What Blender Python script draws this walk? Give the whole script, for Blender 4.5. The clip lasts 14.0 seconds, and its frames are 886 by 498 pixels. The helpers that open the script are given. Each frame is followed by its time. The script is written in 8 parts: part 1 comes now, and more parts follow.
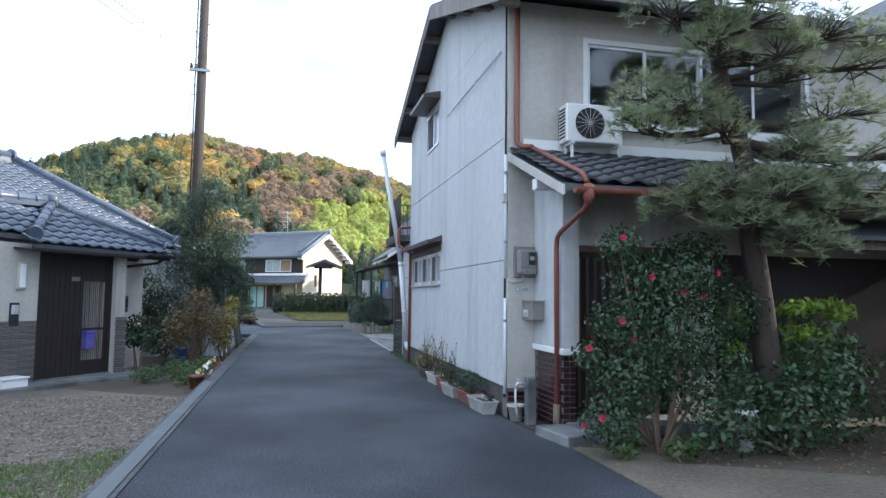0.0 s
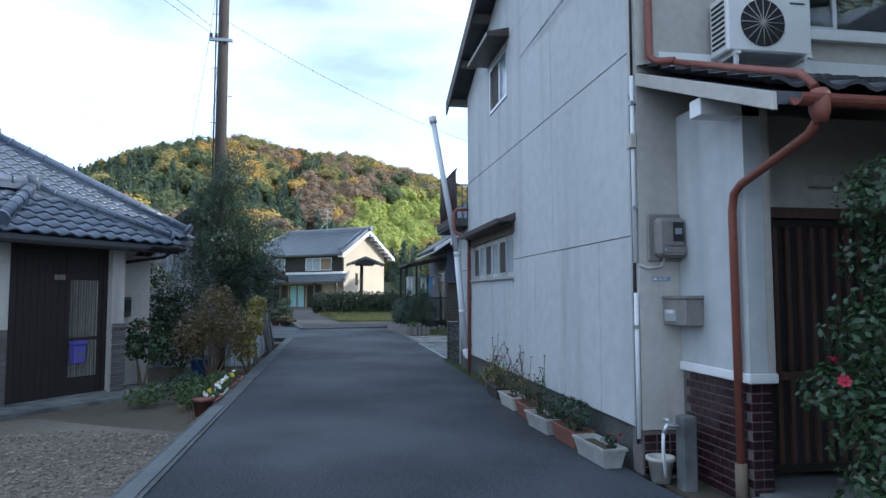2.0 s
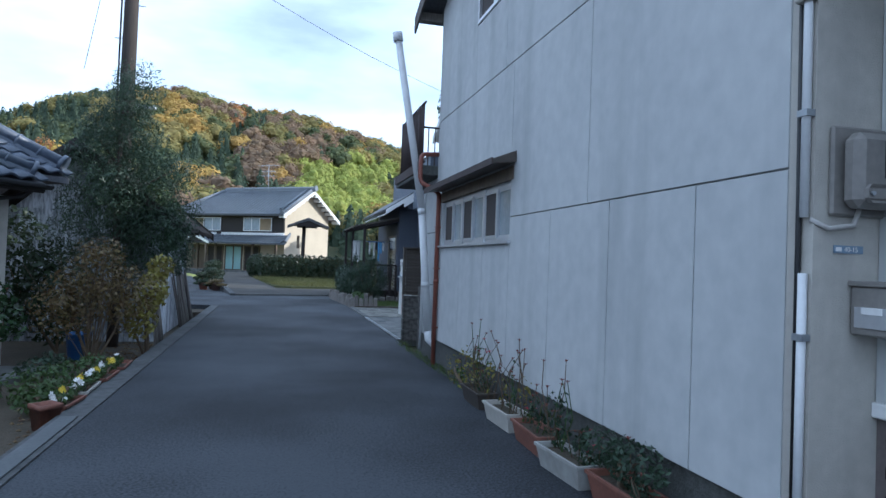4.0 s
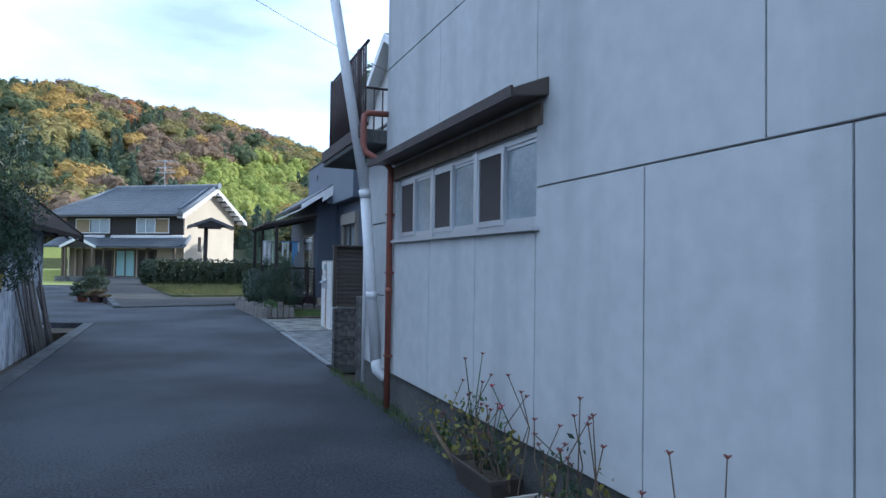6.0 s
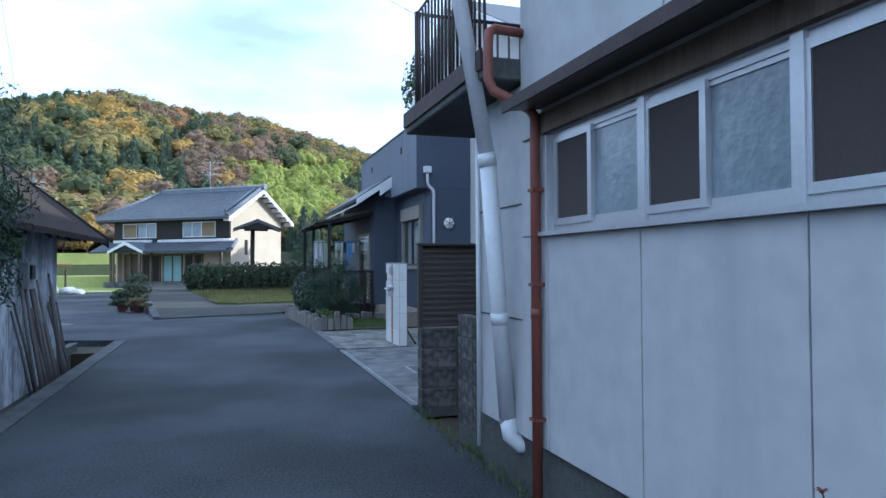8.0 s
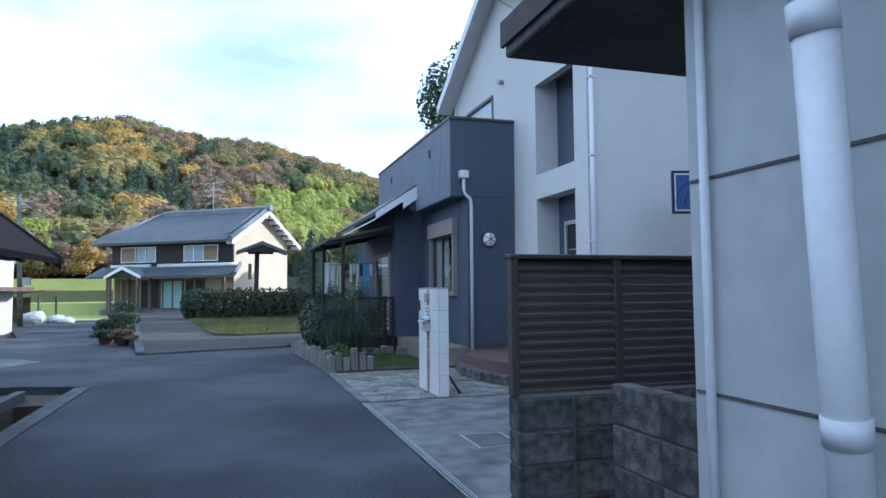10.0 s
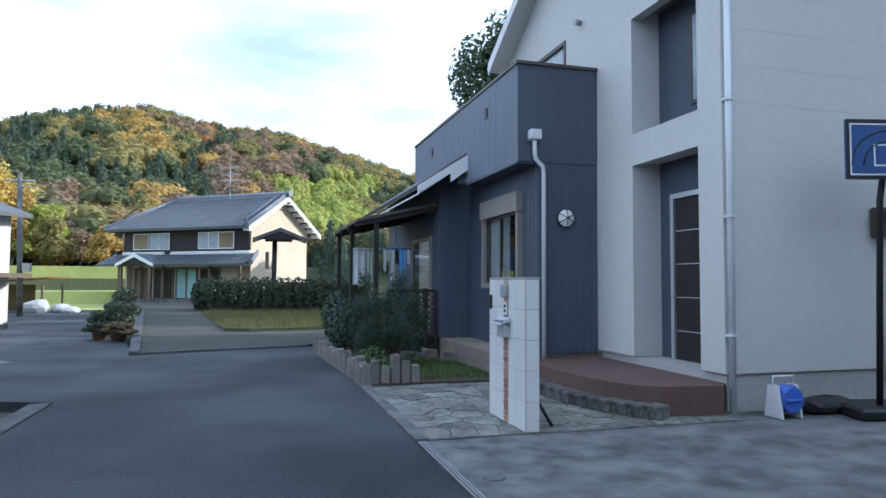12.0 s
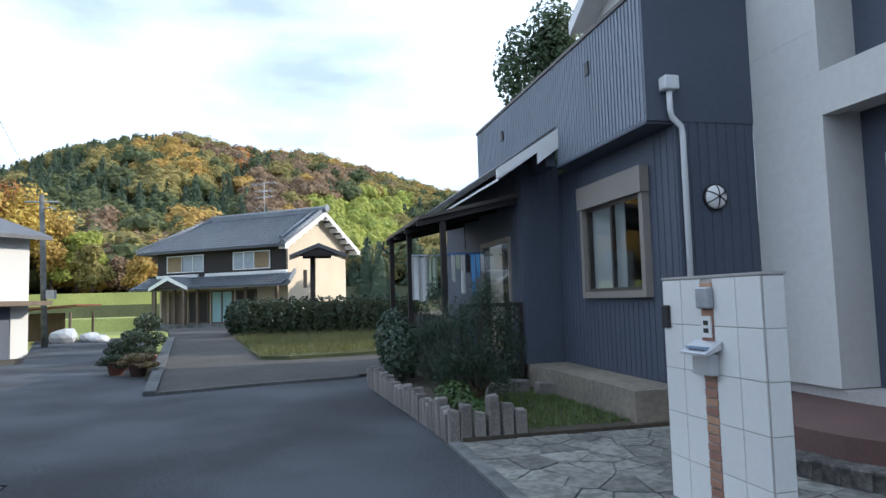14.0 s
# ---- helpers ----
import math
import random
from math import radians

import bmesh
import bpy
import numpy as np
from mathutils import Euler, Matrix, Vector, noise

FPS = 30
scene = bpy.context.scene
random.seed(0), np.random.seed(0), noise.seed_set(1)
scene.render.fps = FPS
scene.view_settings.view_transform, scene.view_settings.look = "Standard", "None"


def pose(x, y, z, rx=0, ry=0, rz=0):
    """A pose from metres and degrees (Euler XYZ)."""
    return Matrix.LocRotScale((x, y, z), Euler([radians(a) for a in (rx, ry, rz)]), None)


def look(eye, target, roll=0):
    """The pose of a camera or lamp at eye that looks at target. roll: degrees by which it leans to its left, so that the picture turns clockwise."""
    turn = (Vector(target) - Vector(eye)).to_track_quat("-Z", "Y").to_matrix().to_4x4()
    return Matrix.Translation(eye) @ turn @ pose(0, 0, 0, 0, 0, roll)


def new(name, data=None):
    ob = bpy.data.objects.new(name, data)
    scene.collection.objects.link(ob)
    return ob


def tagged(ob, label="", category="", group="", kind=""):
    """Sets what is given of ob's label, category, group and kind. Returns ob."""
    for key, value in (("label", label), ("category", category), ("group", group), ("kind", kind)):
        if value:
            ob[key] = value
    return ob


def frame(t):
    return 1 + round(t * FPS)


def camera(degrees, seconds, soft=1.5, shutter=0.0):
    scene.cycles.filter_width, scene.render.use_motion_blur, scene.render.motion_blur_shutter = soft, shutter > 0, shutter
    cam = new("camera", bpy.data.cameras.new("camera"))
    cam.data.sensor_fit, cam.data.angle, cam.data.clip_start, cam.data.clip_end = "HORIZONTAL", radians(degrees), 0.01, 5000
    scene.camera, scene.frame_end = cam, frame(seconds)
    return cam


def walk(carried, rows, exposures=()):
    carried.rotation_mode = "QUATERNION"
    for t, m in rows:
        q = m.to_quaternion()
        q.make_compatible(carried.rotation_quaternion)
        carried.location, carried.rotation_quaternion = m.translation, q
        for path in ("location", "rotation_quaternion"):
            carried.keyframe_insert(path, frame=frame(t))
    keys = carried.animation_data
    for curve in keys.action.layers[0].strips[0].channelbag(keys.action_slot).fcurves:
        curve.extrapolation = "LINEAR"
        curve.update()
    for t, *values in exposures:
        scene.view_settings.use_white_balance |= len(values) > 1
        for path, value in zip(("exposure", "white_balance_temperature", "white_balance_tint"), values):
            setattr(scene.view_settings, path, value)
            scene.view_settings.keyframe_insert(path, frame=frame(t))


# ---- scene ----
cam = camera(68.0, 14.0)
PATH = [
    (0, (-2.663, -8.76, 1.503), (-2.219, -6.816, 1.649), 0.7),
    (0.5, (-2.639, -8.109, 1.505), (-2.165, -6.171, 1.647), 0.8),
    (1, (-2.582, -7.368, 1.509), (-2.19, -5.413, 1.668), 0.3),
    (1.5, (-2.548, -6.664, 1.482), (-2.194, -4.701, 1.621), 0.1),
    (2, (-2.511, -5.948, 1.488), (-2.187, -3.979, 1.626), -0.1),
    (2.5, (-2.452, -5.27, 1.479), (-2.125, -3.303, 1.63), 0.1),
    (3, (-2.386, -4.566, 1.484), (-2.038, -2.601, 1.63), 0.3),
    (3.5, (-2.356, -3.908, 1.476), (-1.943, -1.954, 1.574), 1.2),
    (4, (-2.291, -3.214, 1.483), (-1.802, -1.275, 1.528), 2.1),
    (4.2, (-2.282, -2.942, 1.505), (-1.738, -1.018, 1.501), 2.3),
    (6.3, (-1.984, -0.044, 1.484), (-1.238, 1.81, 1.54), 0.8),
    (6.5, (-1.942, 0.225, 1.493), (-1.226, 2.091, 1.543), 0.9),
    (7, (-1.921, 0.933, 1.515), (-1.261, 2.82, 1.564), -0.2),
    (7.5, (-1.813, 1.612, 1.522), (-1.185, 3.509, 1.599), -0.5),
    (8, (-1.898, 2.269, 1.541), (-1.278, 4.170, 1.588), -0.3),
    (8.5, (-1.778, 2.937, 1.549), (-1.193, 4.846, 1.657), -0.6),
    (9, (-1.768, 3.632, 1.561), (-1.196, 5.544, 1.684), -0.3),
    (11.3, (-1.51, 7.064, 1.53), (-0.867, 8.953, 1.652), -0.7),
    (11.5, (-1.517, 7.315, 1.536), (-0.913, 9.218, 1.653), -0.4),
    (12, (-1.517, 8.037, 1.517), (-0.967, 9.957, 1.619), 0.3),
    (12.5, (-1.526, 8.801, 1.492), (-1.099, 10.752, 1.603), -0.3),
    (13, (-1.532, 9.499, 1.451), (-1.067, 11.441, 1.564), -0.6),
    (13.5, (-1.509, 10.23, 1.474), (-1.052, 12.173, 1.591), -1.0),
    (14, (-1.53, 10.919, 1.471), (-1.081, 12.862, 1.622), -1.6),
]
walk(cam, [(t, look(eye, target, roll)) for t, eye, target, roll in PATH], exposures=((0, 0.5, 5500, 11), (1.5, 0.14, 5250, 9), (3, -0.2, 5100, 9), (4.2, -0.15, 5060, 9), (6.3, -0.06, 4920, 10), (9.2, 0.02, 4830, 9), (11.3, 0.05, 5030, 9), (14, -0.05, 5550, 10)))

# ---- world, sun, exposure ----
SUN_AZ, SUN_EL = 92.0, 24.0
world = bpy.data.worlds.new("sky")
scene.world = world
world.use_nodes = True
wn, wl = world.node_tree.nodes, world.node_tree.links
wn.clear()
sky = wn.new("ShaderNodeTexSky")
sky.sky_type = "NISHITA"
sky.sun_disc = False
sky.sun_elevation, sky.sun_rotation = radians(SUN_EL), radians(SUN_AZ)
sky.air_density, sky.dust_density, sky.ozone_density = 1.0, 1.2, 1.0
wtc = wn.new("ShaderNodeTexCoord")
wmap = wn.new("ShaderNodeMapping")
wmap.inputs["Scale"].default_value = (1.6, 1.6, 5.0)
wnoise = wn.new("ShaderNodeTexNoise")
wnoise.inputs["Scale"].default_value, wnoise.inputs["Detail"].default_value = 1.7, 6.0
wramp = wn.new("ShaderNodeValToRGB")
wramp.color_ramp.elements[0].color = (0.42, 0.42, 0.42, 1)
wramp.color_ramp.elements[0].position, wramp.color_ramp.elements[1].position = 0.30, 0.58
wmix = wn.new("ShaderNodeMix")
wmix.data_type = "RGBA"
wmix.inputs["B"].default_value = (10.0, 10.8, 11.6, 1)
wbg = wn.new("ShaderNodeBackground")
wbg.inputs["Strength"].default_value = 0.15
wout = wn.new("ShaderNodeOutputWorld")
wl.new(wtc.outputs["Generated"], wmap.inputs["Vector"])
wl.new(wmap.outputs["Vector"], wnoise.inputs["Vector"])
wl.new(wnoise.outputs["Fac"], wramp.inputs["Fac"])
wl.new(wramp.outputs["Color"], wmix.inputs["Factor"])
wl.new(sky.outputs["Color"], wmix.inputs["A"])
wl.new(wmix.outputs["Result"], wbg.inputs["Color"])
wl.new(wbg.outputs["Background"], wout.inputs["Surface"])
sun_data = bpy.data.lights.new("sun", "SUN")
sun_data.energy, sun_data.angle, sun_data.color = 6.2, radians(0.5), (1.0, 0.86, 0.66)
sun_ob = new("sun", sun_data)
SUN_DIR = Vector((math.sin(radians(SUN_AZ)) * math.cos(radians(SUN_EL)), math.cos(radians(SUN_AZ)) * math.cos(radians(SUN_EL)), math.sin(radians(SUN_EL))))
sun_ob.matrix_world = look(SUN_DIR * 100, (0, 0, 0))


# ---- materials ----
def mat(name, col, col2=None, rough=0.75, s1=1.2, s2=22.0, mix=0.5, bump=0.15, bscale=60.0, metal=0.0, stretch=(1, 1, 1), rnd=0.0, spec=0.4, trans=0.0, sub=0.0, streak=0.0, streak_col=(0.1, 0.1, 0.1), island=0.0):
    """A procedural surface: large and fine mottling between two colours, relief, and if wanted vertical runs, a change from piece to piece and leaf translucency."""
    m = bpy.data.materials.new(name)
    m.use_nodes = True
    nt = m.node_tree
    n, l = nt.nodes, nt.links
    b = n["Principled BSDF"]
    col2 = col2 or tuple(c * 0.72 for c in col)
    tc = n.new("ShaderNodeTexCoord")
    mp = n.new("ShaderNodeMapping")
    mp.inputs["Scale"].default_value = stretch
    l.new(tc.outputs["Object"], mp.inputs["Vector"])
    big = n.new("ShaderNodeTexNoise")
    big.inputs["Scale"].default_value, big.inputs["Detail"].default_value = s1, 5.0
    fine = n.new("ShaderNodeTexNoise")
    fine.inputs["Scale"].default_value, fine.inputs["Detail"].default_value = s2, 4.0
    for t in (big, fine):
        l.new(mp.outputs["Vector"], t.inputs["Vector"])
    add = n.new("ShaderNodeMath")
    add.operation = "MULTIPLY_ADD"
    l.new(fine.outputs["Fac"], add.inputs[0])
    add.inputs[1].default_value = 0.5
    half = n.new("ShaderNodeMath")
    half.operation = "MULTIPLY"
    l.new(big.outputs["Fac"], half.inputs[0])
    half.inputs[1].default_value = 0.5
    l.new(half.outputs[0], add.inputs[2])
    ramp = n.new("ShaderNodeMapRange")
    ramp.inputs["From Min"].default_value, ramp.inputs["From Max"].default_value = 0.5 - 0.28 * (1.2 - mix), 0.5 + 0.28 * (1.2 - mix)
    l.new(add.outputs[0], ramp.inputs["Value"])
    mx = n.new("ShaderNodeMix")
    mx.data_type = "RGBA"
    mx.inputs["A"].default_value, mx.inputs["B"].default_value = (*col2, 1), (*col, 1)
    l.new(ramp.outputs["Result"], mx.inputs["Factor"])
    out = mx.outputs["Result"]
    if streak:
        sm = n.new("ShaderNodeMapping")
        sm.inputs["Scale"].default_value = (2.6, 2.6, 0.22)
        l.new(tc.outputs["Object"], sm.inputs["Vector"])
        sn = n.new("ShaderNodeTexNoise")
        sn.inputs["Scale"].default_value, sn.inputs["Detail"].default_value = 1.0, 5.0
        l.new(sm.outputs["Vector"], sn.inputs["Vector"])
        sr = n.new("ShaderNodeMapRange")
        sr.inputs["From Min"].default_value, sr.inputs["From Max"].default_value, sr.inputs["To Max"].default_value = 0.52, 0.75, streak
        l.new(sn.outputs["Fac"], sr.inputs["Value"])
        sx = n.new("ShaderNodeMix")
        sx.data_type = "RGBA"
        sx.inputs["B"].default_value = (*streak_col, 1)
        l.new(out, sx.inputs["A"])
        l.new(sr.outputs["Result"], sx.inputs["Factor"])
        out = sx.outputs["Result"]
    if rnd or island:
        hs = n.new("ShaderNodeHueSaturation")
        if island:
            src = n.new("ShaderNodeNewGeometry").outputs["Random Per Island"]
        else:
            src = n.new("ShaderNodeObjectInfo").outputs["Random"]
        amount = island or rnd
        vr = n.new("ShaderNodeMapRange")
        vr.inputs["To Min"].default_value, vr.inputs["To Max"].default_value = 1 - amount, 1 + amount
        l.new(src, vr.inputs["Value"])
        l.new(vr.outputs["Result"], hs.inputs["Value"])
        hr = n.new("ShaderNodeMapRange")
        hr.inputs["To Min"].default_value, hr.inputs["To Max"].default_value = 0.5 - 0.06 * amount, 0.5 + 0.05 * amount
        l.new(src, hr.inputs["Value"])
        l.new(hr.outputs["Result"], hs.inputs["Hue"])
        l.new(out, hs.inputs["Color"])
        out = hs.outputs["Color"]
    l.new(out, b.inputs["Base Color"])
    b.inputs["Roughness"].default_value, b.inputs["Metallic"].default_value = rough, metal
    b.inputs["Specular IOR Level"].default_value = spec
    b.inputs["Transmission Weight"].default_value = trans
    if bump:
        bn = n.new("ShaderNodeTexNoise")
        bn.inputs["Scale"].default_value, bn.inputs["Detail"].default_value = bscale, 5.0
        l.new(mp.outputs["Vector"], bn.inputs["Vector"])
        bp = n.new("ShaderNodeBump")
        bp.inputs["Strength"].default_value, bp.inputs["Distance"].default_value = bump, 0.02
        l.new(bn.outputs["Fac"], bp.inputs["Height"])
        l.new(bp.outputs["Normal"], b.inputs["Normal"])
    if sub:
        tr = n.new("ShaderNodeBsdfTranslucent")
        l.new(out, tr.inputs["Color"])
        ms = n.new("ShaderNodeMixShader")
        ms.inputs["Fac"].default_value = sub
        l.new(b.outputs["BSDF"], ms.inputs[1])
        l.new(tr.outputs["BSDF"], ms.inputs[2])
        l.new(ms.outputs["Shader"], n["Material Output"].inputs["Surface"])
    return m


M_ASPHALT = mat("asphalt", (0.058, 0.065, 0.077), (0.015, 0.0175, 0.022), rough=0.78, s1=0.42, s2=48, mix=0.98, bump=0.4, bscale=160, spec=0.35)
M_CONC = mat("concrete", (0.185, 0.19, 0.188), (0.062, 0.066, 0.066), rough=0.9, s1=0.8, s2=3.2, mix=0.7, bump=0.3, bscale=90)
M_CONC_D = mat("dark_concrete", (0.13, 0.13, 0.125), (0.05, 0.055, 0.05), rough=0.95, s1=1.6, s2=25, bump=0.4, bscale=60)
M_CONC_G = mat("gutter_concrete", (0.11, 0.115, 0.118), (0.045, 0.048, 0.051), rough=0.9, s1=1.2, s2=9, mix=0.7, bump=0.3, bscale=60)
M_COURT = mat("forecourt_concrete", (0.066, 0.062, 0.056), (0.034, 0.033, 0.031), rough=0.95, s1=0.6, s2=9, mix=0.7, bump=0.4, bscale=40)
M_SOIL = mat("soil", (0.09, 0.073, 0.053), (0.045, 0.04, 0.028), rough=1.0, s1=0.7, s2=18, bump=0.8, bscale=30)
M_DRYSOIL = mat("dry_soil", (0.15, 0.125, 0.09), (0.07, 0.06, 0.045), rough=1.0, s1=0.9, s2=24, mix=0.75, bump=0.7, bscale=40)
M_GRAVEL = mat("gravel", (0.16, 0.135, 0.105), (0.07, 0.06, 0.05), rough=0.95, s1=0.6, s2=35, mix=0.7, bump=1.0, bscale=45)
M_STUCCO = mat("stucco_panel", (0.52, 0.53, 0.525), (0.40, 0.412, 0.415), rough=0.88, s1=0.55, s2=7, mix=0.5, bump=0.05, bscale=110, streak=0.5, streak_col=(0.29, 0.30, 0.30))
M_STUCCO_B = mat("beige_render", (0.52, 0.50, 0.45), (0.38, 0.36, 0.32), rough=0.9, s1=0.9, s2=14, mix=0.35, bump=0.3, bscale=120, streak=0.5, streak_col=(0.24, 0.22, 0.2))
M_CREAM = mat("cream_siding", (0.61, 0.60, 0.575), (0.51, 0.50, 0.475), rough=0.75, s1=0.5, s2=14, mix=0.3, bump=0.12, bscale=50, streak=0.15, streak_col=(0.5, 0.49, 0.45))
M_GREY = mat("slate_blue_siding", (0.078, 0.092, 0.124), (0.058, 0.069, 0.095), rough=0.6, s1=0.8, s2=16, mix=0.3, bump=0.05, bscale=80, streak=0.25, streak_col=(0.11, 0.12, 0.15))
M_GREY_L = mat("balcony_siding", (0.225, 0.25, 0.295), (0.175, 0.196, 0.236), rough=0.5, s1=0.8, s2=16, mix=0.3, bump=0.03, bscale=80, metal=0.1)
M_WHITE = mat("white_paint", (0.78, 0.78, 0.77), (0.64, 0.64, 0.63), rough=0.5, s1=2, s2=30, mix=0.2, bump=0.05)
M_PVC = mat("white_pvc", (0.70, 0.71, 0.72), (0.56, 0.57, 0.58), rough=0.4, s1=2.5, s2=25, mix=0.3, bump=0.03)
M_ALU = mat("aluminium", (0.62, 0.63, 0.65), (0.5, 0.51, 0.53), rough=0.38, metal=0.65, s1=3, s2=40, mix=0.2, bump=0.03)
M_COVER = mat("channel_cover_metal", (0.14, 0.152, 0.16), (0.08, 0.088, 0.094), rough=0.65, metal=0.3, s1=2, s2=30, bump=0.1)
M_STEEL = mat("galvanised_steel", (0.42, 0.44, 0.46), (0.30, 0.32, 0.34), rough=0.5, metal=0.7, s1=3, s2=30, bump=0.08)
M_RUST = mat("red_brown_pipe", (0.24, 0.08, 0.052), (0.15, 0.05, 0.036), rough=0.5, s1=3, s2=30, bump=0.08)
M_DARKWOOD = mat("dark_wood", (0.024, 0.017, 0.015), (0.013, 0.010, 0.010), rough=0.6, s1=2, s2=18, stretch=(6, 6, 0.6), bump=0.15, bscale=30)
M_WOOD = mat("weathered_wood", (0.20, 0.155, 0.11), (0.09, 0.07, 0.055), rough=0.85, s1=2, s2=14, stretch=(5, 5, 0.5), bump=0.3, bscale=25)
M_GREYWOOD = mat("grey_wood", (0.24, 0.22, 0.2), (0.12, 0.11, 0.10), rough=0.9, s1=2, s2=16, stretch=(5, 5, 0.5), bump=0.35, bscale=30, rnd=0.3)
M_TILE = mat("blue_grey_roof_tile", (0.092, 0.113, 0.152), (0.045, 0.058, 0.084), rough=0.36, s1=3, s2=25, bump=0.08, bscale=60, rnd=0.2, spec=0.6)
M_TILE_D = mat("dark_roof_tile", (0.09, 0.095, 0.105), (0.045, 0.048, 0.055), rough=0.5, s1=3, s2=25, bump=0.2, bscale=60, rnd=0.25)
M_TILE_J = mat("far_roof_tile", (0.20, 0.22, 0.245), (0.13, 0.145, 0.165), rough=0.45, s1=0.6, s2=12, bump=0.05, island=0.12)
M_MAROON = mat("glazed_maroon_tile", (0.042, 0.016, 0.02), (0.022, 0.010, 0.013), rough=0.18, s1=5, s2=40, bump=0.04, rnd=0.25, spec=0.6)
M_GROUT = mat("grout", (0.46, 0.44, 0.42), (0.33, 0.32, 0.30), rough=0.95)
M_BLOCK = mat("concrete_block", (0.17, 0.162, 0.15), (0.05, 0.048, 0.046), rough=0.95, s1=1.9, s2=14, mix=0.85, bump=0.5, bscale=70, rnd=0.25)
M_BROWNMETAL = mat("bronze_louver", (0.10, 0.085, 0.072), (0.07, 0.06, 0.052), rough=0.45, s1=2, s2=30, metal=0.3, bump=0.03)
M_IRON = mat("rusty_iron", (0.07, 0.05, 0.045), (0.035, 0.025, 0.025), rough=0.7, s1=6, s2=40, bump=0.2)
M_BLACK = mat("black_plastic", (0.025, 0.025, 0.027), (0.015, 0.015, 0.016), rough=0.45, bump=0.02)
# near-black colour standing in for the missing light inside rooms
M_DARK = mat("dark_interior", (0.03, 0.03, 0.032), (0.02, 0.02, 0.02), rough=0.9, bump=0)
M_FROST = mat("frosted_glass", (0.32, 0.37, 0.40), (0.18, 0.22, 0.25), rough=0.16, s1=4, s2=18, mix=0.4, bump=0.15, bscale=25, spec=0.7)
M_SCREEN = mat("insect_screen", (0.07, 0.06, 0.055), (0.05, 0.042, 0.04), rough=0.8, s1=2, s2=80, bump=0.1, bscale=200)
M_PLATE = mat("flagstone", (0.235, 0.232, 0.21), (0.10, 0.10, 0.09), rough=0.7, s1=3.0, s2=14, mix=0.85, bump=0.5, bscale=30, rnd=0.28)
M_GRANITE = mat("granite_post", (0.24, 0.22, 0.20), (0.12, 0.11, 0.10), rough=0.9, s1=4, s2=50, mix=0.7, bump=0.6, bscale=40, rnd=0.2)
M_WTILE = mat("white_wall_tile", (0.72, 0.72, 0.70), (0.62, 0.62, 0.60), rough=0.3, s1=3, s2=30, mix=0.2, bump=0.04, rnd=0.04)
M_ORBRICK = mat("orange_brick", (0.40, 0.235, 0.155), (0.27, 0.155, 0.11), rough=0.85, s1=6, s2=40, bump=0.3, rnd=0.25)
M_TERRA = mat("terracotta_tile", (0.15, 0.088, 0.075), (0.095, 0.058, 0.05), rough=0.6, s1=2, s2=30, bump=0.1, rnd=0.12)
M_PLASTER = mat("earth_plaster", (0.62, 0.54, 0.41), (0.48, 0.41, 0.31), rough=0.95, s1=0.6, s2=10, bump=0.2)
M_POLE = mat("pole_wood", (0.075, 0.06, 0.05), (0.04, 0.033, 0.029), rough=0.9, s1=3, s2=14, stretch=(5, 5, 0.4), bump=0.35, bscale=20)
M_BARN = mat("peeling_whitewash", (0.62, 0.65, 0.70), (0.22, 0.24, 0.27), rough=0.92, s1=1.1, s2=9, mix=0.95, stretch=(3, 3, 0.6), bump=0.4, bscale=24, streak=0.7, streak_col=(0.10, 0.105, 0.12))
M_BARNROOF = mat("barn_roof_board", (0.06, 0.047, 0.04), (0.03, 0.025, 0.022), rough=0.95, s1=2, s2=14, stretch=(1, 5, 1), bump=0.3, bscale=25, spec=0.1)
M_JOINT = mat("tile_joint", (0.17, 0.14, 0.135), (0.11, 0.095, 0.09), rough=0.95, s1=4, s2=30)
M_LATTICE = mat("brown_door_lattice", (0.115, 0.062, 0.045), (0.055, 0.032, 0.026), rough=0.6, s1=3, s2=18, stretch=(6, 6, 0.5), bump=0.15, bscale=30)
M_METER = mat("brown_grey_enamel", (0.25, 0.235, 0.215), (0.17, 0.16, 0.15), rough=0.5, s1=5, s2=30, mix=0.4, bump=0.05)
M_BEIGE = mat("beige_metal", (0.27, 0.245, 0.215), (0.21, 0.19, 0.17), rough=0.5, s1=2, s2=20, mix=0.3, bump=0.03)
M_STACK = mat("stacked_stone", (0.15, 0.135, 0.125), (0.085, 0.078, 0.074), rough=0.9, s1=4, s2=30, mix=0.5, bump=0.3, bscale=40, rnd=0.18)
M_PLINTH = mat("tan_plinth_render", (0.27, 0.235, 0.185), (0.16, 0.14, 0.115), rough=0.9, s1=1.4, s2=14, mix=0.7, bump=0.3, bscale=60)


def glass_material():
    m = bpy.data.materials.new("window_glass")
    m.use_nodes = True
    b = m.node_tree.nodes["Principled BSDF"]
    b.inputs["Base Color"].default_value = (0.85, 0.9, 0.9, 1)
    b.inputs["Roughness"].default_value = 0.03
    b.inputs["Transmission Weight"].default_value = 1.0
    b.inputs["IOR"].default_value = 1.45
    return m


M_GLASS = glass_material()

# ---- building helpers ----
ORIG = {}


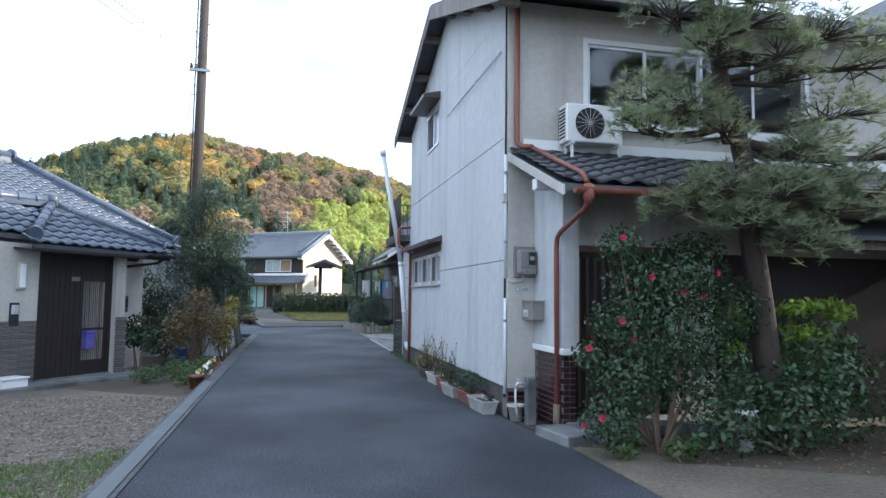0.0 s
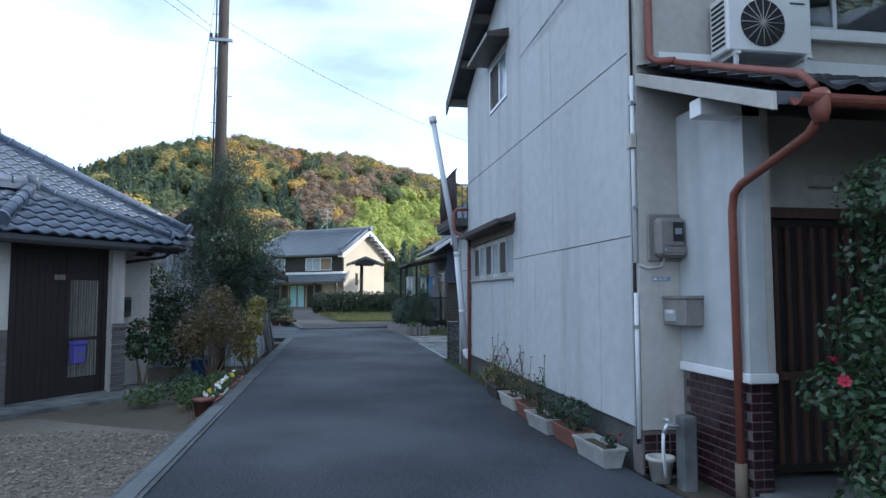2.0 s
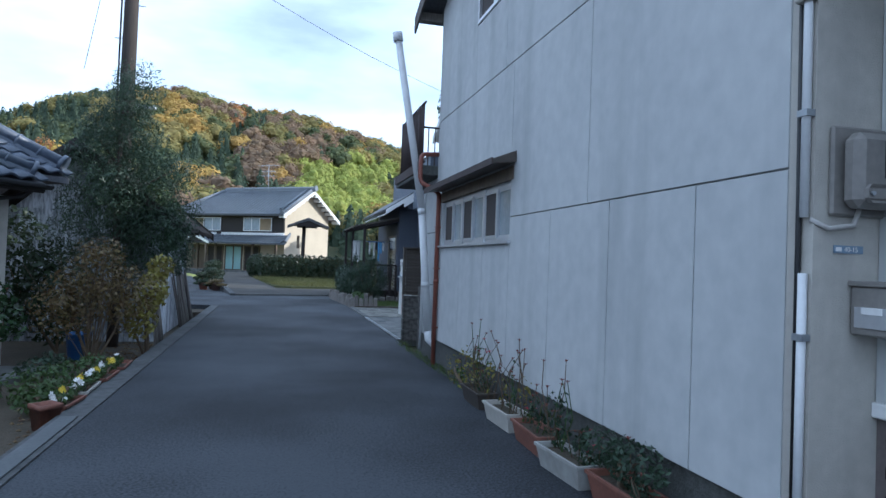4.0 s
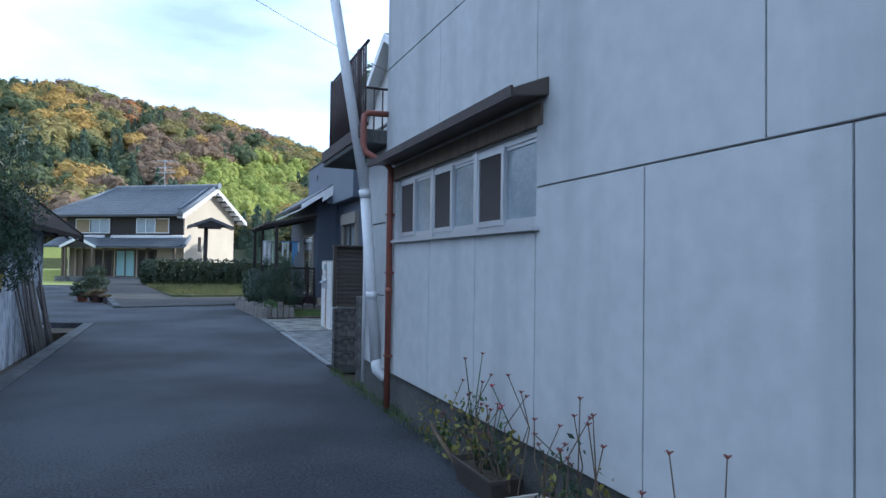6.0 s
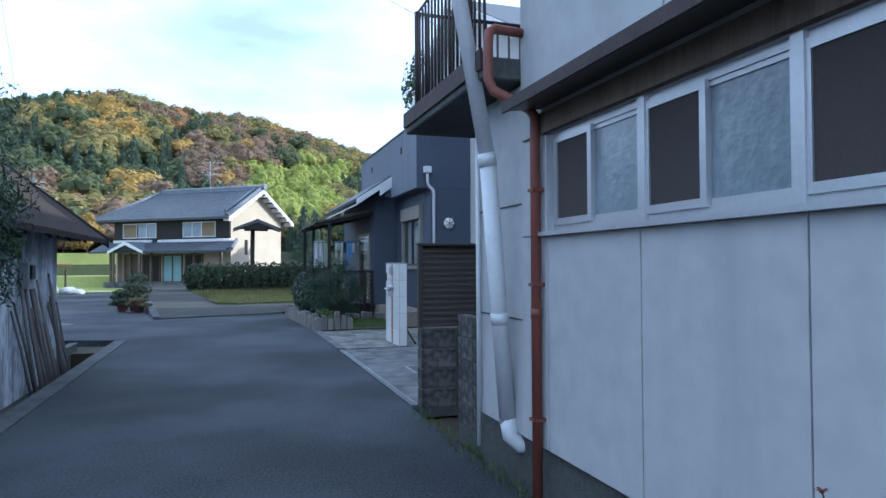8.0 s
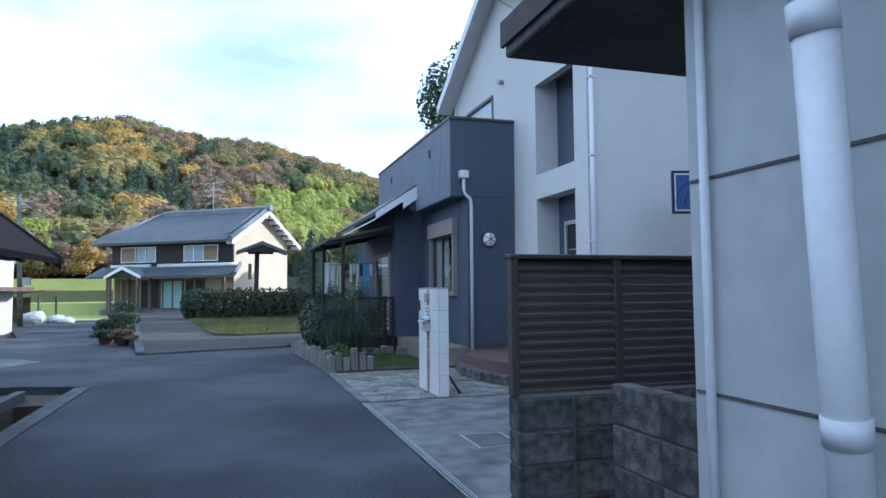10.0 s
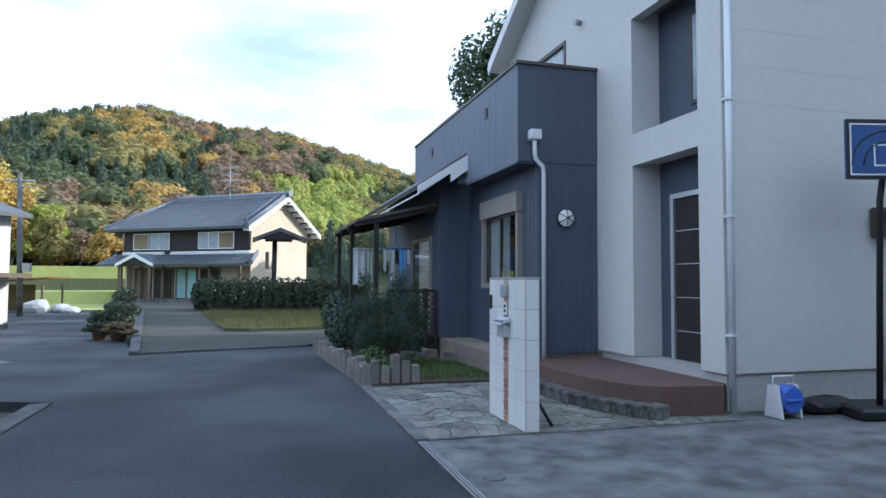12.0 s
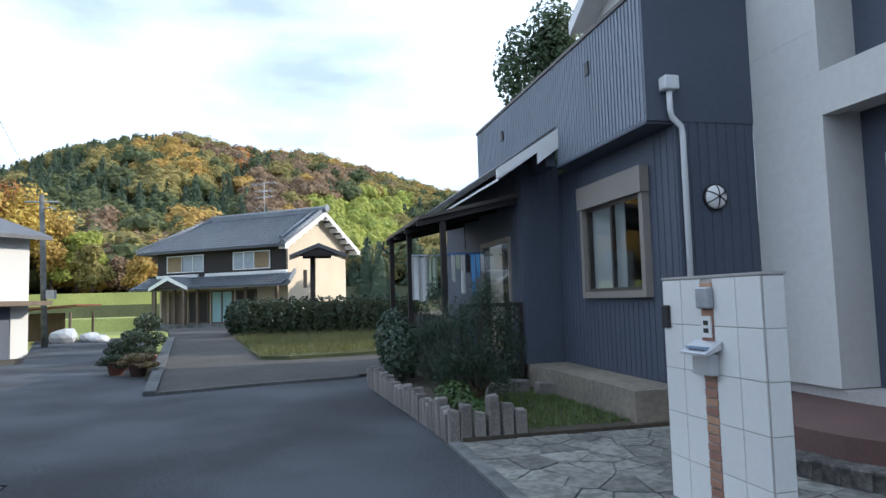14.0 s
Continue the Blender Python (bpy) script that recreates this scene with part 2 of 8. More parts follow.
def bx(bm, x0, x1, y0, y1, z0, z1):
    v = [bm.verts.new(p) for p in ((x0, y0, z0), (x1, y0, z0), (x1, y1, z0), (x0, y1, z0), (x0, y0, z1), (x1, y0, z1), (x1, y1, z1), (x0, y1, z1))]
    for f in ((3, 2, 1, 0), (4, 5, 6, 7), (0, 1, 5, 4), (1, 2, 6, 5), (2, 3, 7, 6), (3, 0, 4, 7)):
        bm.faces.new([v[i] for i in f])
    return v


def prism(bm, poly, offset):
    """A closed prism: the polygon's points, and the same moved by the offset."""
    o = Vector(offset)
    a = [bm.verts.new(p) for p in poly]
    b = [bm.verts.new(Vector(p) + o) for p in poly]
    bm.faces.new(a[::-1])
    bm.faces.new(b)
    n = len(a)
    for i in range(n):
        bm.faces.new((a[i], a[(i + 1) % n], b[(i + 1) % n], b[i]))


def tube(bm, pts, r, n=10, r1=None, cap=True):
    """A round tube along a line of points, tapering from r to r1."""
    pts = [Vector(p) for p in pts]
    r1 = r if r1 is None else r1
    rings = []
    side = None
    for i, p in enumerate(pts):
        d = (pts[min(i + 1, len(pts) - 1)] - pts[max(i - 1, 0)]).normalized()
        if side is None:
            side = d.orthogonal().normalized()
        side = (side - d * side.dot(d)).normalized()
        up = d.cross(side)
        rr = r + (r1 - r) * i / max(1, len(pts) - 1)
        rings.append([bm.verts.new(p + (side * math.cos(a) + up * math.sin(a)) * rr) for a in (2 * math.pi * k / n for k in range(n))])
    for a, b in zip(rings, rings[1:]):
        for k in range(n):
            f = bm.faces.new((a[k], a[(k + 1) % n], b[(k + 1) % n], b[k]))
            f.smooth = True
    if cap:
        bm.faces.new(rings[0][::-1])
        bm.faces.new(rings[-1])


def lathe(bm, profile, at, n=16):
    """A turned body: (radius, height) pairs round a vertical axis."""
    c = Vector(at)
    rings = [[bm.verts.new(c + Vector((r * math.cos(2 * math.pi * k / n), r * math.sin(2 * math.pi * k / n), z))) for k in range(n)] for r, z in profile]
    for a, b in zip(rings, rings[1:]):
        for k in range(n):
            bm.faces.new((a[k], a[(k + 1) % n], b[(k + 1) % n], b[k])).smooth = True
    bm.faces.new(rings[0][::-1])
    bm.faces.new(rings[-1])


def thing(name, at, label, category, group="", kind=""):
    ob = new(name)
    ob.location = at
    ORIG[ob.name] = Vector(at)
    return tagged(ob, label, category, group, kind)


def mesh_of(bm, name, material, bev=0.0, origin=(0, 0, 0)):
    if bev:
        bmesh.ops.bevel(bm, geom=[e for e in bm.edges], offset=bev, segments=1, affect="EDGES", profile=0.5)
    o = Vector(origin)
    if o.length:
        bmesh.ops.translate(bm, verts=bm.verts, vec=-o)
    bmesh.ops.recalc_face_normals(bm, faces=bm.faces)
    me = bpy.data.meshes.new(name)
    bm.to_mesh(me)
    bm.free()
    me.materials.append(material)
    return me


def part(name, bm, material, parent=None, label="", bev=0.0):
    """Links a bmesh, built in world metres, as one mesh object under a thing or part."""
    o = ORIG[parent.name] if parent else Vector((0, 0, 0))
    ob = new(name, mesh_of(bm, name, material, bev, o))
    if parent:
        ob.parent = parent
    ORIG[ob.name] = Vector(o)
    return tagged(ob, label)


def solid(name, x0, x1, y0, y1, z0, z1, material, parent=None, label="", bev=0.0):
    bm = bmesh.new()
    bx(bm, x0, x1, y0, y1, z0, z1)
    return part(name, bm, material, parent, label, bev)


def piped(name, pts, r, material, parent=None, label="", n=10, r1=None):
    bm = bmesh.new()
    tube(bm, pts, r, n, r1)
    return part(name, bm, material, parent, label)


def structure(ob, label, category):
    return tagged(ob, label, category, kind="structure")


def pieces(name, me, places, parent):
    """Objects of their own on one mesh, placed by poses in the parent's space."""
    for m in places:
        ob = new(name, me)
        ob.parent = parent
        ob.matrix_basis = m


def from_arrays(name, verts, faces, material, parent=None, smooth=False):
    me = bpy.data.meshes.new(name)
    me.from_pydata(verts, [], faces)
    me.materials.append(material)
    if smooth:
        me.shade_smooth()
    ob = new(name, me)
    if parent:
        ob.parent = parent
    return ob


# ---- ground, roads, gutters ----
PIT = (-4.75, -4.12, 13.9, 16.4)


def build_ground():
    xs = [-1500, -300, -80, -30, -12, PIT[0], PIT[1], 0.0, 12, 40, 150, 500, 1500]
    ys = [-1500, -300, -60, -20, 0, PIT[2], PIT[3], 30, 60, 120, 400, 1600]
    bm = bmesh.new()
    grid = [[bm.verts.new((x, y, -0.13)) for y in ys] for x in xs]
    for i in range(len(xs) - 1):
        for j in range(len(ys) - 1):
            if xs[i] == PIT[0] and ys[j] == PIT[2]:
                a, b, c, d = grid[i][j], grid[i + 1][j], grid[i + 1][j + 1], grid[i][j + 1]
                low = [bm.verts.new((v.co.x, v.co.y, -0.9)) for v in (a, b, c, d)]
                top = (a, b, c, d)
                for k in range(4):
                    bm.faces.new((top[k], top[(k + 1) % 4], low[(k + 1) % 4], low[k]))
                bm.faces.new(low)
                continue
            bm.faces.new((grid[i][j], grid[i + 1][j], grid[i + 1][j + 1], grid[i][j + 1]))
    structure(part("ground", bm, M_SOIL), "bare brown soil with sparse grass", "ground")


build_ground()


def flat(name, outline, z0, z1, material, label, category):
    bm = bmesh.new()
    prism(bm, [(x, y, z0) for x, y in outline], (0, 0, z1 - z0))
    return structure(part(name, bm, material), label, category)


flat("road", [(-3.89, -25), (0.2, -25), (0.12, -2.4), (-0.02, -0.9), (-0.02, 24.1), (-3.82, 23.0), (-4.4, 25.2), (-5.0, 28), (-6.2, 34), (-6.9, 40), (-8.2, 46), (-13.5, 46), (-9.5, 33.5), (-8.8, 31.2), (-30, 30.6), (-30, 18.6), (-5.0, 17.7), (-3.89, 17.3)],
     -0.2, 0.0, M_ASPHALT, "worn grey asphalt lane with faint patches", "road")

flat("concrete_gutter", [(-4.12, -25), (-3.885, -25), (-3.885, 17.2), (-4.12, 17.2)], -0.3, 0.015, M_CONC_G, "weathered concrete gutter edge along the lane", "gutter")
flat("channel_cover", [(-4.07, -25), (-3.93, -25), (-3.93, 3.2), (-4.07, 3.2)], -0.1, 0.028, M_COVER, "grey metal channel cover set in concrete", "drain cover")
flat("gravel_yard", [(-14, -25), (-4.13, -25), (-4.13, 1.9), (-5.1, 2.4), (-6.2, 3.1), (-7.6, 2.4), (-14, 2.4)], -0.3, -0.05, M_GRAVEL, "pale brown gravel parking yard", "gravel")
flat("gate_apron", [(-8.0, 2.65), (-7.65, 2.45), (-5.45, 5.2), (-4.95, 6.6), (-5.9, 6.6)], -0.3, -0.07, M_CONC, "concrete apron before the gate", "pavement")
flat("driveway", [(0.0, 9.22), (8, 9.22), (8, 14.9), (3.9, 14.9), (3.9, 14.17), (0.0, 14.17)], -0.3, 0.006, M_CONC, "pale grey concrete driveway", "driveway")
flat("paving_bed", [(0.12, 14.19), (3.9, 14.19), (3.9, 17.5), (0.12, 17.5)], -0.3, 0.008, M_CONC, "grey mortar bed under flagstones", "pavement")
flat("paving_kerb", [(-0.02, 14.19), (0.115, 14.19), (0.115, 17.5), (-0.02, 17.5)], -0.3, 0.03, M_CONC, "concrete kerb beside the lane", "kerb")
flat("far_slab", [(-3.85, 22.85), (-2.0, 23.45), (-0.05, 23.9), (4.5, 24.6), (4.5, 33), (-2.0, 36), (-4.5, 48), (-7.9, 48), (-5.85, 36.6)], -0.3, 0.16, M_COURT, "sloping concrete forecourt with a dark edge", "pavement")
flat("far_slab_kerb", [(-3.84, 22.74), (-2.0, 23.34), (-0.3, 23.74), (-0.3, 23.84), (-2.0, 23.44), (-3.84, 22.84)], -0.3, 0.05, M_CONC_D, "dark broken kerb along the forecourt", "kerb")
flat("far_slab_edge", [(-3.95, 22.75), (-3.75, 22.75), (-5.7, 36.6), (-6.0, 36.6)], -0.3, 0.24, M_CONC_G, "rough concrete retaining edge", "kerb")


def tilt_court(name, extra):
    """The forecourt climbs gently from the lane towards the farmhouse."""
    for v in bpy.data.objects[name].data.vertices:
        if v.co.z > 0:
            v.co.z = min(0.035 + 0.023 * (v.co.y - 23), 0.30) + extra


tilt_court("far_slab", 0.0)
tilt_court("far_slab_edge", 0.05)
flat("garden_bed", [(0.15, 17.52), (4, 17.52), (4, 32), (0.15, 24.2)], -0.3, 0.05, M_SOIL, "planted garden soil behind granite posts", "ground")
flat("right_yard", [(0.25, -25), (14, -25), (14, -0.9), (0.05, -0.9), (0.16, -2.4)], -0.3, -0.01, M_SOIL, "dark garden soil with leaf litter", "ground")

# ---- white two-storey house beside the lane ----
AY0, AY1, AX1 = -0.8, 6.36, 9.0
houseA = thing("house", (4, 3, 0), "weathered pale stucco two-storey house beside the lane", "house")


def gable(y):
    return 5.42 + 0.36 * min(y - AY0 + 0.0, AY1 - y)


def build_house_a():
    WY0, WY1, WZ0, WZ1 = 3.14, 5.98, 1.75, 2.36
    UY0, UY1, UZ0, UZ1 = 3.4, 4.5, 4.45, 5.2
    solid("wall", 0.03, 0.18, AY0 + 0.15, WY0, 0.37, 5.4, M_STUCCO, houseA)
    solid("wall", 0.03, 0.18, WY0, WY1, 0.37, WZ0, M_STUCCO, houseA)
    solid("wall", 0.03, 0.18, WY0, WY1, WZ1, UZ0, M_STUCCO, houseA)
    solid("wall", 0.03, 0.18, WY1, AY1, 0.37, 5.4, M_STUCCO, houseA)
    solid("wall", 0.03, 0.18, WY0, UY0, UZ0, 5.4, M_STUCCO, houseA)
    solid("wall", 0.03, 0.18, UY1, WY1, UZ0, 5.4, M_STUCCO, houseA)
    solid("wall", 0.03, 0.18, UY0, UY1, UZ1, 5.4, M_STUCCO, houseA)
    mid = (AY0 + AY1) / 2
    bm = bmesh.new()
    prism(bm, [(0.03, AY0, 5.4), (0.03, AY1, 5.4), (0.03, mid, gable(mid))], (0.15, 0, 0))
    part("gable_wall", bm, M_STUCCO, houseA)
    solid("wall", 0.18, AX1, AY1 - 0.15, AY1, 0.37, 5.4, M_STUCCO, houseA)
    solid("wall", AX1 - 0.15, AX1, AY0 + 0.15, AY1 - 0.15, 0.37, 5.4, M_STUCCO, houseA)
    solid("wall", 0.002, 1.05, AY0, AY0 + 0.15, 0.37, 5.4, M_STUCCO_B, houseA, "beige rendered front wall")
    solid("wall", 1.05, 4.6, AY0, AY0 + 0.15, 0.37, 3.8, M_STUCCO_B, houseA, "beige rendered front wall")
    solid("wall", 1.05, 4.6, AY0, AY0 + 0.15, 5.0, 5.4, M_STUCCO_B, houseA, "beige rendered front wall")
    solid("wall", 4.6, AX1, AY0, AY0 + 0.15, 0.37, 5.4, M_STUCCO_B, houseA, "beige rendered front wall")
    solid("foundation", 0.06, AX1 - 0.1, AY0 + 0.06, AY1 - 0.05, -0.2, 0.37, M_CONC_D, houseA, "dark damp concrete foundation")
    # stucco panels with open joints between them
    edges = [AY0 + 0.15, 0.05, 1.05, 2.1, 3.13]
    rows = []
    for a, b in zip(edges, edges[1:]):
        rows.append((a, b, 0.37, 1.985))
    for a, b in zip([3.13, 4.03, 5.0, 5.98], [4.03, 5.0, 5.98, AY1]):
        rows.append((a, b, 0.37, 1.72))
    rows.append((5.98, AY1, 1.72, 2.36))
    for a, b in zip([AY0 + 0.15, 1.4, 3.13], [1.4, 3.13, 3.14]):
        if b - a > 0.1:
            rows.append((a, b, 1.985, 3.6))
    rows.append((3.13, 4.8, 2.37, 3.6))
    rows.append((4.8, AY1, 2.37, 3.6))
    for a, b, z0, z1 in ((AY0 + 0.15, 1.4, 3.6, 5.308), (1.4, 3.4, 3.6, 5.308), (3.4, 4.5, 3.6, 4.43), (3.4, 4.5, 5.22, 5.308), (4.5, AY1, 3.6, 5.308)):
        rows.append((a, b, z0, z1))
    for a, b, z0, z1 in rows:
        bm = bmesh.new()
        bx(bm, 0.0, 0.03, a + 0.005, b - 0.005, z0 + 0.005, z1 - 0.005)
        part("wall_panel", bm, M_STUCCO, houseA, bev=0.003)
    bm = bmesh.new()
    prism(bm, [(0.0, AY0 + 0.02, 5.305), (0.0, AY1 - 0.02, 5.305), (0.0, mid, gable(mid) - 0.02)], (0.028, 0, 0))
    part("wall_panel", bm, M_STUCCO, houseA)
    # gable roof with bargeboards
    for s, ye in ((1, AY1 + 0.55), (-1, AY0 - 0.55)):
        ze = gable(AY1) - 0.36 * 0.55
        zr = gable(mid) + 0.06
        bm = bmesh.new()
        prism(bm, [(-0.30, ye, ze + 0.05), (-0.30, mid, zr), (-0.30, mid, zr + 0.13), (-0.30, ye, ze + 0.18)], (AX1 + 0.6, 0, 0))
        part("roof", bm, M_TILE_D, houseA, "dark tiled gable roof")
        bm = bmesh.new()
        prism(bm, [(-0.335, ye, ze - 0.12), (-0.335, mid, zr - 0.17), (-0.335, mid, zr + 0.10), (-0.335, ye, ze + 0.12)], (0.03, 0, 0))
        part("bargeboard", bm, M_GREYWOOD, houseA, "weathered grey bargeboard")
        for k in range(4):
            y = mid + (ye - mid) * (0.15 + 0.26 * k)
            z = zr + (ze - zr) * (0.15 + 0.26 * k)
            solid("purlin", -0.30, 0.05, y - 0.05, y + 0.05, z - 0.13, z + 0.0, M_GREYWOOD, houseA)
    # long window of three sliding pairs
    win = part("window", bmesh_frame_x(0.045, 0.10, WY0, WY1, WZ0, WZ1, 0.04), M_ALU, houseA, "silver aluminium window of three sliding pairs")
    solid("window_sill", -0.045, 0.06, WY0 - 0.06, WY1 + 0.06, WZ0 - 0.034, WZ0 - 0.008, M_ALU, win)
    w = (WY1 - WY0 - 0.16) / 3
    for k in range(3):
        a = WY0 + 0.04 + k * (w + 0.04)
        if k:
            solid("mullion", 0.02, 0.10, a - 0.06, a, WZ0 + 0.0, WZ1, M_ALU, win)
        m = a + w * 0.52
        part("sash", bmesh_frame_x(0.055, 0.08, a, m + 0.03, WZ0 + 0.03, WZ1 - 0.03, 0.035), M_ALU, win)
        solid("pane", 0.066, 0.072, a + 0.035, m - 0.005, WZ0 + 0.065, WZ1 - 0.065, M_FROST, win, "frosted pane")
        part("sash", bmesh_frame_x(0.03, 0.053, m - 0.01, a + w, WZ0 + 0.03, WZ1 - 0.03, 0.04), M_ALU, win)
        solid("screen", 0.040, 0.044, m + 0.03, a + w - 0.04, WZ0 + 0.07, WZ1 - 0.07, M_SCREEN, win, "brown insect screen")
    # metal canopy above it
    bm = bmesh.new()
    prism(bm, [(0.0, 2.98, 2.65), (-0.25, 2.98, 2.55), (-0.25, 2.98, 2.50), (0.0, 2.98, 2.53)], (0, 3.08, 0))
    can = part("window_canopy", bm, M_BROWNMETAL, houseA, "dark metal window canopy with rust edge", bev=0.006)
    solid("canopy_edge", -0.268, -0.252, 2.97, 6.07, 2.49, 2.56, M_IRON, can)
    solid("soffit_board", -0.014, 0.035, 3.05, 6.05, 2.37, 2.5, M_WOOD, houseA)
    # upper window with its own canopy
    up = part("window", bmesh_frame_x(-0.005, 0.10, UY0, UY1, UZ0, UZ1, 0.045), M_ALU, houseA, "small aluminium upper window")
    solid("pane", 0.05, 0.056, UY0 + 0.04, UY0 + 0.55, UZ0 + 0.04, UZ1 - 0.04, M_FROST, up)
    solid("pane", 0.03, 0.036, UY0 + 0.55, UY1 - 0.04, UZ0 + 0.04, UZ1 - 0.04, M_SCREEN, up)
    solid("sash", 0.02, 0.07, UY0 + 0.52, UY0 + 0.58, UZ0 + 0.04, UZ1 - 0.04, M_ALU, up)
    bm = bmesh.new()
    prism(bm, [(0.0, UY0 - 0.15, 5.44), (-0.34, UY0 - 0.15, 5.36), (-0.34, UY0 - 0.15, 5.29), (0.0, UY0 - 0.15, 5.30)], (0, UY1 - UY0 + 0.3, 0))
    part("window_canopy", bm, M_BROWNMETAL, houseA, bev=0.006)
    # black block paints the unlit room behind the long window
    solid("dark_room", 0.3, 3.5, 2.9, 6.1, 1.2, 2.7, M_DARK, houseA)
    # upper front window
    fw = part("window", bmesh_frame_y(AY0 + 0.0, AY0 + 0.1, 1.05, 4.6, 3.8, 5.0, 0.07), M_WHITE, houseA, "wide upper window with pale frame")
    for k in range(4):
        x = 1.12 + k * 0.855
        part("sash", bmesh_frame_y(AY0 + 0.03 + 0.03 * (k % 2), AY0 + 0.06 + 0.03 * (k % 2), x, x + 0.87, 3.87, 4.93, 0.04), M_ALU, fw)
        solid("pane", x + 0.035, x + 0.835, AY0 + 0.042 + 0.03 * (k % 2), AY0 + 0.048 + 0.03 * (k % 2), 3.905, 4.895, M_GLASS, fw)
    solid("window_sill", 1.0, 4.66, AY0 - 0.06, AY0 + 0.02, 3.75, 3.8, M_WHITE, fw)
    # black sheet paints the unlit room behind the front window
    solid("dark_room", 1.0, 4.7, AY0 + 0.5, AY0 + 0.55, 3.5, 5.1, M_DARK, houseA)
    solid("trim_board", 0.2, 6.2, AY0 - 0.03, AY0, 3.43, 3.56, M_WHITE, houseA, "white painted flashing board")


def ring_frame(corner, t, d0, d1):
    """A closed rectangular frame in one piece: corner(u, v, d) gives the point at depth d, t the bar's width."""
    bm = bmesh.new()
    loops = []
    for d in (d0, d1):
        for k in (0.0, t):
            loops.append([bm.verts.new(corner(su, sv, k, d)) for su, sv in ((0, 0), (1, 0), (1, 1), (0, 1))])
    fo, fi, bo, bi = loops
    for k in range(4):
        n = (k + 1) % 4
        for q in ((fo[k], fo[n], fi[n], fi[k]), (bo[n], bo[k], bi[k], bi[n]), (fo[n], fo[k], bo[k], bo[n]), (fi[k], fi[n], bi[n], bi[k])):
            bm.faces.new(q)
    bmesh.ops.recalc_face_normals(bm, faces=bm.faces)
    return bm


def bmesh_frame_x(x0, x1, y0, y1, z0, z1, t):
    return ring_frame(lambda u, v, k, d: (d, (y1 - k) if u else (y0 + k), (z1 - k) if v else (z0 + k)), t, x0, x1)


def bmesh_frame_y(y0, y1, x0, x1, z0, z1, t):
    return ring_frame(lambda u, v, k, d: ((x1 - k) if u else (x0 + k), d, (z1 - k) if v else (z0 + k)), t, y0, y1)


build_house_a()


def build_porch():
    """The one-storey entrance lean-to at the front of the white house."""
    P0 = -1.72
    solid("wall", 0.36, 0.50, P0, AY0 - 0.005, 0.90, 3.0, M_STUCCO, houseA, "white side wall of the entrance")
    bm = bmesh.new()
    bx(bm, 0.502, 0.56, P0 + 0.0, P0 + 0.12, 0.93, 2.85)
    part("wall", bm, M_STUCCO_B, houseA)
    solid("wall", 0.56, 6.2, P0 + 0.25, P0 + 0.37, 2.08, 2.85, M_STUCCO_B, houseA)
    solid("wall", 1.9, 2.5, P0 + 0.25, P0 + 0.37, 0.0, 2.08, M_STUCCO_B, houseA)
    # dark wood colour puts the deep shade under the eaves into this wall
    solid("storage_wall", 2.5, 6.2, P0 + 0.25, P0 + 0.37, 0.0, 2.08, M_DARKWOOD, houseA, "dark boarded storage wall")
    solid("eave_beam", 2.5, 6.6, P0 - 0.62, P0 - 0.52, 2.12, 2.24, M_WOOD, houseA)
    bm = bmesh.new()
    prism(bm, [(2.4, P0 - 0.75, 2.22), (2.4, P0 + 0.22, 2.55), (2.4, P0 + 0.22, 2.6), (2.4, P0 - 0.75, 2.27)], (4.3, 0, 0))
    part("storage_roof", bm, M_TILE_D, houseA, "low dark storage roof")
    solid("eave_post", 4.6, 4.7, P0 - 0.62, P0 - 0.52, -0.02, 2.12, M_DARKWOOD, houseA)
    solid("wall", 6.05, 6.2, P0 + 0.37, AY0, 0.0, 2.85, M_STUCCO_B, houseA)
    solid("entrance_step", 0.40, 2.2, P0 - 0.32, P0 + 0.5, -0.1, 0.11, M_CONC, houseA, "low concrete doorstep")
    # tiled plinth, backing behind the single glazed tiles
    solid("plinth", 0.372, 0.52, P0 + 0.012, AY0 - 0.002, 0.0, 0.86, M_JOINT, houseA)
    solid("plinth", 0.006, 0.36, AY0 + 0.02, AY0 + 0.2, 0.0, 0.36, M_JOINT, houseA)
    solid("plinth_cap", 0.335, 0.56, P0 - 0.03, AY0 - 0.002, 0.862, 0.93, M_WHITE, houseA, "white plinth capping", 0.006)
    # sliding lattice door
    door = part("entrance_door", bmesh_frame_y(P0 + 0.27, P0 + 0.33, 0.58, 1.88, 0.16, 2.06, 0.06), M_DARKWOOD, houseA, "dark wooden lattice sliding door")
    for k in range(11):
        x = 0.67 + 0.105 * k
        solid("slat", x, x + 0.036, P0 + 0.28, P0 + 0.31, 0.22, 2.0, M_LATTICE, door)
    solid("rail", 0.64, 1.82, P0 + 0.275, P0 + 0.315, 0.84, 0.90, M_LATTICE, door)
    # black sheet paints the unlit hall behind the slats
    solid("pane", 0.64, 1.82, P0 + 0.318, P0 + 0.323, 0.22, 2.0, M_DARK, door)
    solid("door_jamb", 0.562, 0.60, P0 + 0.2, P0 + 0.27, 0.11, 2.08, M_LATTICE, door)
    solid("lintel_board", 0.56, 1.92, P0 + 0.215, P0 + 0.248, 2.06, 2.14, M_LATTICE, houseA)
    solid("vent_box", 1.05, 1.42, P0 + 0.19, P0 + 0.248, 2.3, 2.4, M_STUCCO_B, houseA, "small beige vent box", 0.006)
    # lean-to roof
    bm = bmesh.new()
    prism(bm, [(0.02, -2.5, 2.69), (0.02, AY0, 3.37), (0.02, AY0, 3.29), (0.02, -2.5, 2.61)], (6.5, 0, 0))
    roof = part("roof", bm, M_TILE_D, houseA, "dark tiled lean-to roof")
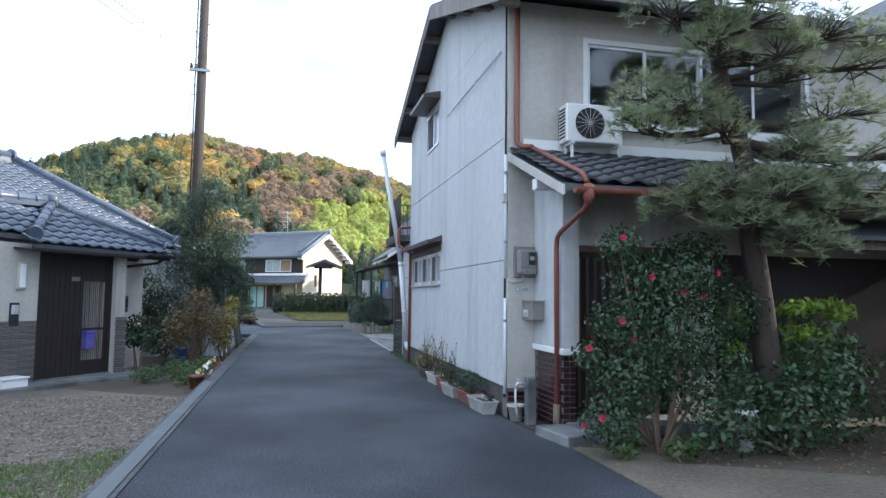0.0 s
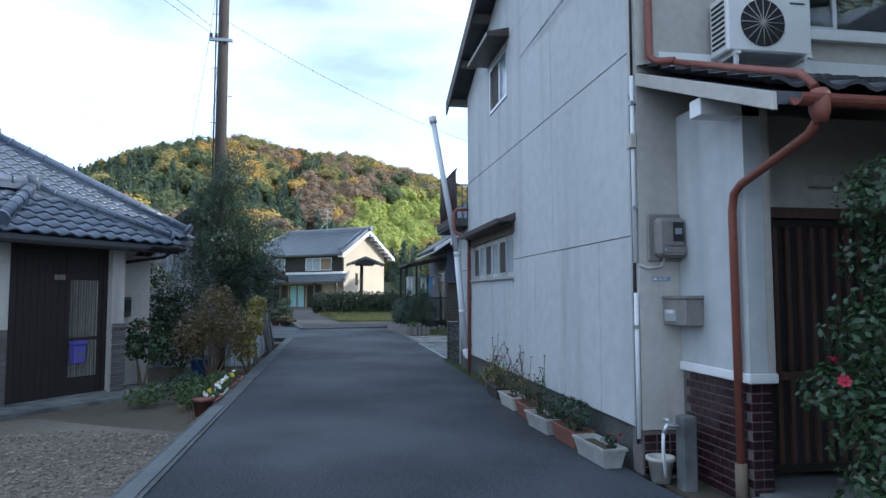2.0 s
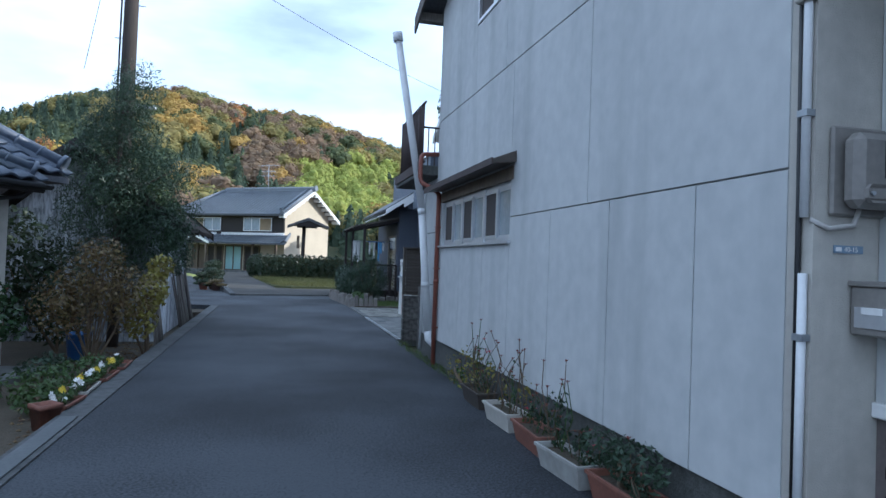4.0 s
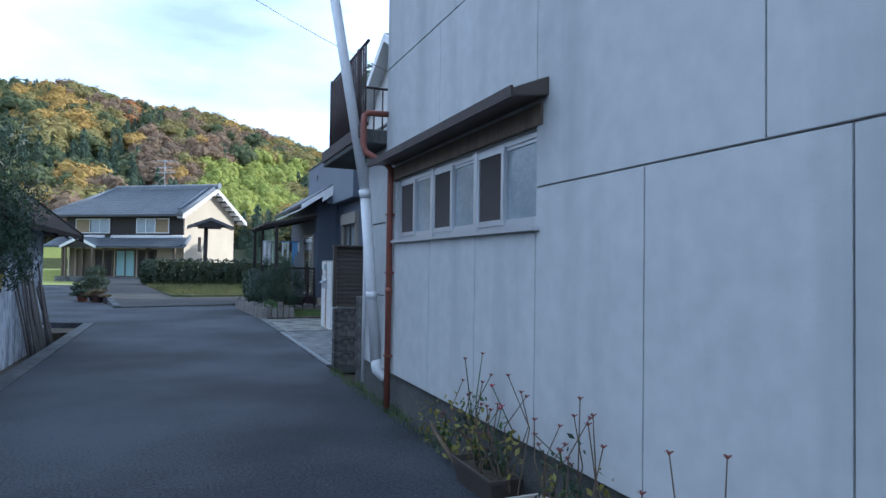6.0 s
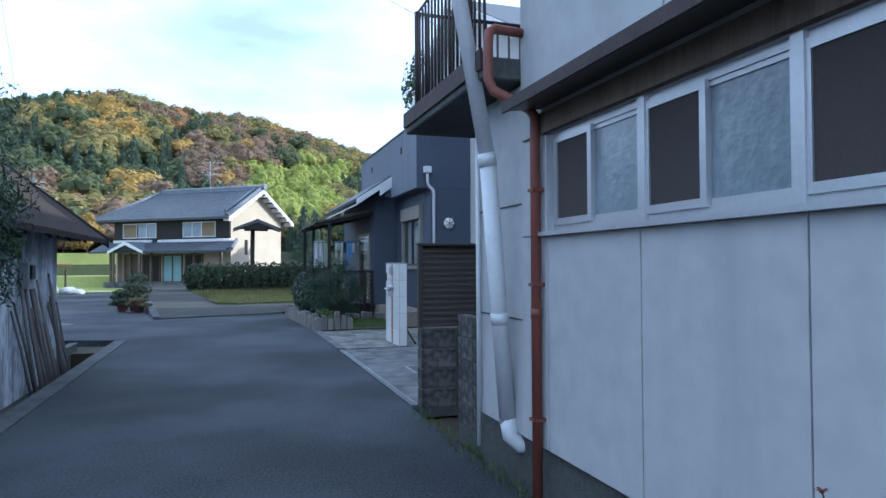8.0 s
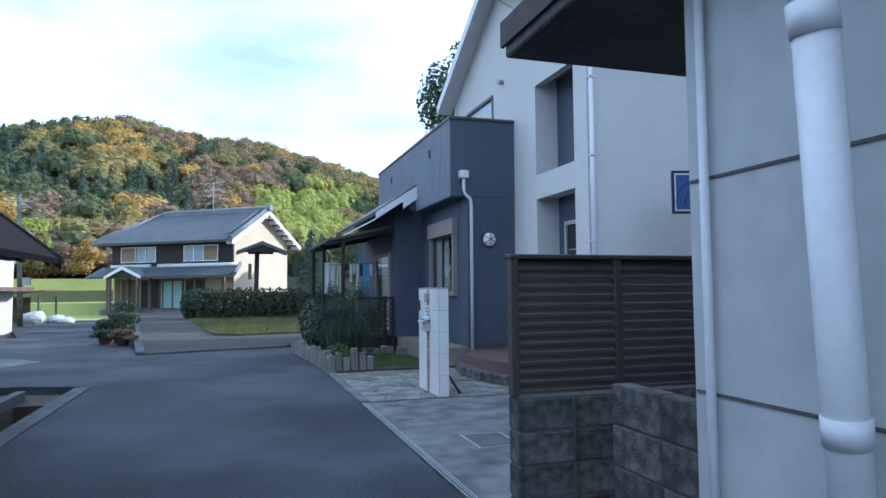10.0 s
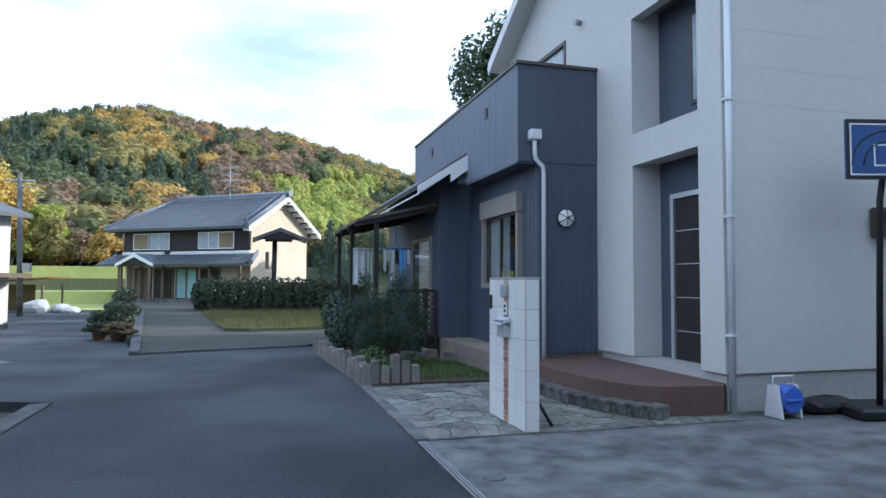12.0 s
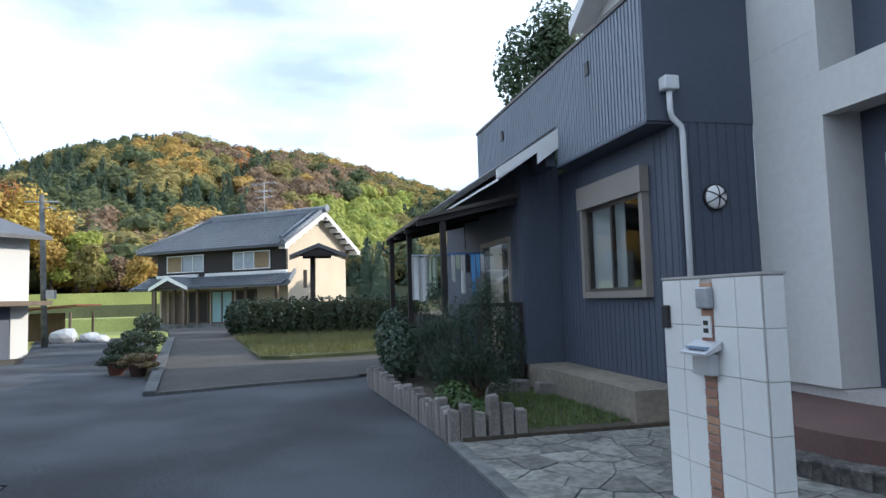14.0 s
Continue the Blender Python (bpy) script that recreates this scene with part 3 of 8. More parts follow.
    bm = bmesh.new()
    prism(bm, [(0.0, -2.54, 2.56), (0.0, AY0, 3.26), (0.0, AY0, 3.37), (0.0, -2.54, 2.67)], (0.035, 0, 0))
    part("bargeboard", bm, M_STUCCO_B, houseA, "worn off-white bargeboard", 0.004)
    solid("beam_end", 0.04, 0.5, -1.72, -1.57, 2.76, 2.89, M_WHITE, houseA, bev=0.006)
    me = tile_mesh("roof_tile", 0.27, 0.26, M_TILE_D)
    slope = math.atan2(0.68, 1.7)
    spots = []
    for i in range(23):
        for j in range(8):
            x, s = 0.15 + 0.27 * i, 0.03 + 0.235 * j
            spots.append(pose(x - ORIG[roof.name].x, -2.53 + s * math.cos(slope) - ORIG[roof.name].y, 2.695 + s * math.sin(slope) - ORIG[roof.name].z, math.degrees(slope), 0, 0))
    pieces("roof_tile", me, spots, roof)
    # rust-brown gutter, hopper and downpipes
    g = thing("gutter", (0.1, -2.56, 2.58), "red-brown half-round gutter with downpipe", "gutter")
    bm = bmesh.new()
    half = [(0.06 * math.cos(math.pi + a * math.pi / 8), 0.06 * math.sin(math.pi + a * math.pi / 8)) for a in range(9)]
    prism(bm, [(0.12, -2.59 + u, 2.64 + v) for u, v in half] + [(0.12, -2.59 + u * 0.86, 2.64 + v * 0.86) for u, v in half[::-1]], (6.3, 0, 0))
    part("trough", bm, M_RUST, g)
    piped("elbow", [(0.27, -2.59, 2.58), (0.27, -2.57, 2.5), (0.28, -2.48, 2.44), (0.31, -1.76, 2.26), (0.31, -1.67, 2.2), (0.31, -1.645, 2.08), (0.32, -1.64, 0.25)], 0.03, M_RUST, g)
    piped("drain_shoe", [(0.32, -1.64, 0.3), (0.32, -1.64, -0.02)], 0.042, M_WOOD, g)
    bm = bmesh.new()
    lathe(bm, [(0.035, -0.12), (0.06, -0.05), (0.06, 0.05), (0.045, 0.08)], (0.27, -2.59, 2.6), 12)
    part("hopper", bm, M_RUST, g)
    d = thing("downpipe", (0.12, -0.9, 3.4), "red-brown downpipe down the upper corner", "pipe")
    piped("pipe", [(0.10, -0.86, 5.5), (0.10, -0.86, 3.5), (0.14, -0.90, 3.44), (0.26, -1.0, 3.42)], 0.034, M_RUST, d)
    bm = bmesh.new()
    tube(bm, [(0.26, -0.97, 3.42), (0.27, -1.7, 3.12), (0.27, -2.45, 2.82), (0.27, -2.56, 2.7)], 0.028)
    part("pipe", bm, M_RUST, d)


def tile_mesh(name, w, l, material):
    """One wavy clay roof tile: a trough and a roll, with a thick front lip. The slope runs along y."""
    bm = bmesh.new()
    n = 6
    prof = [(-w * 0.5 + w * k / n, 0.022 * math.sin(2 * math.pi * k / n + 0.6)) for k in range(n + 1)]
    rows = []
    for y, lift, t in ((0.0, 0.034, 0), (l, 0.006, 0), (0.0, 0.008, 1)):
        rows.append([bm.verts.new((x, y, z + lift + 0.022)) for x, z in prof])
    for k in range(n):
        f = bm.faces.new((rows[0][k], rows[0][k + 1], rows[1][k + 1], rows[1][k]))
        f.smooth = True
        bm.faces.new((rows[2][k], rows[2][k + 1], rows[0][k + 1], rows[0][k]))
    me = bpy.data.meshes.new(name)
    bm.to_mesh(me)
    bm.free()
    me.materials.append(material)
    return me


build_porch()

# ---- slate-blue and cream house with the balcony ----
houseB = thing("house", (6, 20, 0), "slate-blue and cream modern house with a balcony", "house")


def ribbed(bm, axis, fixed, a0, a1, z0, z1, pitch, out):
    """A corrugated cladding sheet: narrow battens on a wall plane."""
    n = int((a1 - a0) / pitch)
    for k in range(n):
        a = a0 + (k + 0.5) * (a1 - a0) / n
        h = pitch * 0.3
        if axis == "x":
            bx(bm, fixed + out, fixed + 0.001, a - h, a + h, z0, z1)
        else:
            bx(bm, a - h, a + h, fixed + out, fixed + 0.001, z0, z1)


def build_house_b():
    FX, LX = 3.81, 2.77
    # slate-blue ground floor block under the balcony
    solid("wall", LX, LX + 0.15, 17.55, 18.17, 0.40, 3.45, M_GREY, houseB, "slate-blue ribbed siding")
    solid("wall", LX, LX + 0.15, 18.17, 19.97, 0.40, 1.42, M_GREY, houseB, "slate-blue ribbed siding")
    solid("wall", LX, LX + 0.15, 18.17, 19.97, 3.02, 3.45, M_GREY, houseB, "slate-blue ribbed siding")
    solid("wall", LX, LX + 0.15, 19.97, 20.93, 0.40, 3.45, M_GREY, houseB, "slate-blue ribbed siding")
    solid("wall", LX + 0.15, FX - 0.002, 17.55, 17.7, 0.40, 3.43, M_GREY, houseB, "slate-blue ribbed siding")
    solid("wall", LX - 0.3, FX - 0.002, 17.56, 17.7, 3.45, 4.97, M_GREY, houseB, "slate-blue ribbed siding")
    bm = bmesh.new()
    ribbed(bm, "y", 17.55, 2.80, FX - 0.02, 0.42, 3.44, 0.12, -0.008)
    ribbed(bm, "x", LX, 17.56, 18.1, 0.42, 3.44, 0.12, -0.008)
    ribbed(bm, "x", LX, 18.14, 20.05, 0.42, 1.36, 0.12, -0.008)
    ribbed(bm, "x", LX, 20.05, 20.9, 0.42, 3.44, 0.12, -0.008)
    ribbed(bm, "x", 2.10, 20.95, 21.4, 0.42, 3.6, 0.12, -0.008)
    ribbed(bm, "y", 20.93, 2.12, 2.75, 0.42, 3.6, 0.12, -0.008)
    tagged(part("siding_rib", bm, M_GREY, houseB), kind="stuff")
    solid("wall", 2.10, 2.78, 20.93, 21.08, 0.40, 3.62, M_GREY, houseB)
    solid("wall", 2.10, 2.25, 21.08, 21.5, 0.40, 3.62, M_GREY, houseB)
    solid("wall", 2.10, 2.25, 21.5, 23.2, 2.5, 3.62, M_GREY, houseB)
    solid("wall", 2.10, 2.25, 23.2, 26.2, 0.40, 3.62, M_GREY, houseB)
    solid("wall", 2.25, 9.5, 26.0, 26.2, 0.4, 3.5, M_CREAM, houseB)
    solid("foundation", 2.13, 9.0, 17.58, 26.1, -0.1, 0.40, M_PLINTH, houseB, "tan rendered plinth")
    # parapet balcony with ribbed light cladding
    bal = thing("balcony", (3.2, 21, 3.43), "ribbed blue-grey parapet balcony", "balcony", kind="structure")
    bm = bmesh.new()
    bx(bm, 2.42, 2.50, 17.55, 24.4, 3.72, 4.98)
    bx(bm, 2.42, 2.50, 17.55, 20.13, 3.43, 3.72)
    part("parapet", bm, M_GREY_L, bal)
    bm = bmesh.new()
    ribbed(bm, "x", 2.42, 17.56, 20.13, 3.45, 4.97, 0.085, -0.012)
    ribbed(bm, "x", 2.42, 20.13, 24.4, 3.75, 4.97, 0.085, -0.012)
    tagged(part("cladding_rib", bm, M_GREY_L, bal), kind="stuff")
    solid("parapet", 2.42, FX, 17.535, 17.55, 3.43, 4.98, M_GREY, bal)
    solid("coping", 2.39, FX + 0.02, 17.50, 17.64, 4.98, 5.03, M_BROWNMETAL, bal)
    solid("coping", 2.39, 2.53, 17.64, 24.42, 4.98, 5.03, M_BROWNMETAL, bal)
    solid("parapet", 2.42, 3.6, 24.32, 24.4, 3.43, 4.98, M_GREY_L, bal)
    solid("soffit", 2.42, 3.8, 17.56, 20.2, 3.40, 3.43, M_GREY, bal)
    for y in (18.9, 22.6):
        solid("vent", 2.385, 2.425, y, y + 0.11, 4.44, 4.62, M_BLACK, bal, "small dark scupper")
    # cream main body with the gable towards the lane
    solid("wall", FX, FX + 0.16, 16.51, 17.55, 0.46, 3.25, M_CREAM, houseB, "cream siding")
    solid("wall", FX, FX + 0.16, 14.58, 17.55, 3.25, 3.71, M_CREAM, houseB, "cream siding")
    solid("wall", FX, FX + 0.16, 16.51, 17.70, 3.71, 6.38, M_CREAM, houseB, "cream siding")
    solid("wall", FX, FX + 0.16, 14.58, 16.51, 5.45, 6.38, M_CREAM, houseB, "cream siding")
    solid("wall", FX, FX + 0.16, 14.58, 15.02, 0.46, 3.25, M_CREAM, houseB, "cream siding")
    solid("wall", FX, FX + 0.16, 14.58, 15.02, 3.71, 5.45, M_CREAM, houseB, "cream siding")
    solid("wall", FX, FX + 0.16, 17.7, 18.64, 3.4, 6.38, M_CREAM, houseB, "cream siding")
    solid("wall", FX, FX + 0.16, 18.64, 20.4, 3.4, 4.0, M_CREAM, houseB, "cream siding")
    solid("wall", FX, FX + 0.16, 18.64, 20.4, 5.9, 6.38, M_CREAM, houseB, "cream siding")
    solid("wall", FX, FX + 0.16, 20.4, 21.4, 3.4, 6.38, M_CREAM, houseB, "cream siding")
    bm = bmesh.new()
    prism(bm, [(FX, 14.58, 6.38), (FX, 21.4, 6.38), (FX, 18.12, 6.38 + 0.54 * 3.4)], (0.16, 0, 0))
    part("gable_wall", bm, M_CREAM, houseB, "cream siding")
    solid("wall", FX + 0.16, 7.3, 14.58, 14.74, 0.46, 6.38, M_CREAM, houseB, "cream siding")
    solid("wall", 7.3, 7.85, 14.58, 14.74, 0.46, 3.9, M_CREAM, houseB, "cream siding")
    solid("wall", 7.85, 10, 14.58, 14.74, 0.46, 6.38, M_CREAM, houseB, "cream siding")
    for x, z0, z1 in ((7.3, 3.95, 4.75), (7.3, 4.85, 6.38)):
        nw = part("window", bmesh_frame_y(14.59, 14.69, x, x + 0.55, z0, z1, 0.06), M_BROWNMETAL, houseB, "narrow slot window")
        solid("pane", x + 0.05, x + 0.5, 14.64, 14.65, z0 + 0.05, z1 - 0.05, M_FROST, nw)
    solid("foundation", FX + 0.05, 10, 14.62, 17.5, -0.1, 0.45, M_GROUT, houseB)
    bm = bmesh.new()
    for z in (0.92, 1.38, 1.84, 2.3, 2.76, 3.25, 3.71, 4.17, 4.63, 5.09, 5.55):
        bx(bm, FX - 0.002, FX + 0.001, 16.52, 17.53, z - 0.0013, z + 0.0013)
        bx(bm, FX + 0.2, 7.28, 14.578, 14.581, z - 0.0013, z + 0.0013)
    tagged(part("siding_joint", bm, M_STUCCO, houseB), kind="stuff")
    # recesses: slate-blue back walls behind the cream front
    solid("wall", 4.28, 4.42, 14.72, 15.32, 0.37, 3.3, M_GREY, houseB, "slate-blue entrance recess")
    solid("wall", 4.28, 4.42, 16.20, 16.55, 0.37, 3.3, M_GREY, houseB, "slate-blue entrance recess")
    solid("wall", 4.28, 4.42, 15.32, 16.20, 2.80, 3.3, M_GREY, houseB, "slate-blue entrance recess")
    solid("wall", 4.28, 4.42, 14.72, 16.6, 3.6, 5.6, M_GREY, houseB)
    solid("wall", FX + 0.16, 4.30, 16.51, 16.62, 0.46, 5.6, M_CREAM, houseB)
    solid("soffit", FX + 0.16, 4.28, 14.74, 16.51, 3.30, 3.66, M_CREAM, houseB)
    uw = part("window", bmesh_frame_x(4.25, 4.29, 15.25, 15.75, 4.0, 5.3, 0.05), M_BROWNMETAL, houseB, "slim upper window")
    solid("pane", 4.26, 4.27, 15.29, 15.71, 4.04, 5.26, M_FROST, uw)
    door = part("entrance_door", bmesh_frame_x(4.22, 4.32, 15.32, 16.20, 0.37, 2.80, 0.07), M_ALU, houseB, "dark brown front door with silver lines in aluminium frame")
    solid("door_leaf", 4.26, 4.31, 15.39, 16.13, 0.39, 2.73, M_DARKWOOD, door)
    for k in range(4):
        solid("trim_line", 4.252, 4.262, 15.47, 16.12, 0.85 + 0.47 * k, 0.862 + 0.47 * k, M_ALU, door)
    piped("door_handle", [(4.2, 15.46, 1.0), (4.2, 15.46, 1.7)], 0.014, M_BLACK, door)
    solid("door_step", 4.18, 4.3, 15.3, 16.25, 0.345, 0.372, M_ALU, door)
    # gable window, eaves
    gw = part("window", bmesh_frame_x(FX - 0.02, FX + 0.08, 18.64, 20.4, 4.0, 5.9, 0.07), M_BROWNMETAL, houseB, "dark framed balcony window")
    solid("pane", FX + 0.03, FX + 0.04, 18.7, 20.34, 4.06, 5.84, M_FROST, gw)
    for s, ye in ((1, 21.65), (-1, 14.13)):
        ze, zr = 6.38 - 0.56 * (0.25 if s > 0 else 0.45), 6.38 + 0.54 * 3.4
        bm = bmesh.new()
        prism(bm, [(3.45, ye, ze + 0.05), (3.45, 18.12, zr + 0.05), (3.45, 18.12, zr + 0.17), (3.45, ye, ze + 0.17)], (7.0, 0, 0))
        part("roof", bm, M_TILE_D, houseB, "dark slate gable roof")
        bm = bmesh.new()
        prism(bm, [(3.40, ye, ze - 0.10), (3.40, 18.12, zr - 0.10), (3.40, 18.12, zr + 0.15), (3.40, ye, ze + 0.15)], (0.045, 0, 0))
        part("bargeboard", bm, M_WHITE, houseB, "white bargeboard")
        bm = bmesh.new()
        prism(bm, [(3.445, ye, ze - 0.04), (3.445, 18.12, zr + 0.02), (3.445, 18.12, zr + 0.048), (3.445, ye, ze + 0.048)], (0.365, 0, 0))
        part("soffit", bm, M_WHITE, houseB)
    # bay window with shutter box
    bw = part("window", bmesh_frame_x(LX - 0.10, LX + 0.02, 18.17, 19.97, 1.42, 3.02, 0.09), M_BEIGE, houseB, "sliding window with shutter box and beige frame")
    solid("shutter_box", LX - 0.13, LX - 0.005, 18.15, 19.99, 2.72, 3.05, M_BEIGE, bw, "beige roller shutter box")
    for a, b, dx in ((18.26, 19.1, 0.0), (19.05, 19.88, 0.03)):
        part("sash", bmesh_frame_x(LX - 0.06 + dx, LX - 0.03 + dx, a, b, 1.51, 2.72, 0.045), M_BROWNMETAL, bw)
        solid("pane", LX - 0.05 + dx, LX - 0.045 + dx, a + 0.045, b - 0.045, 1.555, 2.675, M_GLASS, bw)
    solid("curtain", LX + 0.055, LX + 0.07, 18.9, 19.85, 1.45, 2.7, M_WHITE, bw, "pale drawn curtain")
    # black sheets paint the unlit rooms behind window and terrace door
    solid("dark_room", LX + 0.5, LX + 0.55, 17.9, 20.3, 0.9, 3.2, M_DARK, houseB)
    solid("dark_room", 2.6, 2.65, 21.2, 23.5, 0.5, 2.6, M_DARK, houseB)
    sd = part("glass_door", bmesh_frame_x(2.06, 2.14, 21.5, 23.2, 0.45, 2.5, 0.08), M_BEIGE, houseB, "sliding terrace door")
    solid("pane", 2.09, 2.10, 21.58, 23.12, 0.53, 2.42, M_GLASS, sd)
    # lower eave between balcony and pergola
    bm = bmesh.new()
    prism(bm, [(1.45, 20.1, 3.30), (2.43, 20.1, 3.98), (2.43, 20.1, 4.06), (1.42, 20.1, 3.38)], (0, 6.3, 0))
    part("roof", bm, M_TILE_D, houseB)
    bm = bmesh.new()
    prism(bm, [(1.43, 20.06, 3.20), (2.08, 20.06, 3.62), (2.08, 20.06, 3.45), (2.42, 20.06, 3.70), (2.42, 20.06, 4.0), (1.43, 20.06, 3.36)], (0, 0.05, 0))
    part("bargeboard", bm, M_WHITE, houseB)
    bm = bmesh.new()
    prism(bm, [(1.47, 20.12, 3.23), (2.415, 20.12, 3.88), (2.415, 20.12, 3.85), (1.47, 20.12, 3.20)], (0, 6.1, 0))
    part("soffit", bm, M_WHITE, houseB)
    solid("wall", 2.26, 2.415, 20.2, 26.0, 3.44, 3.84, M_GREY, houseB)
    # porch slab and steps
    flat("porch_slab", [(2.44, 16.9), (2.42, 16.0), (2.55, 15.2), (2.72, 14.8), (2.95, 14.6), (3.72, 14.5), (3.8, 14.6), (4.3, 15.0), (4.3, 17.55), (2.9, 17.55)], -0.1, 0.345, M_TERRA, "terracotta tiled entrance porch", "porch")


build_house_b()


# ---- left house with the gate, in its own turned frame ----
UL = Vector((0.55, 0.835, 0)).normalized()
LM = Matrix(((UL.x, -UL.y, 0, -6.45), (UL.y, UL.x, 0, 5.15), (0, 0, 1, 0), (0, 0, 0, 1)))


def turned(ob, m):
    ob.matrix_basis = m
    ORIG[ob.name] = Vector((0, 0, 0))
    return ob


houseL = turned(thing("house", (0, 0, 0), "low beige house with blue-grey tiled roof and dark gate", "house"), LM)


def tiled_slope(roof, me, x0, x1, y0, z0, slope, rows, keep, dx=0.27, dy=0.235):
    spots = []
    for j in range(rows):
        for i in range(int((x1 - x0) / dx)):
            x, s = x0 + dx * (i + 0.5), dy * j
            y = y0 + s * math.cos(slope)
            if keep(x, y):
                spots.append(pose(x, y, z0 + s * math.sin(slope), math.degrees(slope), 0, 0))
    pieces("roof_tile", me, spots, roof)


def ridge(name, a, b, r, material, parent, end=True):
    """A stack of ridge tiles: courses below a round cap, with a round end disc."""
    a, b = Vector(a), Vector(b)
    d = (b - a).normalized()
    bm = bmesh.new()
    tube(bm, [a + Vector((0, 0, r * 1.1)), b + Vector((0, 0, r * 1.1))], r, 10)
    side = d.cross(Vector((0, 0, 1))).normalized() * r * 0.85
    prism(bm, [a - side - Vector((0, 0, 0.04)), a + side - Vector((0, 0, 0.04)), a + side + Vector((0, 0, r)), a - side + Vector((0, 0, r))], b - a)
    n = int((b - a).length / 0.3)
    for k in range(1, n):
        p = a + (b - a) * k / n + Vector((0, 0, r * 1.1))
        tube(bm, [p - d * 0.015, p + d * 0.015], r * 1.12, 10)
    ob = part(name, bm, material, parent)
    if end:
        bm = bmesh.new()
        p = a + Vector((0, 0, r * 1.1))
        tube(bm, [p - d * 0.03, p + d * 0.03], r * 1.5, 14)
        part("ridge_end", bm, material, ob)
    return ob


def build_house_l():
    H = houseL
    solid("wall", -8.0, -1.1, 0.0, 0.15, 1.0, 2.35, M_STUCCO_B, H, "beige rendered wall")
    base = part("wall_base", bmesh_box(-8.0, -1.1, 0.0, 0.17, -0.15, 0.998), M_STACK, H, "grey-brown stacked stone base")
    strip = bmesh.new()
    bx(strip, -0.15, 0.15, -0.012, 0.0, 0.0, 0.045)
    me = mesh_of(strip, "stone_strip", M_STACK, 0.004)
    pieces("stone_strip", me, [pose(-1.26 - 0.302 * i - 0.15 * (j % 2), -0.001 - 0.006 * ((i * 7 + j * 3) % 3), -0.1 + 0.05 * j) for i in range(7) for j in range(22)], base)
    solid("pillar", 0.5, 0.74, -0.10, 0.15, 1.02, 2.3, M_STUCCO_B, H)
    pil = part("pillar_base", bmesh_box(0.5, 0.74, -0.12, 0.15, -0.15, 1.02), M_STUCCO_B, H, "pillar faced with thin stacked stone")
    strip = bmesh.new()
    bx(strip, -0.13, 0.13, -0.02, 0.0, 0.0, 0.042)
    me2 = mesh_of(strip, "stone_strip", M_STACK, 0.004)
    pieces("stone_strip", me2, [pose(0.62, -0.121 - 0.008 * ((j * 5) % 3), -0.12 + 0.048 * j) for j in range(24)], pil)
    solid("wall", 0.74, 1.75, 0.62, 0.76, -0.15, 2.2, M_STUCCO_B, H, "cream house wall behind the gate")
    solid("corner_board", 0.74, 0.80, 0.52, 0.618, -0.15, 2.3, M_BROWNMETAL, H)
    solid("wall", 1.75, 1.9, 0.62, 6.0, -0.15, 2.2, M_STUCCO_B, H)
    solid("wall", -8.0, 1.75, 5.9, 6.0, -0.15, 2.4, M_STUCCO_B, H)
    solid("lintel", -1.098, 0.498, 0.0, 0.14, 2.15, 2.35, M_DARKWOOD, H)
    solid("gate_threshold", -1.1, 0.5, -0.05, 0.15, -0.14, -0.05, M_CONC, H)
    solid("gate_post", -1.098, -1.0, 0.0, 0.12, -0.1, 2.15, M_DARKWOOD, H)
    solid("gate_post", 0.42, 0.498, 0.0, 0.12, -0.1, 2.15, M_DARKWOOD, H)
    # black wall paints the unlit depth behind the gate grille
    solid("back_wall", -1.1, 0.74, 2.6, 2.7, -0.15, 2.4, M_DARK, H)
    fixed = solid("gate_leaf", -1.0, -0.22, 0.03, 0.075, -0.08, 2.15, M_DARKWOOD, H, "solid dark wooden gate panel")
    for k in range(7):
        solid("batten", -0.98 + 0.107 * k, -0.965 + 0.107 * k, 0.022, 0.03, -0.06, 2.1, M_DARKWOOD, fixed)
    leaf = part("gate_leaf", bmesh_frame_y(0.02, 0.07, -0.22, 0.42, -0.08, 2.15, 0.07), M_DARKWOOD, H, "dark sliding gate with slatted grille")
    solid("panel", -0.15, 0.35, 0.035, 0.055, -0.01, 0.22, M_DARKWOOD, leaf)
    solid("rail", -0.15, 0.35, 0.03, 0.06, 0.78, 0.83, M_DARKWOOD, leaf)
    for k in range(11):
        x = -0.13 + 0.046 * k
        solid("slat", x, x + 0.016, 0.035, 0.05, 0.22, 1.72, M_GREYWOOD, leaf)
    solid("panel", -0.15, 0.35, 0.035, 0.055, 1.72, 2.08, M_DARKWOOD, leaf)
    solid("name_plate", -0.42, -0.24, 0.01, 0.022, 1.72, 1.8, M_GREYWOOD, H, "small pale name plate")
    # gate roof and main roof
    bm = bmesh.new()
    A, B, C = (-1.55, -0.42, 2.33), (1.6, -0.42, 2.33), (-0.22, 0.9, 3.12)
    v = [bm.verts.new(p) for p in (A, B, C, (A[0], A[1], 2.26), (B[0], B[1], 2.26), (C[0], C[1], 2.6))]
    for f in ((0, 1, 2), (5, 4, 3), (0, 3, 4, 1), (1, 4, 5, 2), (2, 5, 3, 0)):
        bm.faces.new([v[i] for i in f])
    gate_roof = part("roof", bm, M_TILE_D, H, "hipped gate roof of blue-grey clay tiles")
    slope = math.atan2(0.79, 1.32)
    tile = tile_mesh("roof_tile", 0.27, 0.26, M_TILE)

    def inside(x, y):
        f = (y + 0.42) / 1.32
        return A[0] + (C[0] - A[0]) * f + 0.02 < x < B[0] + (C[0] - B[0]) * f - 0.02
    tiled_slope(gate_roof, tile, -1.65, 1.65, -0.44, 2.335, slope, 7, inside)
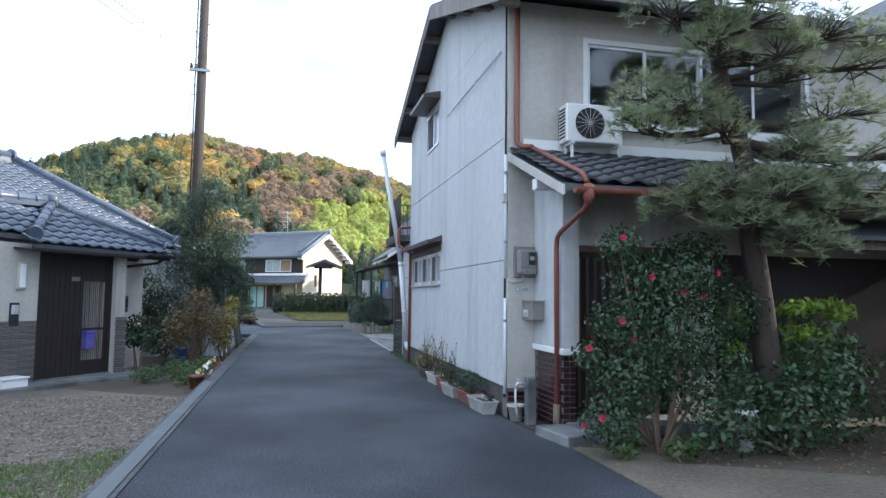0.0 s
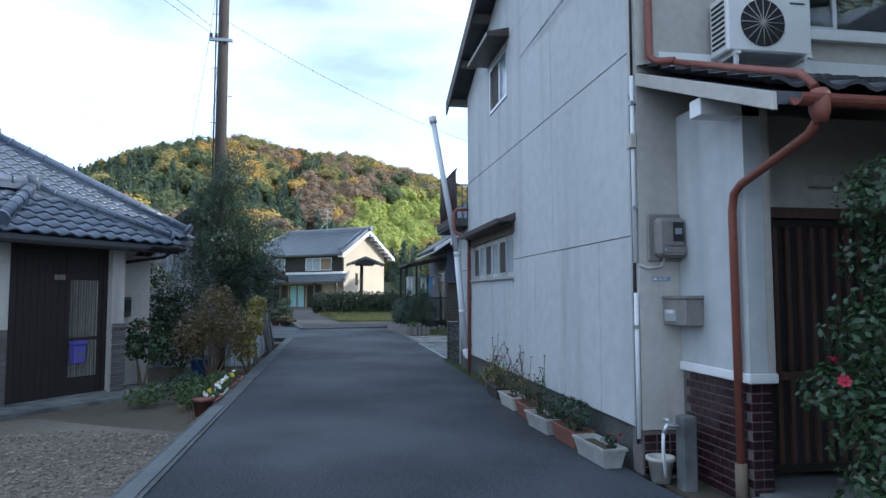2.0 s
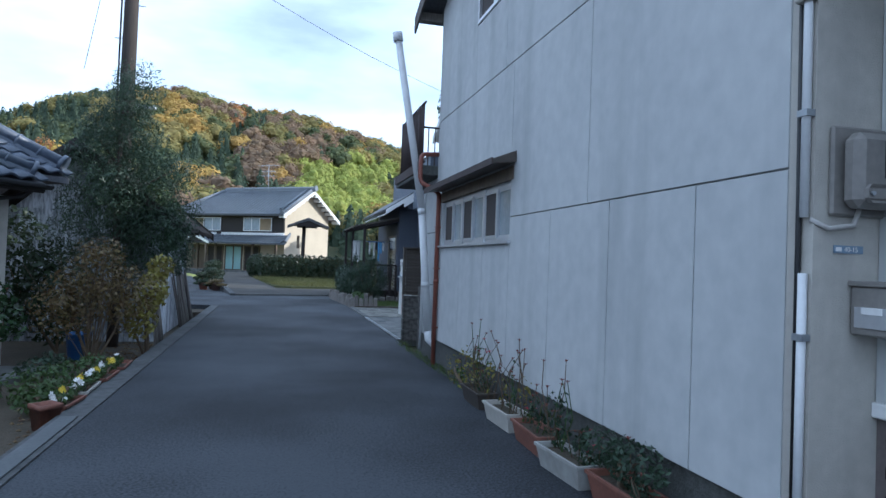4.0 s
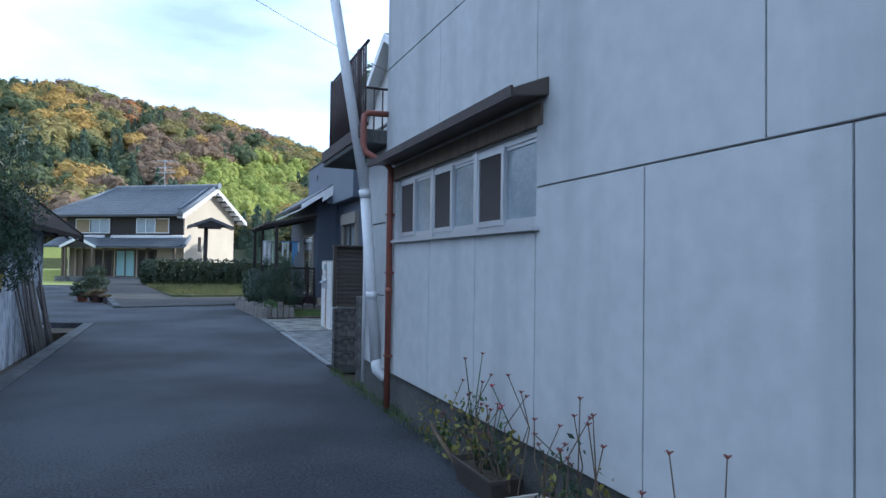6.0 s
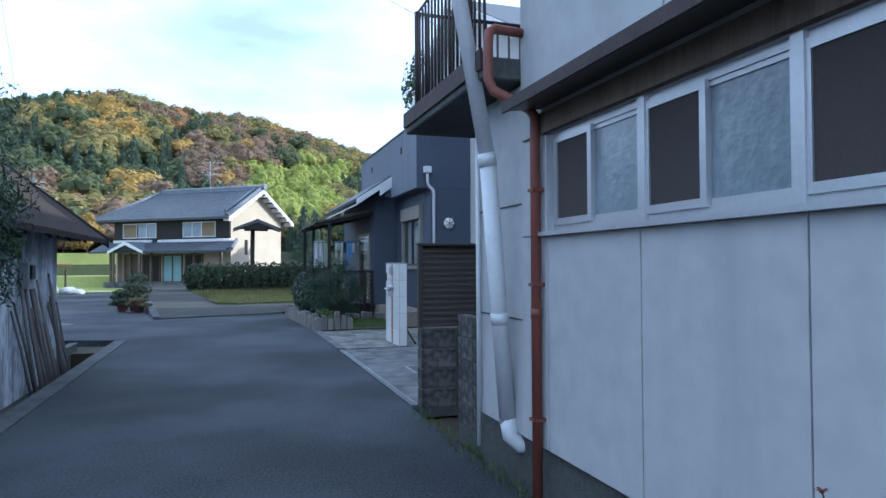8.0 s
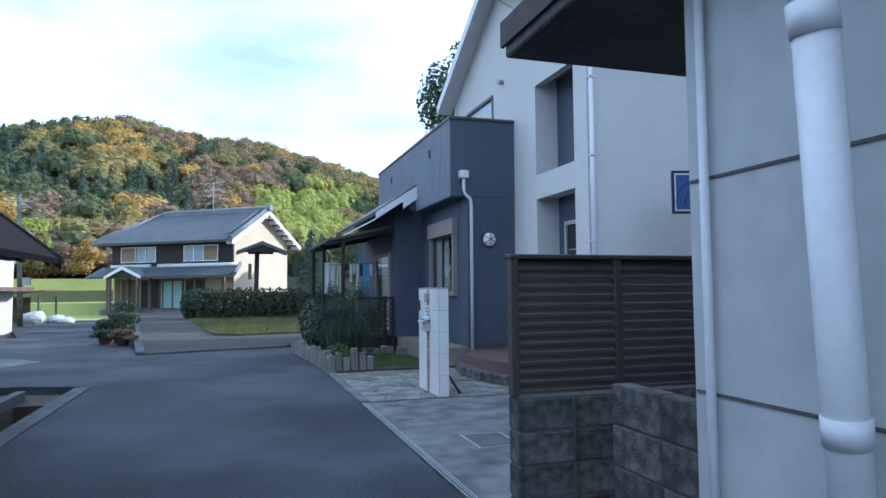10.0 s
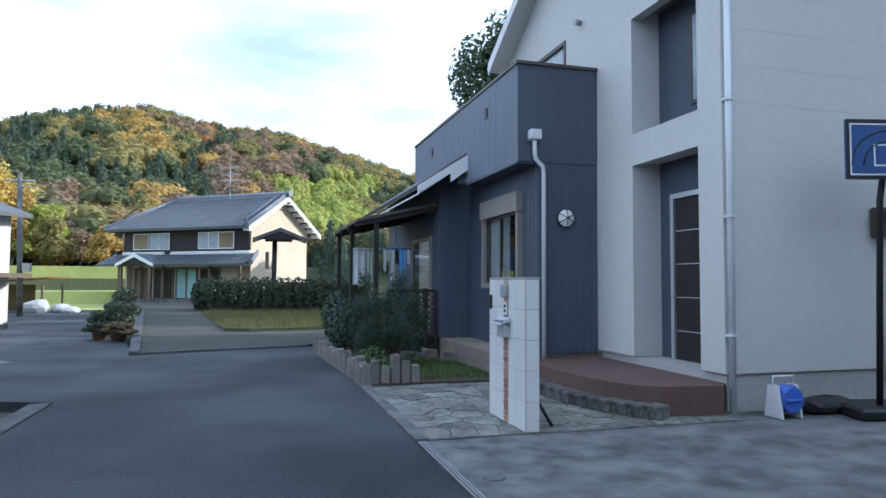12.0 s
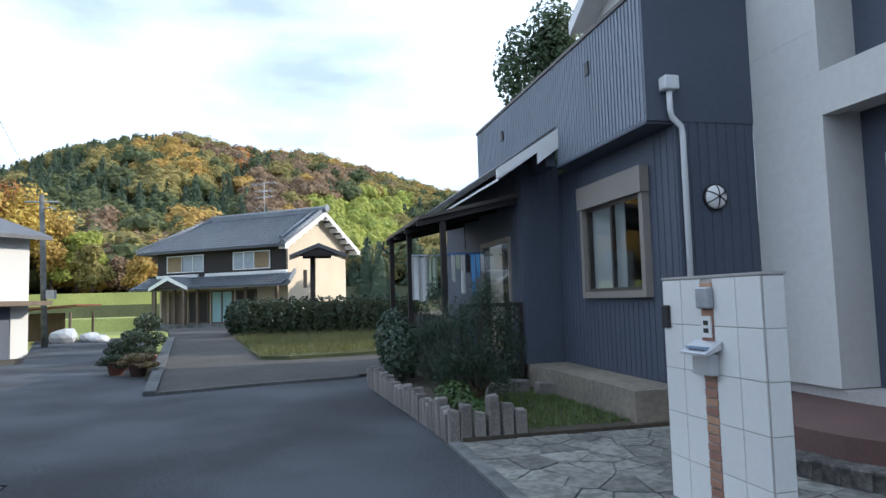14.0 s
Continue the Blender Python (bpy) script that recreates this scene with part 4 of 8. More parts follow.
    ridge("hip_ridge", (1.5, -0.33, 2.42), (-0.22, 0.9, 3.16), 0.075, M_TILE, gate_roof)
    ridge("hip_ridge", (-1.5, -0.36, 2.42), (-0.22, 0.9, 3.16), 0.085, M_TILE, gate_roof)
    ridge("ridge_cap", (-0.22, 0.86, 3.2), (-2.6, 1.6, 3.2), 0.085, M_TILE, gate_roof)
    bm = bmesh.new()
    tube(bm, [(-0.16, 0.80, 3.30), (-0.26, 0.92, 3.30)], 0.14, 16)
    part("finial", bm, M_TILE, gate_roof, "round end tile")
    solid("fascia", -1.55, 1.6, -0.415, -0.38, 2.22, 2.30, M_DARKWOOD, gate_roof)
    bm = bmesh.new()
    prism(bm, [(-1.6, -0.40, 2.20), (1.6, -0.40, 2.20), (1.75, 0.9, 2.34), (-1.6, 0.9, 2.34)], (0, 0, 0.03))
    part("soffit", bm, M_DARKWOOD, gate_roof)
    bm = bmesh.new()
    prism(bm, [(-9.0, 0.05, 2.5), (2.35, 0.05, 2.5), (0.45, 3.05, 4.28), (-9.0, 3.05, 4.28)], (0, 0, -0.08))
    prism(bm, [(2.35, 0.05, 2.5), (2.35, 6.3, 2.5), (0.45, 3.05, 4.28)], (0, 0, -0.08))
    prism(bm, [(2.35, 6.3, 2.5), (-9.0, 6.3, 2.5), (-9.0, 3.05, 4.28), (0.45, 3.05, 4.28)], (0, 0, -0.08))
    main = part("roof", bm, M_TILE_D, H, "large hipped roof of blue-grey clay tiles")
    slope = math.atan2(1.78, 3.0)
    tiled_slope(main, tile, -3.3, 2.4, 0.03, 2.52, slope, 15, lambda x, y: x < 2.33 - 1.9 * (y - 0.05) / 3.0)
    ridge("hip_ridge", (2.3, 0.12, 2.6), (0.45, 3.05, 4.34), 0.09, M_TILE, main)
    ridge("ridge_cap", (0.45, 3.05, 4.34), (-9.0, 3.05, 4.34), 0.11, M_TILE, main)
    bm = bmesh.new()
    half = [(0.055 * math.cos(math.pi + a * math.pi / 6), 0.055 * math.sin(math.pi + a * math.pi / 6)) for a in range(7)]
    prism(bm, [(0.9, -0.46 + u, 2.30 + w) for u, w in half] + [(0.9, -0.46 + u * 0.85, 2.30 + w * 0.85) for u, w in half[::-1]], (0.75, 0, 0))
    part("gutter", bm, M_BLACK, H)
    piped("downpipe", [(1.5, -0.4, 2.28), (1.45, -0.2, 2.15), (0.95, 0.5, 2.02), (0.88, 0.55, 1.9), (0.88, 0.55, -0.1)], 0.028, M_BLACK, H, "black bent downpipe")


def bmesh_box(*a):
    bm = bmesh.new()
    bx(bm, *a)
    return bm


build_house_l()

for nm, lab, cat, boxes in (
    ("intercom_panel", "grey intercom panel on the beige wall", "intercom", (("plate", -1.62, -1.45, -0.03, -0.002, 0.92, 1.32, M_BLACK), ("speaker", -1.6, -1.47, -0.045, -0.03, 1.12, 1.28, M_ALU))),
    ("wall_lamp", "pale box lamp on the beige wall", "lamp", (("housing", -1.52, -1.38, -0.06, -0.002, 1.55, 2.02, M_STUCCO_B), ("cover", -1.505, -1.395, -0.075, -0.06, 1.58, 1.99, M_WHITE))),
    ("meter_box", "grey electric meter on the cream wall", "meter", (("case", 1.15, 1.4, 0.50, 0.618, 1.1, 1.45, M_BROWNMETAL), ("cover", 1.18, 1.37, 0.46, 0.50, 1.2, 1.4, M_BLACK))),
    ("storage_box", "white plastic storage box by the wall", "box", (("body", -1.95, -1.5, -0.4, -0.08, -0.13, 0.06, M_WHITE), ("lid", -1.97, -1.48, -0.42, -0.06, 0.06, 0.09, M_PVC)))):
    t = turned(thing(nm, (0, 0, 0), lab, cat), LM)
    for pn, x0, x1, y0, y1, z0, z1, mm in boxes:
        solid(pn, x0, x1, y0, y1, z0, z1, mm, t, bev=0.008)
M_PURPLE = mat("violet_plastic", (0.10, 0.09, 0.36), (0.07, 0.06, 0.25), rough=0.4, s1=4, bump=0.03)
pbox = turned(thing("letter_box", (0, 0, 0), "violet-blue letter box hung on the gate grille", "letter box"), LM)
solid("body", -0.13, 0.06, -0.11, 0.018, 0.44, 0.72, M_PURPLE, pbox, bev=0.012)
solid("lid", -0.145, 0.075, -0.125, 0.018, 0.72, 0.78, M_PURPLE, pbox, bev=0.01)
solid("label_plate", -0.08, 0.01, -0.114, -0.11, 0.54, 0.6, M_GREYWOOD, pbox)

# ---- barn with leaning poles ----
barn = thing("barn", (-6.2, 12, 0), "old whitewashed barn with low overhanging roof", "barn")
BS = 0.8
solid("wall", -4.62, -4.42, 9.7, 13.75, -0.13, 2.2, M_BARN, barn, "peeling blue-white whitewash")
solid("wall", -7.0, -4.62, 13.6, 13.75, -0.13, 2.2, M_BARN, barn)
solid("wall", -7.0, -4.62, 9.7, 9.85, -0.13, 2.2, M_BARN, barn)
for side in (1, -1):
    e, c = -5.7 + side * 1.7, -5.7
    zt = 1.94 + BS * 1.7
    bm = bmesh.new()
    prism(bm, [(e, 9.2, 1.94), (c, 9.2, zt), (c, 9.2, zt + 0.08), (e, 9.2, 2.02)], (0, 6.3, 0))
    part("roof", bm, M_BARNROOF, barn, "dark weathered board roof")
    for ye in (9.16, 15.48):
        bm = bmesh.new()
        prism(bm, [(e + side * 0.03, ye, 1.86), (c, ye, zt - 0.08), (c, ye, zt + 0.12), (e + side * 0.03, ye, 2.05)], (0, 0.04, 0))
        part("bargeboard", bm, M_DARKWOOD, barn)
    for y in (9.6, 10.7, 11.8, 12.9, 14.0, 15.2):
        bm = bmesh.new()
        prism(bm, [(e - side * 0.06, y, 1.9), (c + side * 0.3, y, 1.9 + BS * 1.34), (c + side * 0.3, y, 1.98 + BS * 1.34), (e - side * 0.06, y, 1.98)], (0, 0.07, 0))
        part("rafter", bm, M_DARKWOOD, barn)
for y in (9.71, 13.61):
    bm = bmesh.new()
    prism(bm, [(-4.63, y, 2.2), (-6.99, y, 2.0), (-5.7, y, 3.2)], (0, 0.12, 0))
    part("gable_wall", bm, M_BARN, barn)
solid("beam", -4.6, -4.4, 13.75, 15.4, 1.98, 2.1, M_DARKWOOD, barn)
mb = thing("meter_box", (-4.36, 11.9, 1.35), "grey meter box on the barn wall", "meter")
solid("case", -4.42, -4.30, 11.78, 12.02, 1.25, 1.6, M_STEEL, mb, bev=0.01)
solid("cover", -4.30, -4.27, 11.82, 11.98, 1.38, 1.56, M_BLACK, mb, bev=0.005)
piped("conduit", [(-4.395, 11.9, 1.6), (-4.395, 11.9, 2.1)], 0.014, M_PVC, mb)
rng = random.Random(4)
for k in range(22):
    y = 11.6 + 0.095 * k + rng.uniform(-0.03, 0.03)
    top = rng.uniform(0.95, 1.5)
    p = thing("wooden_pole", (-4.16, y, -0.1), "weathered grey pole leaning on the barn wall", "pole", "poles leaning on the barn")
    lean = rng.uniform(-0.35, 0.15)
    piped("pole_wood", [(-4.17 + rng.uniform(-0.04, 0.02), y, -0.12), (-4.30, y + lean * 0.5, top * 0.5), (-4.395, y + lean, top)], rng.uniform(0.018, 0.03), M_GREYWOOD, p, n=7, r1=0.014)

# ---- far farmhouse in its turned frame ----
FMX = Matrix(((0.8, 0.6, 0, -1.85), (-0.6, 0.8, 0, 51.0), (0, 0, 1, 0.3), (0, 0, 0, 1)))
farm = turned(thing("farmhouse", (0, 0, 0), "two-storey farmhouse with grey tiled roofs and dark boarded front", "house"), FMX)


def build_farm():
    L, W = -10.35, 6.5
    solid("foundation", L, -0.16, 0.16, W - 0.16, -0.45, -0.002, M_CONC, farm)
    solid("veranda_floor", L - 0.3, 0.0, -0.75, 0.158, -0.45, 0.02, M_CONC, farm)
    solid("wall", L, 0, 0, 0.15, 2.75, 4.75, M_DARKWOOD, farm, "dark boarded upper wall")
    bm = bmesh.new()
    prism(bm, [(-0.002, 0.152, 0), (-0.002, W, 0), (-0.002, W, 4.85), (-0.002, W / 2, 6.75), (-0.002, 0.152, 4.85)], (-0.15, 0, 0))
    part("gable_wall", bm, M_PLASTER, farm, "sunlit cream plaster gable")
    solid("wall", L, -0.16, W - 0.15, W, 0, 4.85, M_PLASTER, farm)
    solid("wall", L, L + 0.15, 0.16, W - 0.16, 0, 4.85, M_PLASTER, farm)
    solid("wall", L, -0.16, 0.6, 0.7, 0, 2.75, M_PLASTER, farm)
    ground = [(-9.9, -8.4, M_WOOD), (-8.2, -6.5, M_DARKWOOD), (-6.3, -4.5, None), (-4.3, -2.7, M_DARKWOOD)]
    M_SHUT = mat("tan_shutter", (0.30, 0.225, 0.135), (0.22, 0.165, 0.10), rough=0.8, s1=2, s2=12, stretch=(1, 1, 4))
    M_TEAL = mat("teal_curtain", (0.42, 0.62, 0.62), (0.32, 0.52, 0.53), rough=0.8, s1=2, s2=8, stretch=(6, 6, 0.3))
    for a, b, m in ground:
        gd = part("sliding_door", bmesh_frame_y(0.5, 0.6, a, b, 0, 2.1, 0.1), M_WOOD, farm)
        solid("pane", a + 0.1, b - 0.1, 0.54, 0.56, 0.1, 2.0, m or M_TEAL, gd)
        solid("mullion", (a + b) / 2 - 0.05, (a + b) / 2 + 0.05, 0.5, 0.58, 0.1, 2.0, M_WOOD, gd)
    for x in (L + 0.2, -8.3, -6.4, -2.6, -0.3):
        solid("post", x - 0.08, x + 0.08, -0.6, -0.44, 0, 2.3, M_WOOD, farm)
    for a, b, parts in ((-4.01, -1.16, 2), (-9.5, -6.36, 2)):
        w = part("window", bmesh_frame_y(-0.06, 0.02, a, b, 3.3, 4.4, 0.06), M_ALU, farm, "upper window half covered by wooden shutter")
        m = a + (b - a) * (0.58 if a > -5 else 0.42)
        pale, shut = ((a, m), (m, b)) if a > -5 else ((m, b), (a, m))
        solid("pane", pale[0] + 0.06, pale[1], -0.02, 0.0, 3.38, 4.32, M_FROST, w)
        solid("shutter", shut[0] + 0.03, shut[1] - 0.03, -0.05, -0.022, 3.36, 4.34, M_SHUT, w)
        solid("mullion", m - 0.025, m + 0.025, -0.07, -0.05, 3.36, 4.34, M_ALU, w)
        solid("mullion", (pale[0] + pale[1]) / 2 - 0.03, (pale[0] + pale[1]) / 2 + 0.03, -0.05, -0.021, 3.36, 4.34, M_ALU, w)
    # main roof: gable at one end, hipped at the other
    e = 0.9
    zr, ze = 6.85, 4.75 - 0.25
    for sgn in (0, 1):
        y0, y1 = (-e, W / 2) if not sgn else (W + e, W / 2)
        bm = bmesh.new()
        prism(bm, [(L - e, y0, ze), (0.6, y0, ze), (0.6, y1, zr), (L + 1.6, y1, zr)], (0, 0, 0.12))
        part("roof", bm, M_TILE_D, farm)
        bm = bmesh.new()
        prism(bm, [(0.59, y0, ze - 0.2), (0.59, y1, zr - 0.2), (0.59, y1, zr + 0.1), (0.59, y0, ze + 0.1)], (0.05, 0, 0))
        part("bargeboard", bm, M_WHITE, farm, "white bargeboard")
        for k in range(7):
            f = (k + 0.5) / 7
            y, z = y0 + (y1 - y0) * f, ze + (zr - ze) * f
            solid("rafter_end", 0.0, 0.588, y - 0.1, y + 0.1, z - 0.3, z - 0.03, M_WHITE, farm)
    bm = bmesh.new()
    prism(bm, [(L - e, -e, ze), (L - e, W + e, ze), (L + 1.6, W / 2, zr)], (0, 0, 0.12))
    part("roof", bm, M_TILE_D, farm)
    ridge("ridge_cap", (0.75, W / 2, zr + 0.12), (L + 1.6, W / 2, zr + 0.12), 0.16, M_TILE_J, farm)
    ridge("hip_ridge", (L - e, -e, ze + 0.12), (L + 1.6, W / 2, zr + 0.12), 0.12, M_TILE_J, farm)
    ridge("verge_tile", (0.48, -e, ze + 0.12), (0.48, W / 2, zr + 0.12), 0.12, M_TILE_J, farm)
    ridge("verge_tile", (-0.1, -e + 0.6, ze + 0.45), (-0.1, W / 2, zr + 0.12), 0.1, M_TILE_J, farm)
    # wavy tile courses joined over the visible slope and the lower roof
    bm = bmesh.new()
    wave_tiles(bm, L - 0.3, 0.5, -e, W / 2, ze + 0.13, zr + 0.13, 0.36, 15, lambda x, y: x > L - e + (y + e) * 2.5 / (W / 2 + e))
    tagged(part("tile_course", bm, M_TILE_J, farm, "grey clay tile courses"), kind="stuff")
    bm = bmesh.new()
    prism(bm, [(L - 0.9, -1.5, 2.17), (1.25, -1.5, 2.17), (0.6, -0.0, 2.9), (L - 0.2, 0.0, 2.9)], (0, 0, 0.1))
    part("lower_roof", bm, M_TILE_D, farm)
    bm = bmesh.new()
    wave_tiles(bm, L - 0.7, 1.05, -1.5, -0.05, 2.28, 2.99, 0.36, 5, lambda x, y: True)
    tagged(part("tile_course", bm, M_TILE_J, farm), kind="stuff")
    ridge("verge_tile", (1.25, -1.5, 2.29), (0.6, 0.0, 3.0), 0.1, M_TILE_J, farm)
    ridge("wall_flashing", (0.1, -0.06, 2.98), (-6.2, -0.06, 2.98), 0.09, M_WHITE, farm, False)
    ridge("wall_flashing", (-6.8, -0.06, 2.98), (L, -0.06, 2.98), 0.09, M_WHITE, farm, False)
    # little entrance gable
    c = -7.6
    for s in (-1, 1):
        bm = bmesh.new()
        prism(bm, [(c, -1.75, 3.0), (c + s * 1.6, -1.75, 2.32), (c + s * 1.6, -1.75, 2.2), (c, -1.75, 2.86)], (0, 1.7, 0))
        part("porch_roof", bm, M_TILE_J, farm)
        bm = bmesh.new()
        prism(bm, [(c, -1.81, 3.0), (c + s * 1.6, -1.81, 2.32), (c + s * 1.6, -1.81, 2.12), (c, -1.81, 2.76)], (0, 0.05, 0))
        part("bargeboard", bm, M_WHITE, farm)
        solid("post", c + s * 1.2 - 0.07, c + s * 1.2 + 0.07, -1.7, -1.56, 0, 2.2, M_WOOD, farm)
    bm = bmesh.new()
    prism(bm, [(c - 1.3, -1.7, 2.3), (c + 1.3, -1.7, 2.3), (c, -1.7, 2.86)], (0, 0.06, 0))
    part("porch_gable", bm, M_DARKWOOD, farm)


def wave_tiles(bm, x0, x1, y0, y1, z0, z1, pitch, rows, keep):
    n = int((x1 - x0) / pitch)
    for j in range(rows):
        fa, fb = j / rows, (j + 1.12) / rows
        ya, yb = y0 + (y1 - y0) * fa, y0 + (y1 - y0) * fb
        za, zb = z0 + (z1 - z0) * fa + 0.04, z0 + (z1 - z0) * fb + 0.0
        for i in range(n):
            x = x0 + i * pitch
            if not keep(x, ya):
                continue
            prof = [(0, 0.03), (0.33, -0.01), (0.66, 0.0), (1.0, 0.05)]
            lo = [bm.verts.new((x + u * pitch, ya, za + v)) for u, v in prof]
            hi = [bm.verts.new((x + u * pitch, yb, zb + v)) for u, v in prof]
            for k in range(3):
                bm.faces.new((lo[k], lo[k + 1], hi[k + 1], hi[k]))


build_farm()
ant = turned(thing("tv_antenna", (0, 0, 0), "thin rooftop television antenna", "antenna"), FMX)
piped("mast", [(-4.2, 3.2, 6.9), (-4.2, 3.2, 9.3)], 0.03, M_STEEL, ant, n=6)
for z, w in ((9.2, 0.9), (8.7, 0.6), (8.3, 0.7)):
    boom = piped("boom", [(-4.2 - w, 3.2, z), (-4.2 + w, 3.2, z)], 0.02, M_STEEL, ant, n=6)
    for k in range(5):
        x = -4.2 - w + k * w / 2
        piped("element", [(x, 2.8, z), (x, 3.6, z)], 0.012, M_STEEL, boom, n=5)
for dx, dy in ((-0.9, -1.0), (0.9, -1.0)):
    piped("guy_wire", [(-4.2, 3.2, 8.0), (-4.2 + dx, 3.2 + dy, 6.5)], 0.01, M_STEEL, ant, n=5)
rp = thing("roofed_post", (-0.45, 44.3, 0.1), "dark wooden post with little tiled roof", "roofed post")
piped("post", [(-0.55, 44.3, -0.13), (-0.5, 44.3, 3.8)], 0.13, M_DARKWOOD, rp, n=8)
solid("crossbeam", -1.0, 0.4, 44.22, 44.38, 3.66, 3.8, M_DARKWOOD, rp)
solid("sign_box", -0.98, -0.8, 44.2, 44.4, 2.2, 3.1, M_WOOD, rp)
for s in (-1, 1):
    bm = bmesh.new()
    prism(bm, [(-0.25, 43.3, 4.35), (-0.25 + s * 1.4, 43.3, 3.78), (-0.25 + s * 1.4, 43.3, 3.64), (-0.25, 43.3, 4.15)], (0, 2.0, 0))
    part("roof", bm, M_TILE_D, rp)
bm = bmesh.new()
prism(bm, [(-1.35, 43.4, 3.72), (0.85, 43.4, 3.72), (-0.25, 43.4, 4.18)], (0, 0.06, 0))
part("gable_board", bm, M_DARKWOOD, rp)

# ---- white house across the junction ----
LH = Matrix(((0.6, -0.8, 0, -10.3), (0.8, 0.6, 0, 36.0), (0, 0, 1, 0), (0, 0, 0, 1)))
lh = turned(thing("house", (0, 0, 0), "white two-storey house with open garage", "house"), LH)
solid("wall", -11, 0, 0, 0.2, 1.75, 4.05, M_CREAM, lh, "white rendered wall")
solid("wall", -0.6, 0, 0, 0.2, -0.13, 1.75, M_CREAM, lh)
solid("wall", -11, -7.5, 0, 0.2, -0.13, 1.75, M_CREAM, lh)
solid("wall", -0.2, 0, 0.2, 7, -0.13, 4.05, M_CREAM, lh)
solid("wall", -11, -0.2, 6.8, 7, -0.13, 4.05, M_CREAM, lh)
solid("garage_back", -11, -0.2, 3.4, 3.5, -0.13, 1.75, M_WOOD, lh)
solid("garage_pillar", -0.95, -0.61, 0.02, 0.2, -0.13, 1.6, M_GREY, lh)
solid("canopy", -11, 0.3, -0.8, 0.0, 1.62, 1.78, M_WOOD, lh, "wooden garage canopy")
solid("sill_band", -11, -1.6, -0.15, 0.0, 2.45, 2.6, M_DARKWOOD, lh)
bm = bmesh.new()
prism(bm, [(-12, -0.6, 3.85), (0.4, -0.6, 3.85), (0.0, 3.5, 5.2), (-12, 3.5, 5.2)], (0, 0, 0.14))
part("roof", bm, M_TILE_D, lh, "dark grey tiled roof")
bm = bmesh.new()
prism(bm, [(-12, 7.6, 3.85), (0.4, 7.6, 3.85), (0.0, 3.5, 5.2), (-12, 3.5, 5.2)], (0, 0, 0.14))
part("roof", bm, M_TILE_D, lh)
shed = thing("shed", (-14, 46, 0), "open shed with rusty tin roof", "shed")
bm = bmesh.new()
prism(bm, [(-16.4, 43.5, 1.3), (-11.0, 43.5, 1.62), (-11.0, 43.5, 1.68), (-16.4, 43.5, 1.36)], (0, 4.0, 0))
part("roof", bm, M_RUST, shed)
for x, y in ((-16.1, 43.7), (-13.6, 43.7), (-11.3, 43.7), (-11.3, 47.2), (-16.1, 47.2)):
    solid("post", x - 0.05, x + 0.05, y - 0.05, y + 0.05, -0.13, 1.33, M_WOOD, shed)
solid("back_wall", -16.2, -12.6, 47.3, 47.35, -0.13, 1.3, M_WOOD, shed)
M_SHEET = mat("pale_sheet", (0.5, 0.51, 0.52), (0.3, 0.31, 0.33), rough=0.7, s1=2)
for k, (x, y, w, h) in enumerate(((-11.3, 43.0, 0.6, 0.6), (-10.4, 43.4, 0.5, 0.4), (-9.8, 42.6, 0.45, 0.3))):
    bm = bmesh.new()
    bmesh.ops.create_icosphere(bm, subdivisions=2, radius=1.0)
    for v in bm.verts:
        n3 = noise.noise(v.co * 1.7 + Vector((k * 3, 0, 0)))
        v.co = Vector((x + v.co.x * w * (1 + 0.3 * n3), y + v.co.y * 0.5, max(-0.12, h * 0.4 + v.co.z * h * 0.65 * (1 + 0.3 * n3))))
    tagged(part("tarpaulin", bm, M_SHEET), "pale sheet thrown over a heap", "heap", "heaps by the shed")

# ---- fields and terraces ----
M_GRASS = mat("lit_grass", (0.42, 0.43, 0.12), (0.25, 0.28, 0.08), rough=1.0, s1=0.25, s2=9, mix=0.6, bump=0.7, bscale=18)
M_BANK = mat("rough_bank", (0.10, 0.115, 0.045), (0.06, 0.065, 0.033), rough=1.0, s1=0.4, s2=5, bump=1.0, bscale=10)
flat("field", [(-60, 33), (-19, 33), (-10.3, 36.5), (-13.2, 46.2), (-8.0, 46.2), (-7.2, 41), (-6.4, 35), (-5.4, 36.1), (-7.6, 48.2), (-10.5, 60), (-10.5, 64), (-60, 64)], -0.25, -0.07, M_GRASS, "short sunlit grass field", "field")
for k, (y0, y1, z, xr) in enumerate(((58, 66, 0.75, -10.6), (66, 77, 1.7, -9), (77, 90, 2.9, -8))):
    bm = bmesh.new()
    prism(bm, [(-80, y0, -0.2), (-80, y0 + 0.9, z), (-80, y1 + 1, z), (-80, y1 + 1, -0.2)], (80 + xr, 0, 0))
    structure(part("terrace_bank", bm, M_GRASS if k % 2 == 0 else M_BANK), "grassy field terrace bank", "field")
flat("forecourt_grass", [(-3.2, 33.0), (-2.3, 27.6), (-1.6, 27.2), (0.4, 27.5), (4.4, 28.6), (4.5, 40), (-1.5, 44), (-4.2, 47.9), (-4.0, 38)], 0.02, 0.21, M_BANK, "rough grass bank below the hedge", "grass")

# ---- wooded hill ----
HX, HY = -2.0, 0.0
CREST = [(-75, 24), (-45, 30), (-30, 41), (-21, 51), (-15, 63), (-10.8, 69.5), (-8, 71), (-4, 67), (1.4, 66), (6, 58), (10, 52), (16, 45), (25, 40), (40, 32), (70, 24)]


def crest(az):
    for (a0, h0), (a1, h1) in zip(CREST, CREST[1:]):
        if a0 <= az <= a1:
            f = (az - a0) / (a1 - a0)
            return h0 + (h1 - h0) * f
    return 24


